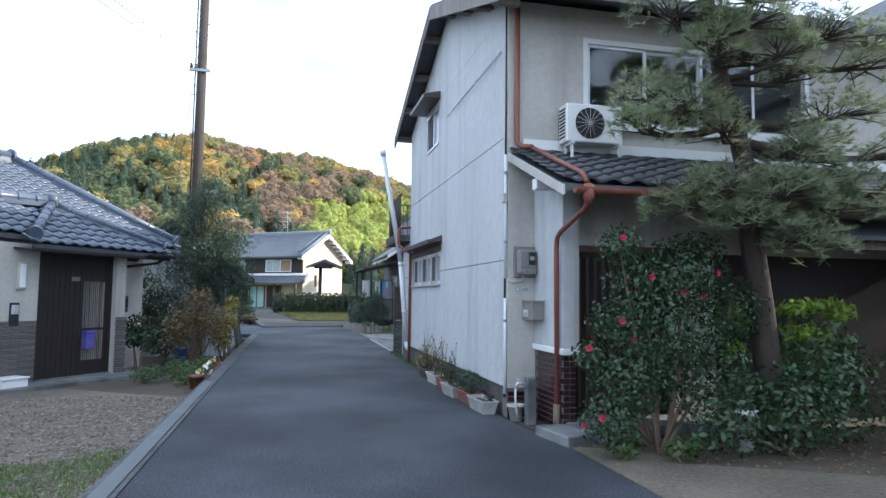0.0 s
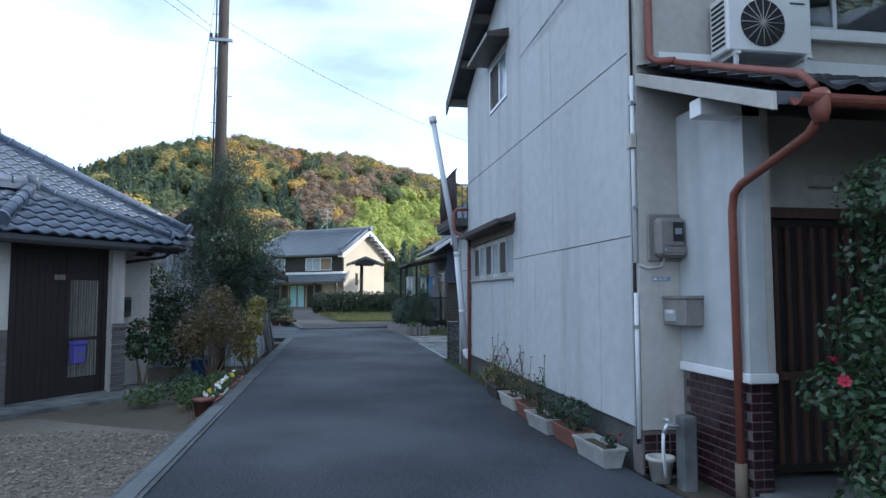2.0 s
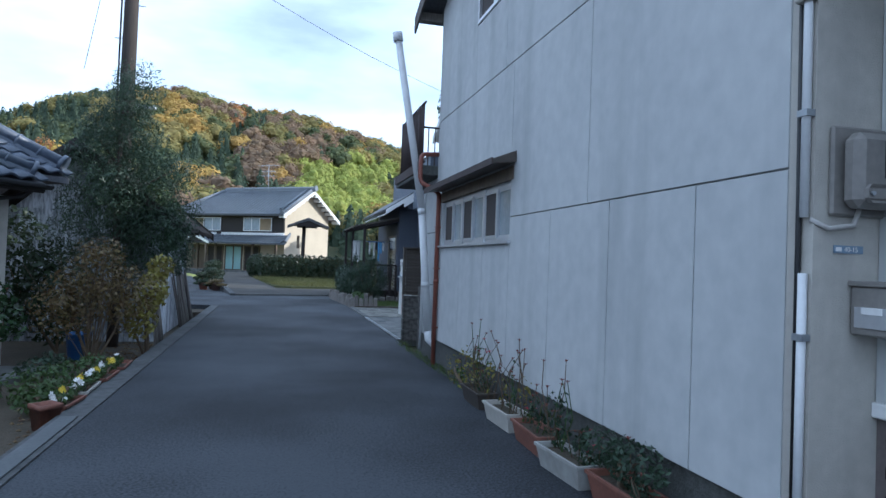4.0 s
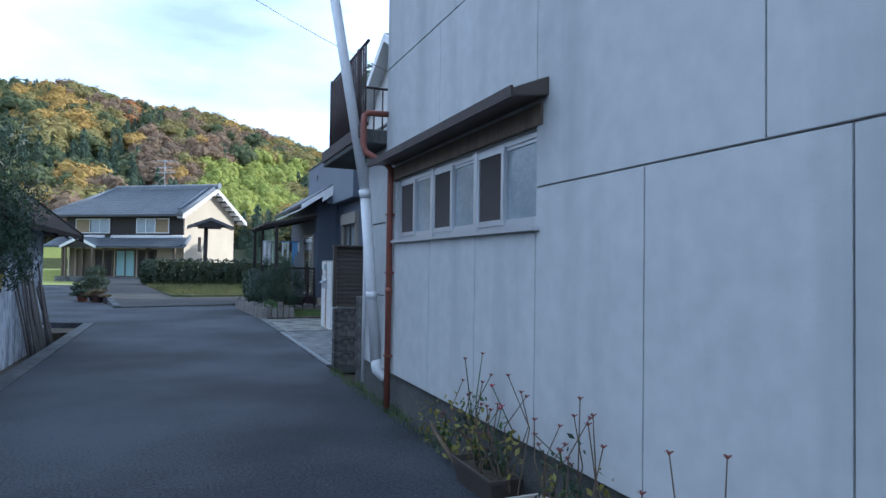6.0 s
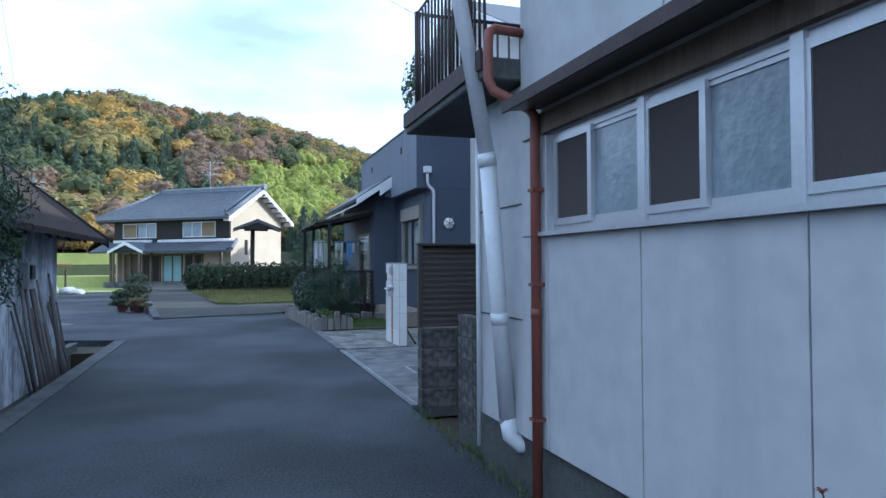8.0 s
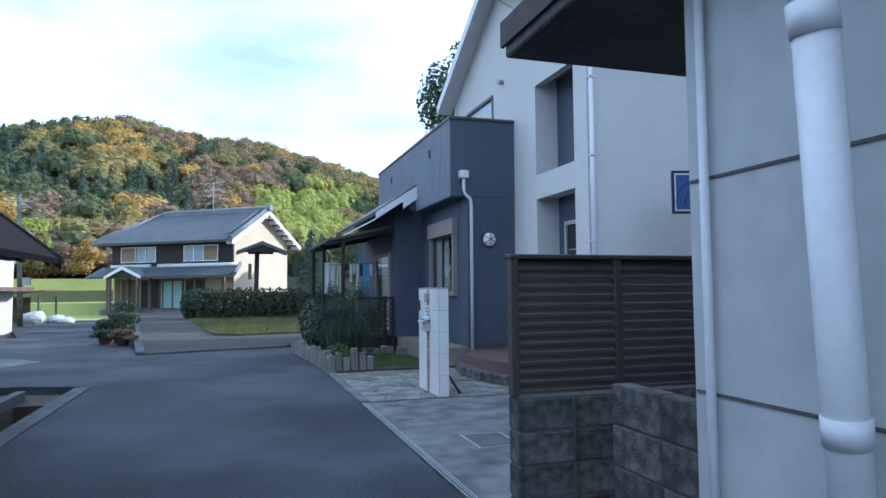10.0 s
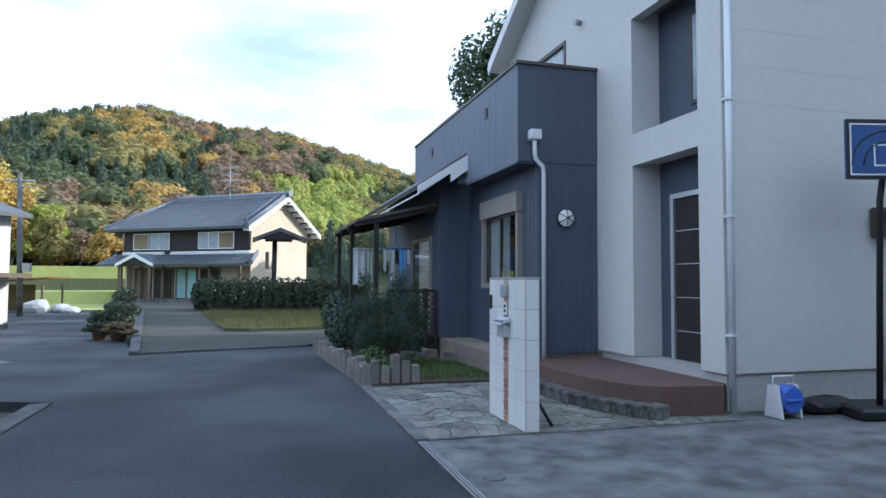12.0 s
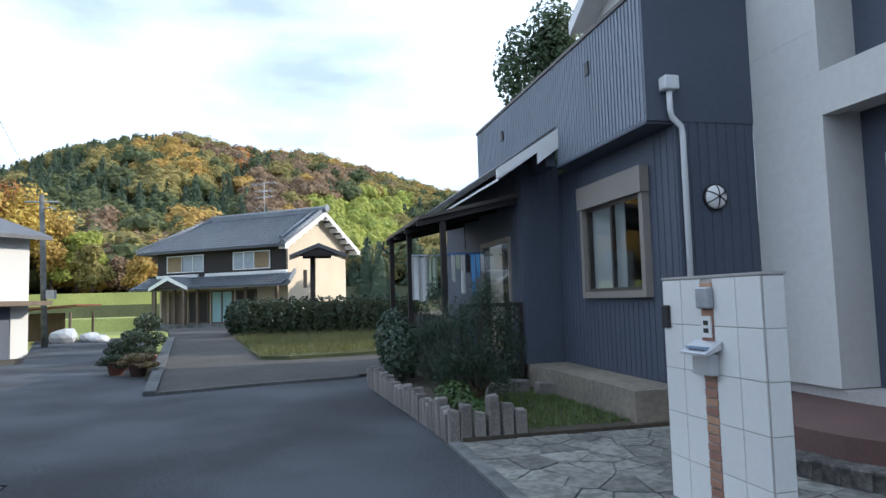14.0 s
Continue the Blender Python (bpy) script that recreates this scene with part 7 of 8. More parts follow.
ru = shrub("russet_shrub", (-4.75, 6.9, -0.13), [(-4.75, 7.0, 1.0, 0.55, 0.5, 0.5), (-5.1, 6.8, 0.7, 0.45, 0.45, 0.5), (-4.4, 7.2, 0.8, 0.4, 0.4, 0.5), (-4.7, 6.9, 1.45, 0.35, 0.35, 0.25)], 3600, 0.032, L_BROWN, "russet twiggy garden shrub", 41, shell=0.15)
stems(ru, (-4.75, 6.9, -0.1), [(-4.75 + rj.gauss(0, 0.4), 7.0 + rj.gauss(0, 0.35), rj.uniform(1.1, 1.75)) for _ in range(26)], 0.008, 0.003, M_TWIG, "twig", 4)
shrub("yellowing_shrub", (-4.2, 7.8, -0.1), [(-4.15, 7.8, 0.9, 0.25, 0.35, 0.3), (-4.1, 8.2, 1.25, 0.2, 0.3, 0.2), (-4.25, 7.5, 0.5, 0.25, 0.3, 0.3)], 900, 0.05, L_YEL, "leafy shrub turning yellow", 42)
nd = shrub("nandina_shrub", (-5.75, 6.1, -0.13), [(-5.75, 6.1, 0.85, 0.28, 0.28, 0.25), (-5.6, 6.2, 0.55, 0.25, 0.25, 0.25), (-5.9, 6.0, 0.6, 0.25, 0.25, 0.2)], 900, 0.045, L_CAM, "slender shrub with red berries", 43)
flowers(nd, [(-5.7, 6.1, 0.95, 0.15, 0.15, 0.12)], 14, 9, flower_mesh("berry", 0.035, 4, M_DRYRED))
for k, (x, y, rr, m) in enumerate(((-4.75, 4.7, 0.4, L_GREEN), (-5.2, 4.2, 0.28, L_GREEN), (-4.5, 5.6, 0.35, L_GREEN), (-5.0, 5.7, 0.3, L_JUN), (-4.5, 3.9, 0.2, L_GREEN))):
    shrub("low_plant", (x, y, -0.13), [(x, y, 0.04, rr, rr, 0.14), (x + 0.1, y + 0.1, 0.1, rr * 0.6, rr * 0.6, 0.13)], 420, 0.03, m, "low leafy green plant in the bed", 50 + k, "plant")
shrub("dark_bush", (-5.6, 8.2, -0.13), [(-5.6, 8.3, 0.8, 0.6, 0.5, 0.8), (-6.2, 8.0, 1.2, 0.6, 0.5, 0.9)], 3500, 0.05, L_HEDGE, "dark dense bush behind the bed", 56)
shrub("evergreen_shrub", (-4.6, 10.5, -0.13), [(-4.45, 10.5, 2.2, 0.4, 0.45, 0.4), (-4.6, 10.3, 2.65, 0.35, 0.4, 0.35), (-4.35, 10.7, 1.8, 0.28, 0.3, 0.25), (-4.7, 10.4, 1.9, 0.3, 0.35, 0.35)], 2600, 0.05, L_GREEN, "leafy evergreen shrub against the barn wall", 57, aspect=0.45, shell=0.25)
bk = thing("bucket", (-5.1, 7.6, -0.13), "blue plastic bucket among the plants", "bucket")
M_BLUE = mat("blue_plastic", (0.06, 0.16, 0.42), (0.04, 0.11, 0.3), rough=0.4, bump=0.02)
bm = bmesh.new()
lathe(bm, [(0.13, 0), (0.17, 0.36), (0.185, 0.36), (0.185, 0.39), (0.16, 0.39), (0.15, 0.3)], (-5.1, 7.6, -0.13), 16)
part("body", bm, M_BLUE, bk)
planter(-4.2, 3.75, 0.5, M_ORANGEPL, "terracotta trough planter with yellow flowers", -4, -0.12)
planter(-4.22, 4.45, 0.6, M_STUCCO_B, "faded beige trough planter with seedlings", 2, -0.12)
planter(-4.2, 5.2, 0.6, M_ORANGEPL, "terracotta trough planter with seedlings", 0, -0.12)
planter(-4.2, 6.0, 0.6, M_ORANGEPL, "terracotta trough planter with seedlings", 3, -0.12)
op = thing("plant_pot", (-4.25, 3.3, -0.12), "square orange plastic pot", "pot")
bm = bmesh.new()
lathe(bm, [(0.10, 0.0), (0.13, 0.2), (0.145, 0.2), (0.145, 0.24), (0.12, 0.24), (0.11, 0.2)], (-4.22, 3.3, -0.12), 4)
part("body", bm, M_ORANGEPL, op)
M_YFL = mat("yellow_petal", (0.7, 0.55, 0.05), (0.5, 0.38, 0.04), rough=0.6, bump=0)
YF = flower_mesh("flower", 0.03, 6, M_YFL)
WF = flower_mesh("flower", 0.035, 6, M_WHITE)
for k in range(9):
    y = 3.6 + 0.29 * k
    pl = shrub("seedling", (-4.2, y, 0.02), [(-4.2, y, 0.1, 0.07, 0.1, 0.07)], 90, 0.025, L_GREEN, "small bedding plant in a trough", 90 + k, "plant")
    flowers(pl, [(-4.2, y, 0.13, 0.07, 0.09, 0.05)], 4, k, YF if k % 2 else WF)
for k in range(7):
    st = thing("garden_stake", (-4.15, 8.2 + 0.13 * k, -0.12), "grey wooden stake leaning by the lane", "stake", "stakes by the lane")
    piped("stake_wood", [(-4.12, 8.2 + 0.13 * k, -0.12), (-4.3, 8.5 + 0.1 * k, 0.95)], 0.014, M_GREYWOOD, st, n=6)

# loose gravel and leaf litter
rg = np.random.RandomState(2)


def scatter(name, x0, x1, y0, y1, z, n, smin, smax, material, label, category, keep=None):
    V, F = [], []
    octa = np.array([(1, 0, 0), (-1, 0, 0), (0, 1, 0), (0, -1, 0), (0, 0, 1), (0, 0, -1)], float)
    fac = [(0, 2, 4), (2, 1, 4), (1, 3, 4), (3, 0, 4), (2, 0, 5), (1, 2, 5), (3, 1, 5), (0, 3, 5)]
    for _ in range(n):
        x, y = rg.uniform(x0, x1), rg.uniform(y0, y1)
        if keep and not keep(x, y):
            continue
        s = rg.uniform(smin, smax)
        p = octa * s * rg.uniform(0.6, 1.2, (6, 3)) * (1, 1, 0.6)
        b = len(V)
        V += (p + (x, y, z + s * 0.25)).tolist()
        F += [tuple(b + i for i in f) for f in fac]
    tagged(from_arrays(name, V, F, material), label, category, kind="stuff")


M_PEBBLE = mat("pebbles", (0.21, 0.175, 0.135), (0.10, 0.085, 0.07), rough=0.9, s1=4, s2=40, bump=0.2, island=0.45)
scatter("gravel_stones", -9.0, -4.15, -5.5, 2.6, -0.05, 14000, 0.012, 0.028, M_PEBBLE, "loose pale brown gravel", "gravel", lambda x, y: y < 2.2 - 0.3 * abs(x + 5.5))
M_LITTER = mat("leaf_litter", (0.16, 0.11, 0.06), (0.09, 0.065, 0.04), rough=0.95, island=0.4, bump=0)
scatter("fallen_leaves", 0.2, 4.5, -5.5, -1.9, -0.01, 1500, 0.012, 0.03, M_LITTER, "fallen leaves on dark soil", "leaf litter")
scatter("bed_litter", -6.0, -4.15, 2.6, 9.5, -0.13, 1500, 0.012, 0.03, M_LITTER, "fallen leaves on the garden bed", "leaf litter", lambda x, y: x > -5.6 + 0.3 * abs(y - 7))


def grass(name, x0, x1, y0, y1, z, n, h, material, label, keep=None):
    V, F = [], []
    for _ in range(n):
        x, y = rg.uniform(x0, x1), rg.uniform(y0, y1)
        if keep and not keep(x, y):
            continue
        a, l = rg.uniform(0, 6.28), h * rg.uniform(0.5, 1.2)
        dx, dy = 0.006 * math.cos(a), 0.006 * math.sin(a)
        b = len(V)
        V += [(x - dx, y - dy, z), (x + dx, y + dy, z), (x + rg.normal(0, 0.35) * l, y + rg.normal(0, 0.35) * l, z + l)]
        F.append((b, b + 1, b + 2))
    tagged(from_arrays(name, V, F, material), label, "grass", kind="stuff")


L_GRASS = near_leaf("grass_blade", (0.13, 0.19, 0.05), (0.08, 0.12, 0.035))
grass("yard_grass", -6.0, -4.2, -5.0, -1.6, -0.055, 9000, 0.06, L_GRASS, "patch of green grass at the gravel edge", lambda x, y: y < -2.2 + 0.7 * (x + 5.2) - 0.15 * math.sin(x * 5))
grass("verge_grass", -0.12, 0.06, 3.0, 8.8, 0.0, 500, 0.07, L_GRASS, "thin weeds along the wall foot")
grass("lawn_patch", 0.9, 2.7, 17.7, 20.5, 0.05, 7000, 0.06, L_GRASS, "small lawn before the house")

# ---- slate-blue house: forecourt things ----
gp = thing("gate_pillar", (1.2, 14.76, 0), "white tiled gate pillar with brick strip and letter slot", "gate pillar")
solid("core", 1.137, 1.285, 14.237, 15.283, -0.05, 1.562, M_GROUT, gp)
solid("cap", 1.128, 1.298, 14.225, 15.295, 1.562, 1.578, M_GROUT, gp)
op0 = ORIG[gp.name]


def tile_box(name, x0, x1, y0, y1, z0, z1, material, bev):
    bm = bmesh.new()
    bx(bm, x0, x1, y0, y1, z0, z1)
    return mesh_of(bm, name, material, bev)


wt = tile_box("tile", -0.008, 0.0, -0.112, 0.112, 0.0, 0.304, M_WTILE, 0.002)
spots = []
for j in range(5):
    for yc in (14.355, 14.585, 14.94, 15.17):
        spots.append(pose(1.137 - op0.x, yc - op0.y, 0.008 + 0.31 * j))
pieces("tile", wt, spots, gp)
wt2 = tile_box("tile", -0.07, 0.07, -0.008, 0.0, 0.0, 0.304, M_WTILE, 0.002)
pieces("tile", wt2, [pose(1.211 - op0.x, 14.237 - op0.y, 0.008 + 0.31 * j) for j in range(5)], gp)
ob4 = tile_box("brick", -0.012, 0.0, -0.061, 0.061, 0.0, 0.048, M_ORBRICK, 0.003)
pieces("brick", ob4, [pose(1.137 - op0.x - 0.004 * (j % 2), 14.762 - op0.y, 0.03 + 0.058 * j) for j in range(26)], gp)
solid("letter_slot", 1.06, 1.128, 14.66, 14.86, 0.93, 1.07, M_ALU, gp, "stainless letter slot", 0.006)
bm = bmesh.new()
prism(bm, [(1.125, 14.62, 1.10), (1.0, 14.62, 1.06), (1.0, 14.62, 1.075), (1.125, 14.62, 1.15)], (0, 0.28, 0))
part("letter_flap", bm, M_ALU, gp)
solid("folded_paper", 1.02, 1.10, 14.66, 14.86, 1.10, 1.115, M_BLUEPLATE, gp, "folded newspaper")
solid("intercom", 1.105, 1.128, 15.19, 15.28, 1.22, 1.38, M_BLACK, gp, bev=0.006)
solid("name_plate", 1.112, 1.122, 14.71, 14.81, 1.17, 1.31, M_WTILE, gp)
for z in (1.2, 1.25):
    solid("character_bar", 1.109, 1.113, 14.735, 14.785, z, z + 0.03, M_BLACK, gp)
solid("gate_light", 1.08, 1.128, 14.68, 14.82, 1.36, 1.5, M_STEEL, gp, bev=0.01)
pr = thing("prop_bar", (1.45, 14.35, 0), "black metal prop bar behind the pillar", "bar")
piped("bar", [(1.3, 14.33, 0.32), (1.52, 14.42, 0.0)], 0.018, M_BLACK, pr, n=8)
mh = thing("manhole_cover", (0.85, 11.6, 0.008), "square steel inspection cover in the driveway", "manhole cover")
solid("frame", 0.62, 1.08, 11.25, 11.85, 0.0, 0.011, M_STEEL, mh)
solid("lid", 0.65, 1.05, 11.28, 11.82, 0.0, 0.015, M_CONC_D, mh)
for k, (x, y) in enumerate(((0.35, 13.9), (0.3, 12.9), (1.55, 14.25))):
    c = thing("drain_cap", (x, y, 0.006), "small round drain cap", "drain cap")
    bm = bmesh.new()
    lathe(bm, [(0.09, -0.02), (0.09, 0.008), (0.075, 0.012), (0.02, 0.012)], (x, y, 0.006), 16)
    part("lid", bm, M_COVER, c)

# granite posts round the bed
rq = random.Random(17)
posts = [(0.08 - 0.3 * k / 33, 17.62 + 0.145 * k) for k in range(34)] + [(0.2 + 0.15 * k, 17.6) for k in range(5)]
for k, (x, y) in enumerate(posts):
    h = rq.uniform(0.26, 0.38) + (0.08 if k == 36 else 0)
    t = thing("granite_post", (x, y, 0), "rough upright granite edging post", "stone post", "granite edging posts")
    bm = bmesh.new()
    bx(bm, x - 0.06, x + 0.06, y - 0.062, y + 0.062, -0.15, h)
    for v in bm.verts:
        v.co += Vector((rq.uniform(-0.012, 0.012), rq.uniform(-0.012, 0.012), rq.uniform(-0.02, 0.02)))
    part("stone", bm, M_GRANITE, t, bev=0.012)
for k, (x, y) in enumerate(((1.35, 20.3), (1.75, 20.35), (2.05, 20.0), (2.3, 19.6), (2.35, 19.15), (2.45, 18.7), (2.45, 18.3), (2.5, 17.85))):
    t = thing("edging_stone", (x, y, 0.05), "rough grey bed edging stone", "stone", "edging stones")
    bm = bmesh.new()
    bx(bm, x - 0.16, x + 0.16, y - 0.15, y + 0.15, -0.05, 0.24)
    for v in bm.verts:
        v.co += Vector((rq.uniform(-0.04, 0.04), rq.uniform(-0.04, 0.04), rq.uniform(-0.05, 0.03)))
    part("stone", bm, M_GRANITE, t, bev=0.02)

# pergola, lattice, laundry
pg = thing("pergola", (1.4, 22.7, 0), "dark wooden terrace pergola roof", "pergola")
bm = bmesh.new()
prism(bm, [(2.1, 21.0, 3.16), (0.42, 21.0, 2.78), (0.42, 21.0, 2.72), (2.1, 21.0, 3.10)], (0, 3.6, 0))
part("roof", bm, M_BROWNMETAL, pg)
for x, y in ((0.83, 21.12), (0.5, 24.45), (0.6, 22.9)):
    solid("post", x - 0.045, x + 0.045, y - 0.045, y + 0.045, 0.05, 2.8, M_DARKWOOD, pg)
for y in (21.05, 22.2, 23.4, 24.5):
    bm = bmesh.new()
    prism(bm, [(2.1, y, 3.10), (0.4, y, 2.72), (0.4, y, 2.62), (2.1, y, 3.0)], (0, 0.06, 0))
    part("rafter", bm, M_DARKWOOD, pg)
piped("downpipe", [(0.36, 24.55, 2.7), (0.33, 24.55, 2.55), (0.5, 24.52, 2.4), (0.5, 24.52, 0.1)], 0.025, M_BLACK, pg)
solid("deck", 0.9, 2.08, 21.0, 24.6, 0.05, 0.42, M_DARKWOOD, pg)
lat = thing("lattice_panel", (1.55, 20.95, 0.2), "dark wooden lattice panel before the terrace", "lattice")
part("frame", bmesh_frame_y(20.92, 20.98, 1.02, 2.06, 0.2, 1.38, 0.06), M_DARKWOOD, lat)
solid("post", 1.78, 1.86, 20.9, 21.0, 0.05, 1.40, M_DARKWOOD, lat)
bm = bmesh.new()
for k in range(-9, 14):
    for s in (-1, 1):
        c = 1.54 + k * 0.12
        pts = []
        for z in (0.26, 1.32):
            pts.append((c + s * (z - 0.79), z))
        (xa, za), (xb, zb) = pts
        lo, hi = 1.08, 2.0
        if max(xa, xb) < lo or min(xa, xb) > hi:
            continue
        def clip(xx, zz, xo, zo):
            t = min(max(xx, lo), hi)
            return t, zz + (zo - zz) * ((t - xx) / (xo - xx))
        (xa, za), (xb, zb) = clip(xa, za, xb, zb), clip(xb, zb, xa, za)
        prism(bm, [(xa - 0.012, 20.935 + 0.012 * s, za), (xb - 0.012, 20.935 + 0.012 * s, zb), (xb + 0.012, 20.935 + 0.012 * s, zb), (xa + 0.012, 20.935 + 0.012 * s, za)], (0, 0.01, 0))
part("lattice_strip", bm, M_DARKWOOD, lat)
for k in range(8):
    solid("lattice_slat", 0.9, 0.93, 21.1 + 0.42 * k, 21.4 + 0.42 * k, 0.42, 1.2, M_DARKWOOD, lat)
M_LBLUE = mat("light_blue_cloth", (0.20, 0.45, 0.72), (0.14, 0.34, 0.6), rough=0.9, s1=5, bump=0.1)
M_CLOTH = mat("white_cloth", (0.70, 0.70, 0.68), (0.55, 0.55, 0.54), rough=0.95, s1=4, bump=0.1)
M_GCLOTH = mat("pale_green_cloth", (0.55, 0.62, 0.48), (0.42, 0.5, 0.38), rough=0.95, s1=4, bump=0.1)


def cloth(name, x0, x1, y, z0, z1, material, parent, seed):
    bm = bmesh.new()
    n = 8
    front, back = [], []
    for i in range(n + 1):
        for j in range(4):
            x = x0 + (x1 - x0) * i / n
            z = z0 + (z1 - z0) * j / 3
            w = 0.03 * math.sin(i * 1.7 + seed) * (1 - 0.25 * j)
            front.append(bm.verts.new((x, y + w, z + 0.02 * math.sin(i + seed))))
            back.append(bm.verts.new((x, y + w + 0.008, z + 0.02 * math.sin(i + seed))))
    for i in range(n):
        for j in range(3):
            a = i * 4 + j
            bm.faces.new((front[a], front[a + 4], front[a + 5], front[a + 1]))
            bm.faces.new((back[a], back[a + 1], back[a + 5], back[a + 4]))
    return part(name, bm, material, parent)


rail = thing("drying_rail", (1.3, 22.4, 2.3), "metal drying pole under the pergola", "pole")
piped("pole", [(0.55, 22.4, 2.25), (2.05, 22.4, 2.25)], 0.016, M_STEEL, rail, n=8)
for k, (x0, x1, y, z0, z1, m, lab) in enumerate(((0.55, 0.85, 22.42, 1.45, 2.23, M_CLOTH, "white towel hung to dry"), (0.86, 1.02, 22.44, 1.5, 2.22, M_GCLOTH, "pale green towel hung to dry"))):
    t = thing("towel", (x0, y, z1), lab, "laundry", "laundry under the pergola")
    cloth("cloth", x0, x1, y, z0, z1, m, t, k)
ph = thing("peg_hanger", (1.35, 21.7, 2.3), "blue peg hanger with small laundry", "laundry")
piped("hook", [(1.35, 21.7, 2.75), (1.35, 21.7, 2.3)], 0.008, M_BLACK, ph, n=6)
for y in (21.55, 21.85):
    piped("frame_bar", [(1.05, y, 2.22), (1.65, y, 2.22)], 0.012, M_BLUE, ph, n=6)
for x in (1.05, 1.25, 1.45, 1.65):
    piped("frame_bar", [(x, 21.55, 2.22), (x, 21.85, 2.22)], 0.01, M_BLUE, ph, n=6)
for k in range(7):
    cloth("hung_item", 1.06 + 0.085 * k, 1.13 + 0.085 * k, 21.55, (1.75, 1.95, 1.55, 1.9, 1.5, 1.8, 1.9)[k], 2.2, (M_CLOTH, M_GCLOTH, M_CLOTH, M_BLACK, M_LBLUE, M_LBLUE, M_CLOTH)[k], ph, k)
BB = [(0.75, 19.2, 0.75, 0.45, 0.4, 0.4), (0.45, 19.5, 0.6, 0.4, 0.4, 0.4), (1.05, 19.1, 0.5, 0.3, 0.3, 0.35), (0.65, 19.3, 1.2, 0.4, 0.35, 0.3), (0.3, 19.7, 1.05, 0.3, 0.35, 0.25), (1.15, 19.2, 1.15, 0.25, 0.25, 0.35), (0.9, 19.2, 1.5, 0.2, 0.2, 0.25), (0.35, 19.6, 1.55, 0.14, 0.14, 0.2), (1.25, 19.2, 0.85, 0.22, 0.22, 0.25)]
shrub("garden_pine", (0.85, 19.4, 0.05), BB, 11000, 0.06, L_JUN, "shaggy dark green garden shrub with wispy shoots", 101, aspect=0.07, shell=0.1, droop=-0.4)
shrub("garden_shrub", (0.3, 22.3, 0.05), [(0.3, 22.4, 0.6, 0.3, 0.8, 0.5), (0.4, 23.5, 0.7, 0.4, 0.7, 0.6)], 3500, 0.045, L_JUN, "dark green shrub behind the stone posts", 102)
shrub("bed_plant", (0.5, 18.3, 0.05), [(0.45, 18.3, 0.2, 0.25, 0.3, 0.15), (0.4, 18.9, 0.25, 0.25, 0.3, 0.2)], 900, 0.04, L_GREEN, "low green bedding plant", 103, "plant")

# fittings on the slate-blue house
wl4 = thing("wall_lamp", (3.23, 17.52, 2.55), "round white wall lamp with black cross guard", "lamp")
bm = bmesh.new()
bmesh.ops.create_uvsphere(bm, u_segments=20, v_segments=10, radius=0.14)
for v in bm.verts:
    v.co = Vector((3.23 + v.co.x, 17.52 + v.co.y * 0.55, 2.55 + v.co.z))
part("globe", bm, M_WHITE, wl4)
bm = bmesh.new()
tube(bm, [(3.23, 17.505, 2.55), (3.23, 17.545, 2.55)], 0.155, 22)
part("base_ring", bm, M_BLACK, wl4)
for a in (30, 90, 150):
    c, s = math.cos(radians(a)), math.sin(radians(a))
    piped("guard_bar", [(3.23 - 0.15 * c, 17.505, 2.55 - 0.15 * s), (3.23 - 0.09 * c, 17.452, 2.55 - 0.09 * s), (3.23, 17.432, 2.55), (3.23 + 0.09 * c, 17.452, 2.55 + 0.09 * s), (3.23 + 0.15 * c, 17.505, 2.55 + 0.15 * s)], 0.007, M_BLACK, wl4, n=5)
gm = thing("wall_meter", (6.17, 14.55, 2.1), "brown utility meter box on the cream wall", "meter")
solid("case", 6.02, 6.3, 14.44, 14.578, 2.12, 2.5, M_BROWNMETAL, gm, bev=0.02)
solid("window", 6.07, 6.25, 14.43, 14.442, 2.3, 2.45, M_BLACK, gm, bev=0.004)
piped("conduit", [(6.16, 14.54, 2.12), (6.16, 14.54, 0.3)], 0.014, M_CREAM, gm, n=6)
# small camera fixed to the gable wall
sl8 = thing("gable_light", (3.78, 18.09, 6.0), "small round spotlight on the gable", "lamp")
piped("body", [(3.81, 18.09, 6.01), (3.68, 18.06, 6.0)], 0.05, M_STEEL, sl8, n=12)
ds = thing("downpipe", (2.66, 17.48, 0), "white downpipe with square hopper", "pipe")
solid("hopper", 2.58, 2.76, 17.38, 17.53, 3.76, 3.92, M_PVC, ds, bev=0.012)
piped("pipe", [(2.67, 17.46, 3.78), (2.67, 17.46, 3.55), (2.70, 17.48, 3.46), (2.82, 17.49, 3.36), (2.84, 17.5, 3.26), (2.84, 17.5, 0.1)], 0.034, M_PVC, ds, n=12)
d2 = thing("downpipe", (3.84, 14.52, 0), "white downpipe at the house corner", "pipe")
piped("pipe", [(3.86, 14.52, 6.1), (3.86, 14.52, 0.0)], 0.04, M_PVC, d2, n=12)
for z in (0.9, 2.3, 3.7, 5.0):
    solid("bracket", 3.81, 3.91, 14.47, 14.578, z, z + 0.03, M_PVC, d2)
M_BLUER = mat("blue_reel", (0.08, 0.17, 0.62), (0.06, 0.12, 0.45), rough=0.4, bump=0.03)
hr = thing("hose_reel", (4.35, 14.230, 0), "white and blue plastic hose reel", "hose reel")
for x in (4.16, 4.42):
    bm = bmesh.new()
    prism(bm, [(x, 14.100, 0.01), (x, 14.380, 0.01), (x, 14.320, 0.38), (x, 14.160, 0.38)], (0.03, 0, 0))
    part("side_frame", bm, M_PVC, hr, bev=0.006)
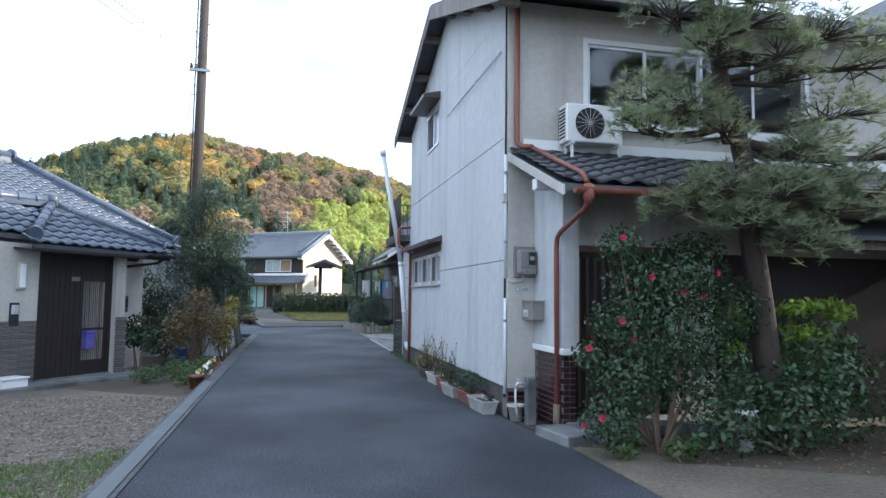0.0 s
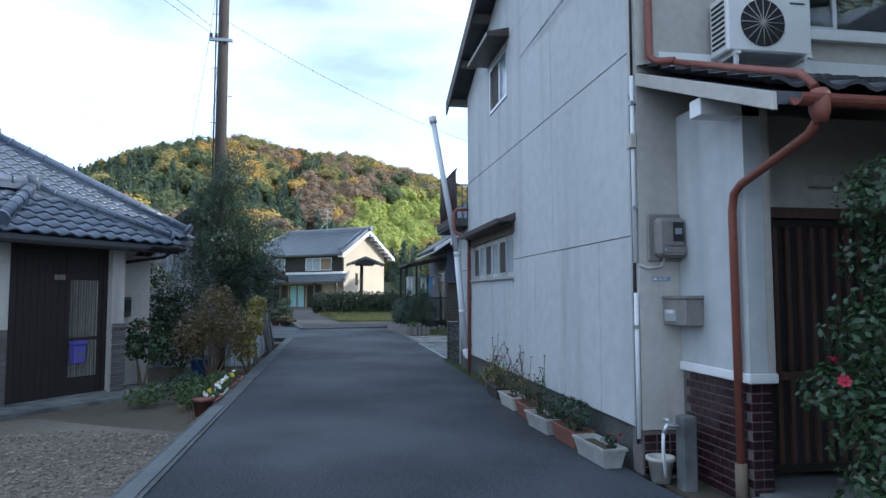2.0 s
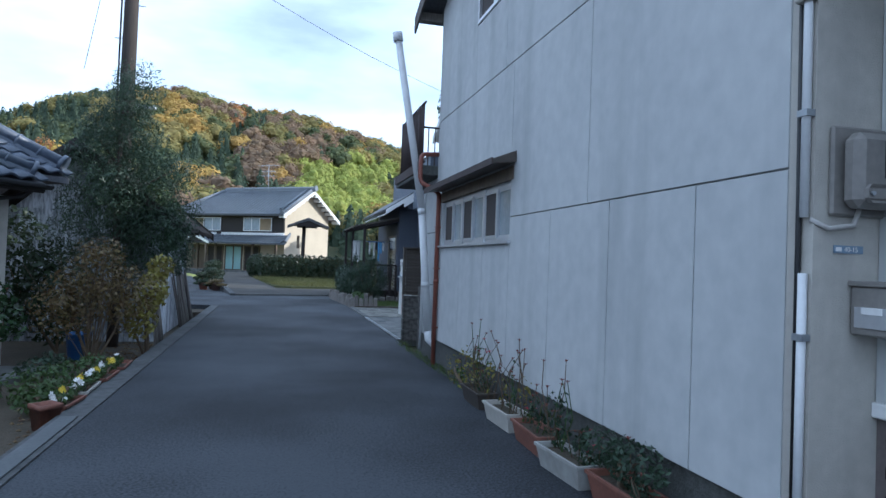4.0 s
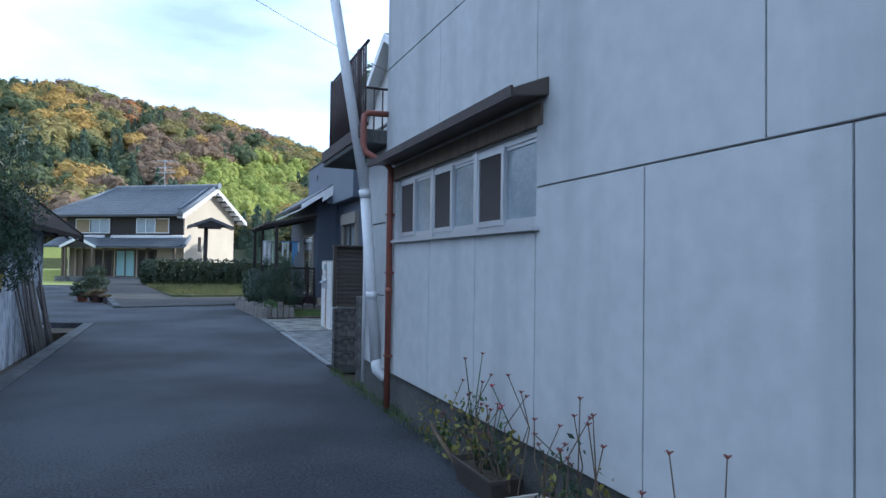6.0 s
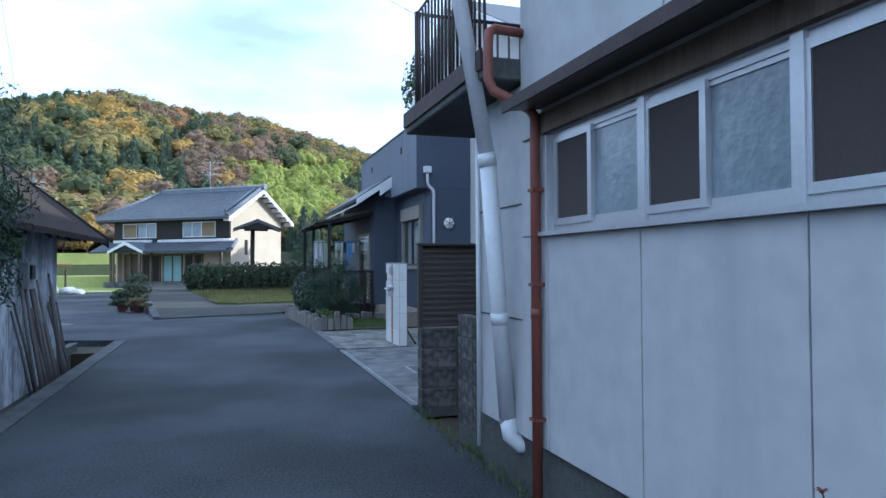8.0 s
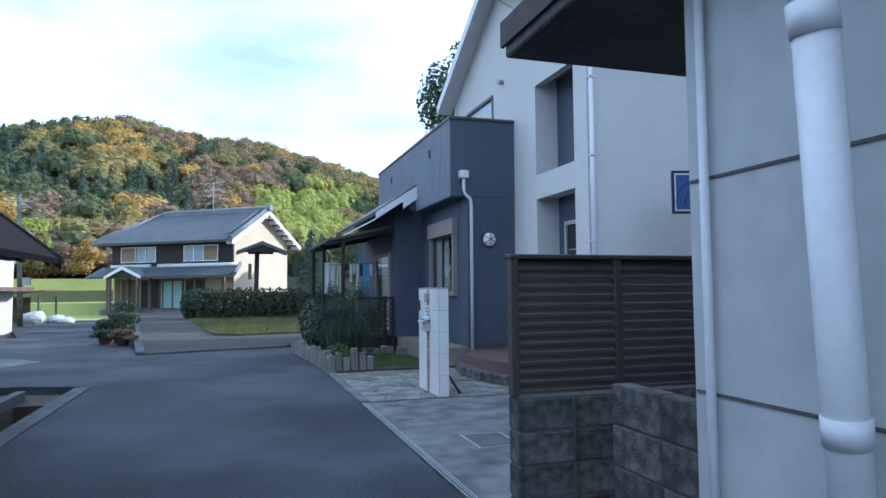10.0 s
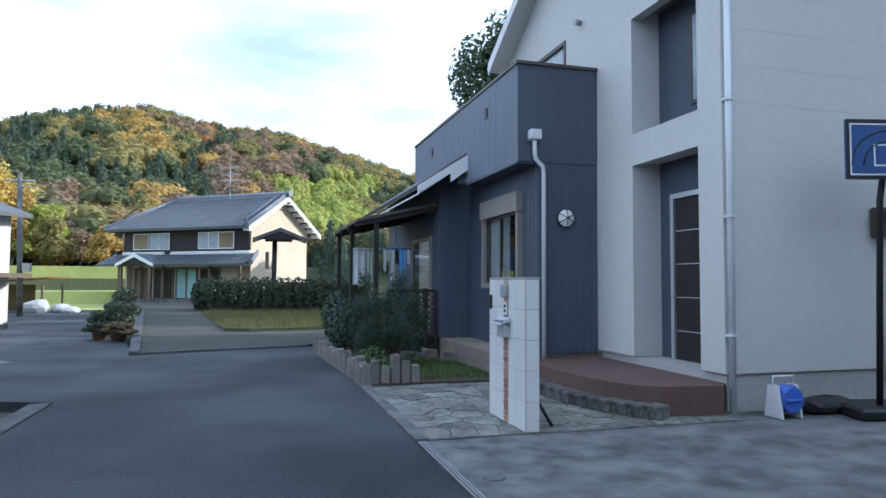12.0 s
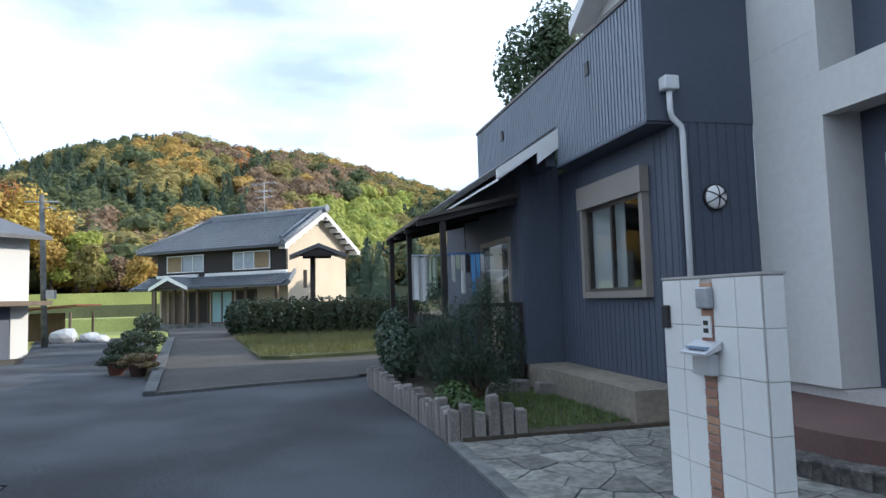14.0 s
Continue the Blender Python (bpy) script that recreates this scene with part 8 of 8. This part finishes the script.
piped("handle", [(4.17, 14.240, 0.36), (4.17, 14.240, 0.47), (4.44, 14.240, 0.47), (4.44, 14.240, 0.36)], 0.014, M_PVC, hr)
bm = bmesh.new()
tube(bm, [(4.2, 14.240, 0.22), (4.42, 14.240, 0.22)], 0.15, 20)
part("drum", bm, M_BLUER, hr)
bm = bmesh.new()
tube(bm, [(4.2, 14.080, 0.22), (4.40, 14.080, 0.22)], 0.02, 8)
tube(bm, [(4.31, 14.092, 0.22), (4.31, 14.115, 0.22)], 0.14, 20)
part("drum_face", bm, M_BLUER, hr)
bg = thing("storage_bag", (5.0, 14.330, 0.006), "black bag lying by the wall", "bag")
bm = bmesh.new()
bmesh.ops.create_icosphere(bm, subdivisions=2, radius=1)
for v in bm.verts:
    k = 1 + 0.25 * noise.noise(v.co * 2.5)
    v.co = Vector((5.0 + v.co.x * 0.42 * k, 14.330 + v.co.y * 0.18, max(0.006, 0.1 + v.co.z * 0.12 * k)))
part("bag_body", bm, M_BLACK, bg)
hp = thing("basketball_hoop", (5.3, 13.7, 0), "portable basketball hoop with blue backboard", "basketball hoop")
HM = pose(5.35, 13.7, 0, 0, 0, -14)
hp.matrix_basis = HM
ORIG[hp.name] = Vector((0, 0, 0))
M_BBOARD = mat("blue_backboard", (0.055, 0.11, 0.27), (0.035, 0.075, 0.2), rough=0.3, s1=3, bump=0.02)
M_RIM = mat("orange_rim", (0.55, 0.10, 0.03), (0.4, 0.08, 0.03), rough=0.4, bump=0.02)
solid("backboard", -0.52, 0.5, 0.0, 0.04, 2.70, 3.38, M_BBOARD, hp, "blue backboard with white lines", 0.015)
part("board_border", bmesh_frame_y(-0.012, -0.001, -0.52, 0.5, 2.70, 3.38, 0.035), M_BLACK, hp)
part("board_line", bmesh_frame_y(-0.008, -0.0015, -0.475, 0.455, 2.745, 3.335, 0.018), M_WHITE, hp)
for rr in (0.30, 0.44):
    arc = [(-0.02 + rr * math.cos(math.pi * k / 12), -0.005, 2.86 + rr * 0.9 * math.sin(math.pi * k / 12)) for k in range(13)]
    piped("board_arc", arc, 0.008, M_BLACK, hp, n=5)
part("target_square", bmesh_frame_y(-0.006, -0.0015, -0.2, 0.17, 2.85, 3.1, 0.018), M_WHITE, hp)
bm = bmesh.new()
ring = [(-0.02 + 0.21 * math.cos(2 * math.pi * k / 24), -0.36 + 0.21 * math.sin(2 * math.pi * k / 24), 2.84) for k in range(25)]
tube(bm, ring, 0.01, 6, cap=False)
tube(bm, [(-0.02, -0.16, 2.84), (-0.02, 0.0, 2.84)], 0.022, 8)
part("rim", bm, M_RIM, hp)
bm = bmesh.new()
for k in range(12):
    for s in (-1, 1):
        a, b = 2 * math.pi * k / 12, 2 * math.pi * (k + 1.5 * s) / 12
        tube(bm, [(-0.02 + 0.21 * math.cos(a), -0.36 + 0.21 * math.sin(a), 2.84), (-0.02 + 0.13 * math.cos(b), -0.36 + 0.13 * math.sin(b), 2.5)], 0.005, 4, cap=False)
part("net", bm, M_CLOTH, hp)
piped("pole", [(0, 0.12, 2.85), (0, 0.2, 2.5), (0, 0.3, 0.05)], 0.035, M_BLACK, hp)
solid("base", -0.4, 0.4, 0.0, 0.7, 0.006, 0.14, M_BLACK, hp, bev=0.03)

# ---- forecourt hedge, shrubs and trees beyond ----
L_YELGRASS = near_leaf("bank_blade", (0.17, 0.165, 0.05), (0.09, 0.10, 0.035))
hd = thing("hedge", (-1, 36, 0.3), "clipped dark green hedge", "hedge")
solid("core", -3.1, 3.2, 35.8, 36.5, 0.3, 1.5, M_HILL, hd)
HB = [(-3.2 + 0.43 * k, 36.1, 0.95, 0.4, 0.5, 0.72) for k in range(16)] + [(-3.6, 37 + 0.6 * k, 0.95, 0.4, 0.5, 0.65) for k in range(5)]
foliage("leaves", HB, 12000, 0.075, L_HEDGE, hd, 111, shell=0.85)
grass("bank_grass", -4.0, 4.4, 27.1, 36.0, 0.2, 26000, 0.26, L_YELGRASS, "long rough yellowing grass on the bank", lambda x, y: x > -2.25 - 0.165 * (y - 27.4) and y > 27.35 + 0.25 * max(0.0, x))
for k, (x, y, h) in enumerate(((-4.95, 27.0, 1.0), (-5.0, 28.4, 1.35), (-5.45, 27.9, 0.75), (-5.35, 30.0, 1.25), (-4.75, 26.2, 0.5), (-5.3, 26.7, 0.45))):
    pt = thing("potted_shrub", (x, y, 0), "dark clipped shrub in a clay pot", "potted plant", "potted shrubs by the forecourt")
    bm = bmesh.new()
    lathe(bm, [(0.14, 0.0), (0.2, 0.26), (0.22, 0.26), (0.22, 0.3), (0.18, 0.3)], (x, y, 0), 12)
    part("pot", bm, M_ORANGEPL if k % 2 else M_TERRA, pt)
    stems(pt, (x, y, 0.25), [(x + 0.1, y, h * 0.7), (x - 0.1, y + 0.1, h * 0.8)], 0.03, 0.012, M_TWIG, "stem", k)
    foliage("leaves", [(x, y, h * 0.82, 0.32, 0.34, h * 0.16), (x + 0.2, y - 0.1, h * 0.5, 0.25, 0.25, h * 0.13), (x - 0.2, y, h * 0.6, 0.22, 0.25, h * 0.13)], 1300, 0.036, L_HEDGE if k != 4 else L_BROWN, pt, 120 + k)

L_EVER = near_leaf("evergreen_leaf", (0.10, 0.14, 0.07), (0.06, 0.09, 0.045), sub=0.4)


def big_tree(name, x, y, z, h, w, material, label, seed, leaf=0.22, n=2600, group=""):
    t = thing(name, (x, y, z), label, "tree", group)
    r = random.Random(seed)
    piped("trunk", [(x, y, z - 0.4), (x + r.uniform(-0.2, 0.2), y, z + h * 0.35), (x, y, z + h * 0.75)], h * 0.025, M_BARK, t, n=8, r1=h * 0.008)
    blobs = []
    for k in range(14):
        a, rr = r.uniform(0, 6.28), w * r.uniform(0.1, 0.75)
        zz = z + h * r.uniform(0.38, 0.9)
        f = 1 - 0.5 * abs((zz - z) / h - 0.55)
        blobs.append((x + rr * f * math.cos(a), y + rr * f * math.sin(a), zz, w * r.uniform(0.28, 0.45), w * r.uniform(0.28, 0.45), h * r.uniform(0.09, 0.15)))
        if k % 2 == 0:
            piped("limb", [(x, y, z + h * 0.4), blobs[-1][:3]], h * 0.009, M_BARK, t, n=5, r1=h * 0.003)
    foliage("crown", blobs, n, leaf, material, t, seed, aspect=0.6, shell=0.3)
    return t


big_tree("evergreen_tree", 10.3, 39, -0.1, 15.8, 3.1, L_EVER, "tall dark evergreen behind the house", 131, 0.13, 22000)
# the next four trees are unseen, added to shade the forecourt and farmhouse
big_tree("evergreen_tree", 14.5, 44, -0.1, 10, 3.6, L_JUN, "tall dark evergreen behind the house", 132, 0.25, 3000)
big_tree("evergreen_tree", 13, 50, -0.1, 9, 3.0, L_JUN, "broad green tree beside the farmhouse", 133, 0.25, 2600)
big_tree("evergreen_tree", 11.5, 31.5, -0.1, 10, 3.2, L_JUN, "broad green tree behind the house", 134, 0.25, 2600)
big_tree("evergreen_tree", 13.5, 36.0, -0.1, 9, 3.2, L_JUN, "broad green tree behind the house", 135, 0.25, 2600)
ra = random.Random(77)
kinds = ("yellow", "orange", "yellow", "yellow", "orange", "gold", "gold", "yellow", "bamboo", "olive", "brown", "yellow")
for k in range(12):
    az = -25 + 1.35 * k + ra.uniform(-0.3, 0.3)
    rr = 97 + ra.uniform(-4, 5)
    x, y = HX + rr * math.sin(radians(az)), HY + rr * math.cos(radians(az))
    h = (11, 13, 13.5, 12, 15, 14, 13.5, 11, 9, 7, 6, 6)[k]
    big_tree("autumn_tree", x, y, 2.0, h, h * 0.36, WOODS[kinds[k]][0], ("golden", "russet", "golden", "golden", "red-orange", "golden", "golden", "golden", "yellow-green", "olive", "brown", "golden")[k] + " autumn tree at the foot of the hill", 140 + k, 0.22, 5200, "autumn trees by the fields")
p2 = thing("utility_pole", (-11.1, 40, -0.13), "slim concrete utility pole with lamp", "utility pole")
piped("shaft", [(-11.1, 40, -0.13), (-11.3, 40, 6.1)], 0.12, M_CONC, p2, n=10, r1=0.09)
piped("lamp_arm", [(-11.28, 40, 5.5), (-10.9, 39.8, 5.55), (-10.7, 39.8, 5.45)], 0.03, M_STEEL, p2, n=6)
solid("transformer", -11.05, -10.75, 39.85, 40.15, 1.9, 2.25, M_STEEL, p2)
piped("crossarm", [(-11.9, 40, 5.8), (-10.7, 40, 5.8)], 0.035, M_STEEL, p2, n=6)
flat("concrete_patch", [(-9.5, 20.6), (-6.2, 21.0), (-5.8, 22.0), (-6.6, 23.0), (-9.5, 23.4)], -0.1, 0.006, M_CONC, "pale concrete patch in the junction", "pavement")
flat("ditch_lip", [(-4.9, 13.5), (-4.76, 13.5), (-4.76, 17.0), (-4.9, 17.0)], -0.3, 0.02, M_CONC_D, "dark concrete ditch lip", "kerb")

# glazed maroon tiles on the plinths
mtile = tile_box("glazed_tile", -0.010, 0.0, -0.0515, 0.0515, 0.0, 0.0555, M_MAROON, 0.003)
mtile2 = tile_box("glazed_tile", -0.0515, 0.0515, -0.010, 0.0, 0.0, 0.0555, M_MAROON, 0.003)
oa = ORIG[houseA.name]
spots = []
for j in range(13):
    for i in range(8):
        y = -1.655 + 0.115 * i + (0.0575 if j % 2 else 0)
        if y < -0.86:
            spots.append(pose(0.372 - oa.x, y - oa.y, 0.01 + 0.0655 * j - oa.z))
pieces("glazed_tile", mtile, spots, houseA)
mtile3 = tile_box("glazed_tile", -0.036, 0.036, -0.010, 0.0, 0.0, 0.0555, M_MAROON, 0.003)
pieces("glazed_tile", mtile3, [pose(0.405 + 0.079 * i - oa.x, -1.708 - oa.y, 0.01 + 0.0655 * j - oa.z) for j in range(13) for i in range(2)], houseA)
spots = [pose(0.07 + 0.115 * i - oa.x, -0.78 - oa.y, 0.01 + 0.0655 * j - oa.z) for j in range(5) for i in range(3)]
pieces("glazed_tile", mtile2, spots, houseA)


# crazy paving: each flagstone is clipped from its neighbours by the lines midway between them
def crazy_paving():
    base = bpy.data.objects["paving_bed"]
    r = np.random.RandomState(5)
    pts = []
    for i in range(13):
        for j in range(9):
            pts.append((0.14 + 0.29 * (i + r.uniform(0.05, 0.95)), 14.2 + 0.37 * (j + r.uniform(0.05, 0.95))))
    pts = np.array(pts)
    for k, p in enumerate(pts):
        if p[0] > 2.4 + 0.15 * (17.5 - p[1]) and p[1] > 14.4:
            continue
        poly = [(0.125, 14.20), (3.85, 14.20), (3.85, 17.49), (0.125, 17.49)]
        d = np.hypot(*(pts - p).T)
        for q in pts[np.argsort(d)[1:14]]:
            m, nrm = (p + q) / 2, q - p
            nrm = nrm / np.hypot(*nrm)
            m = m - nrm * 0.008
            out = []
            for a, b in zip(poly, poly[1:] + poly[:1]):
                da, db = (a[0] - m[0]) * nrm[0] + (a[1] - m[1]) * nrm[1], (b[0] - m[0]) * nrm[0] + (b[1] - m[1]) * nrm[1]
                if da <= 0:
                    out.append(a)
                if (da < 0) != (db < 0):
                    t = da / (da - db)
                    out.append((a[0] + (b[0] - a[0]) * t, a[1] + (b[1] - a[1]) * t))
            poly = out
        if len(poly) < 3:
            continue
        bm = bmesh.new()
        prism(bm, [(x, y, 0.0) for x, y in poly], (0, 0, 0.014 + r.uniform(0, 0.008)))
        ob = new("flagstone", mesh_of(bm, "flagstone", M_PLATE))
        ob.parent = base


crazy_paving()
STEP_LINE = [Vector(p) for p in ((2.5, 17.2, 0), (2.3, 16.3, 0), (2.33, 15.6, 0), (2.5, 15.0, 0), (2.8, 14.5, 0))]
for k in range(13):
    f = k / 12 * (len(STEP_LINE) - 1.001)
    a, b = STEP_LINE[int(f)], STEP_LINE[int(f) + 1]
    c = a + (b - a) * (f - int(f))
    t = thing("step_stone", c, "rough brown stone edging the porch step", "stone", "porch step stones")
    bm = bmesh.new()
    bx(bm, -0.11, 0.16, -0.108, 0.108, 0.0, 0.165)
    for v in bm.verts:
        v.co += Vector((rq.uniform(-0.012, 0.012), rq.uniform(-0.008, 0.008), rq.uniform(-0.01, 0.01)))
    ob = new("stone", mesh_of(bm, "stone", M_BLOCK, 0.012))
    ob.parent = t
    ob.rotation_euler = (0, 0, math.atan2((b - a).y, (b - a).x) + math.pi / 2)
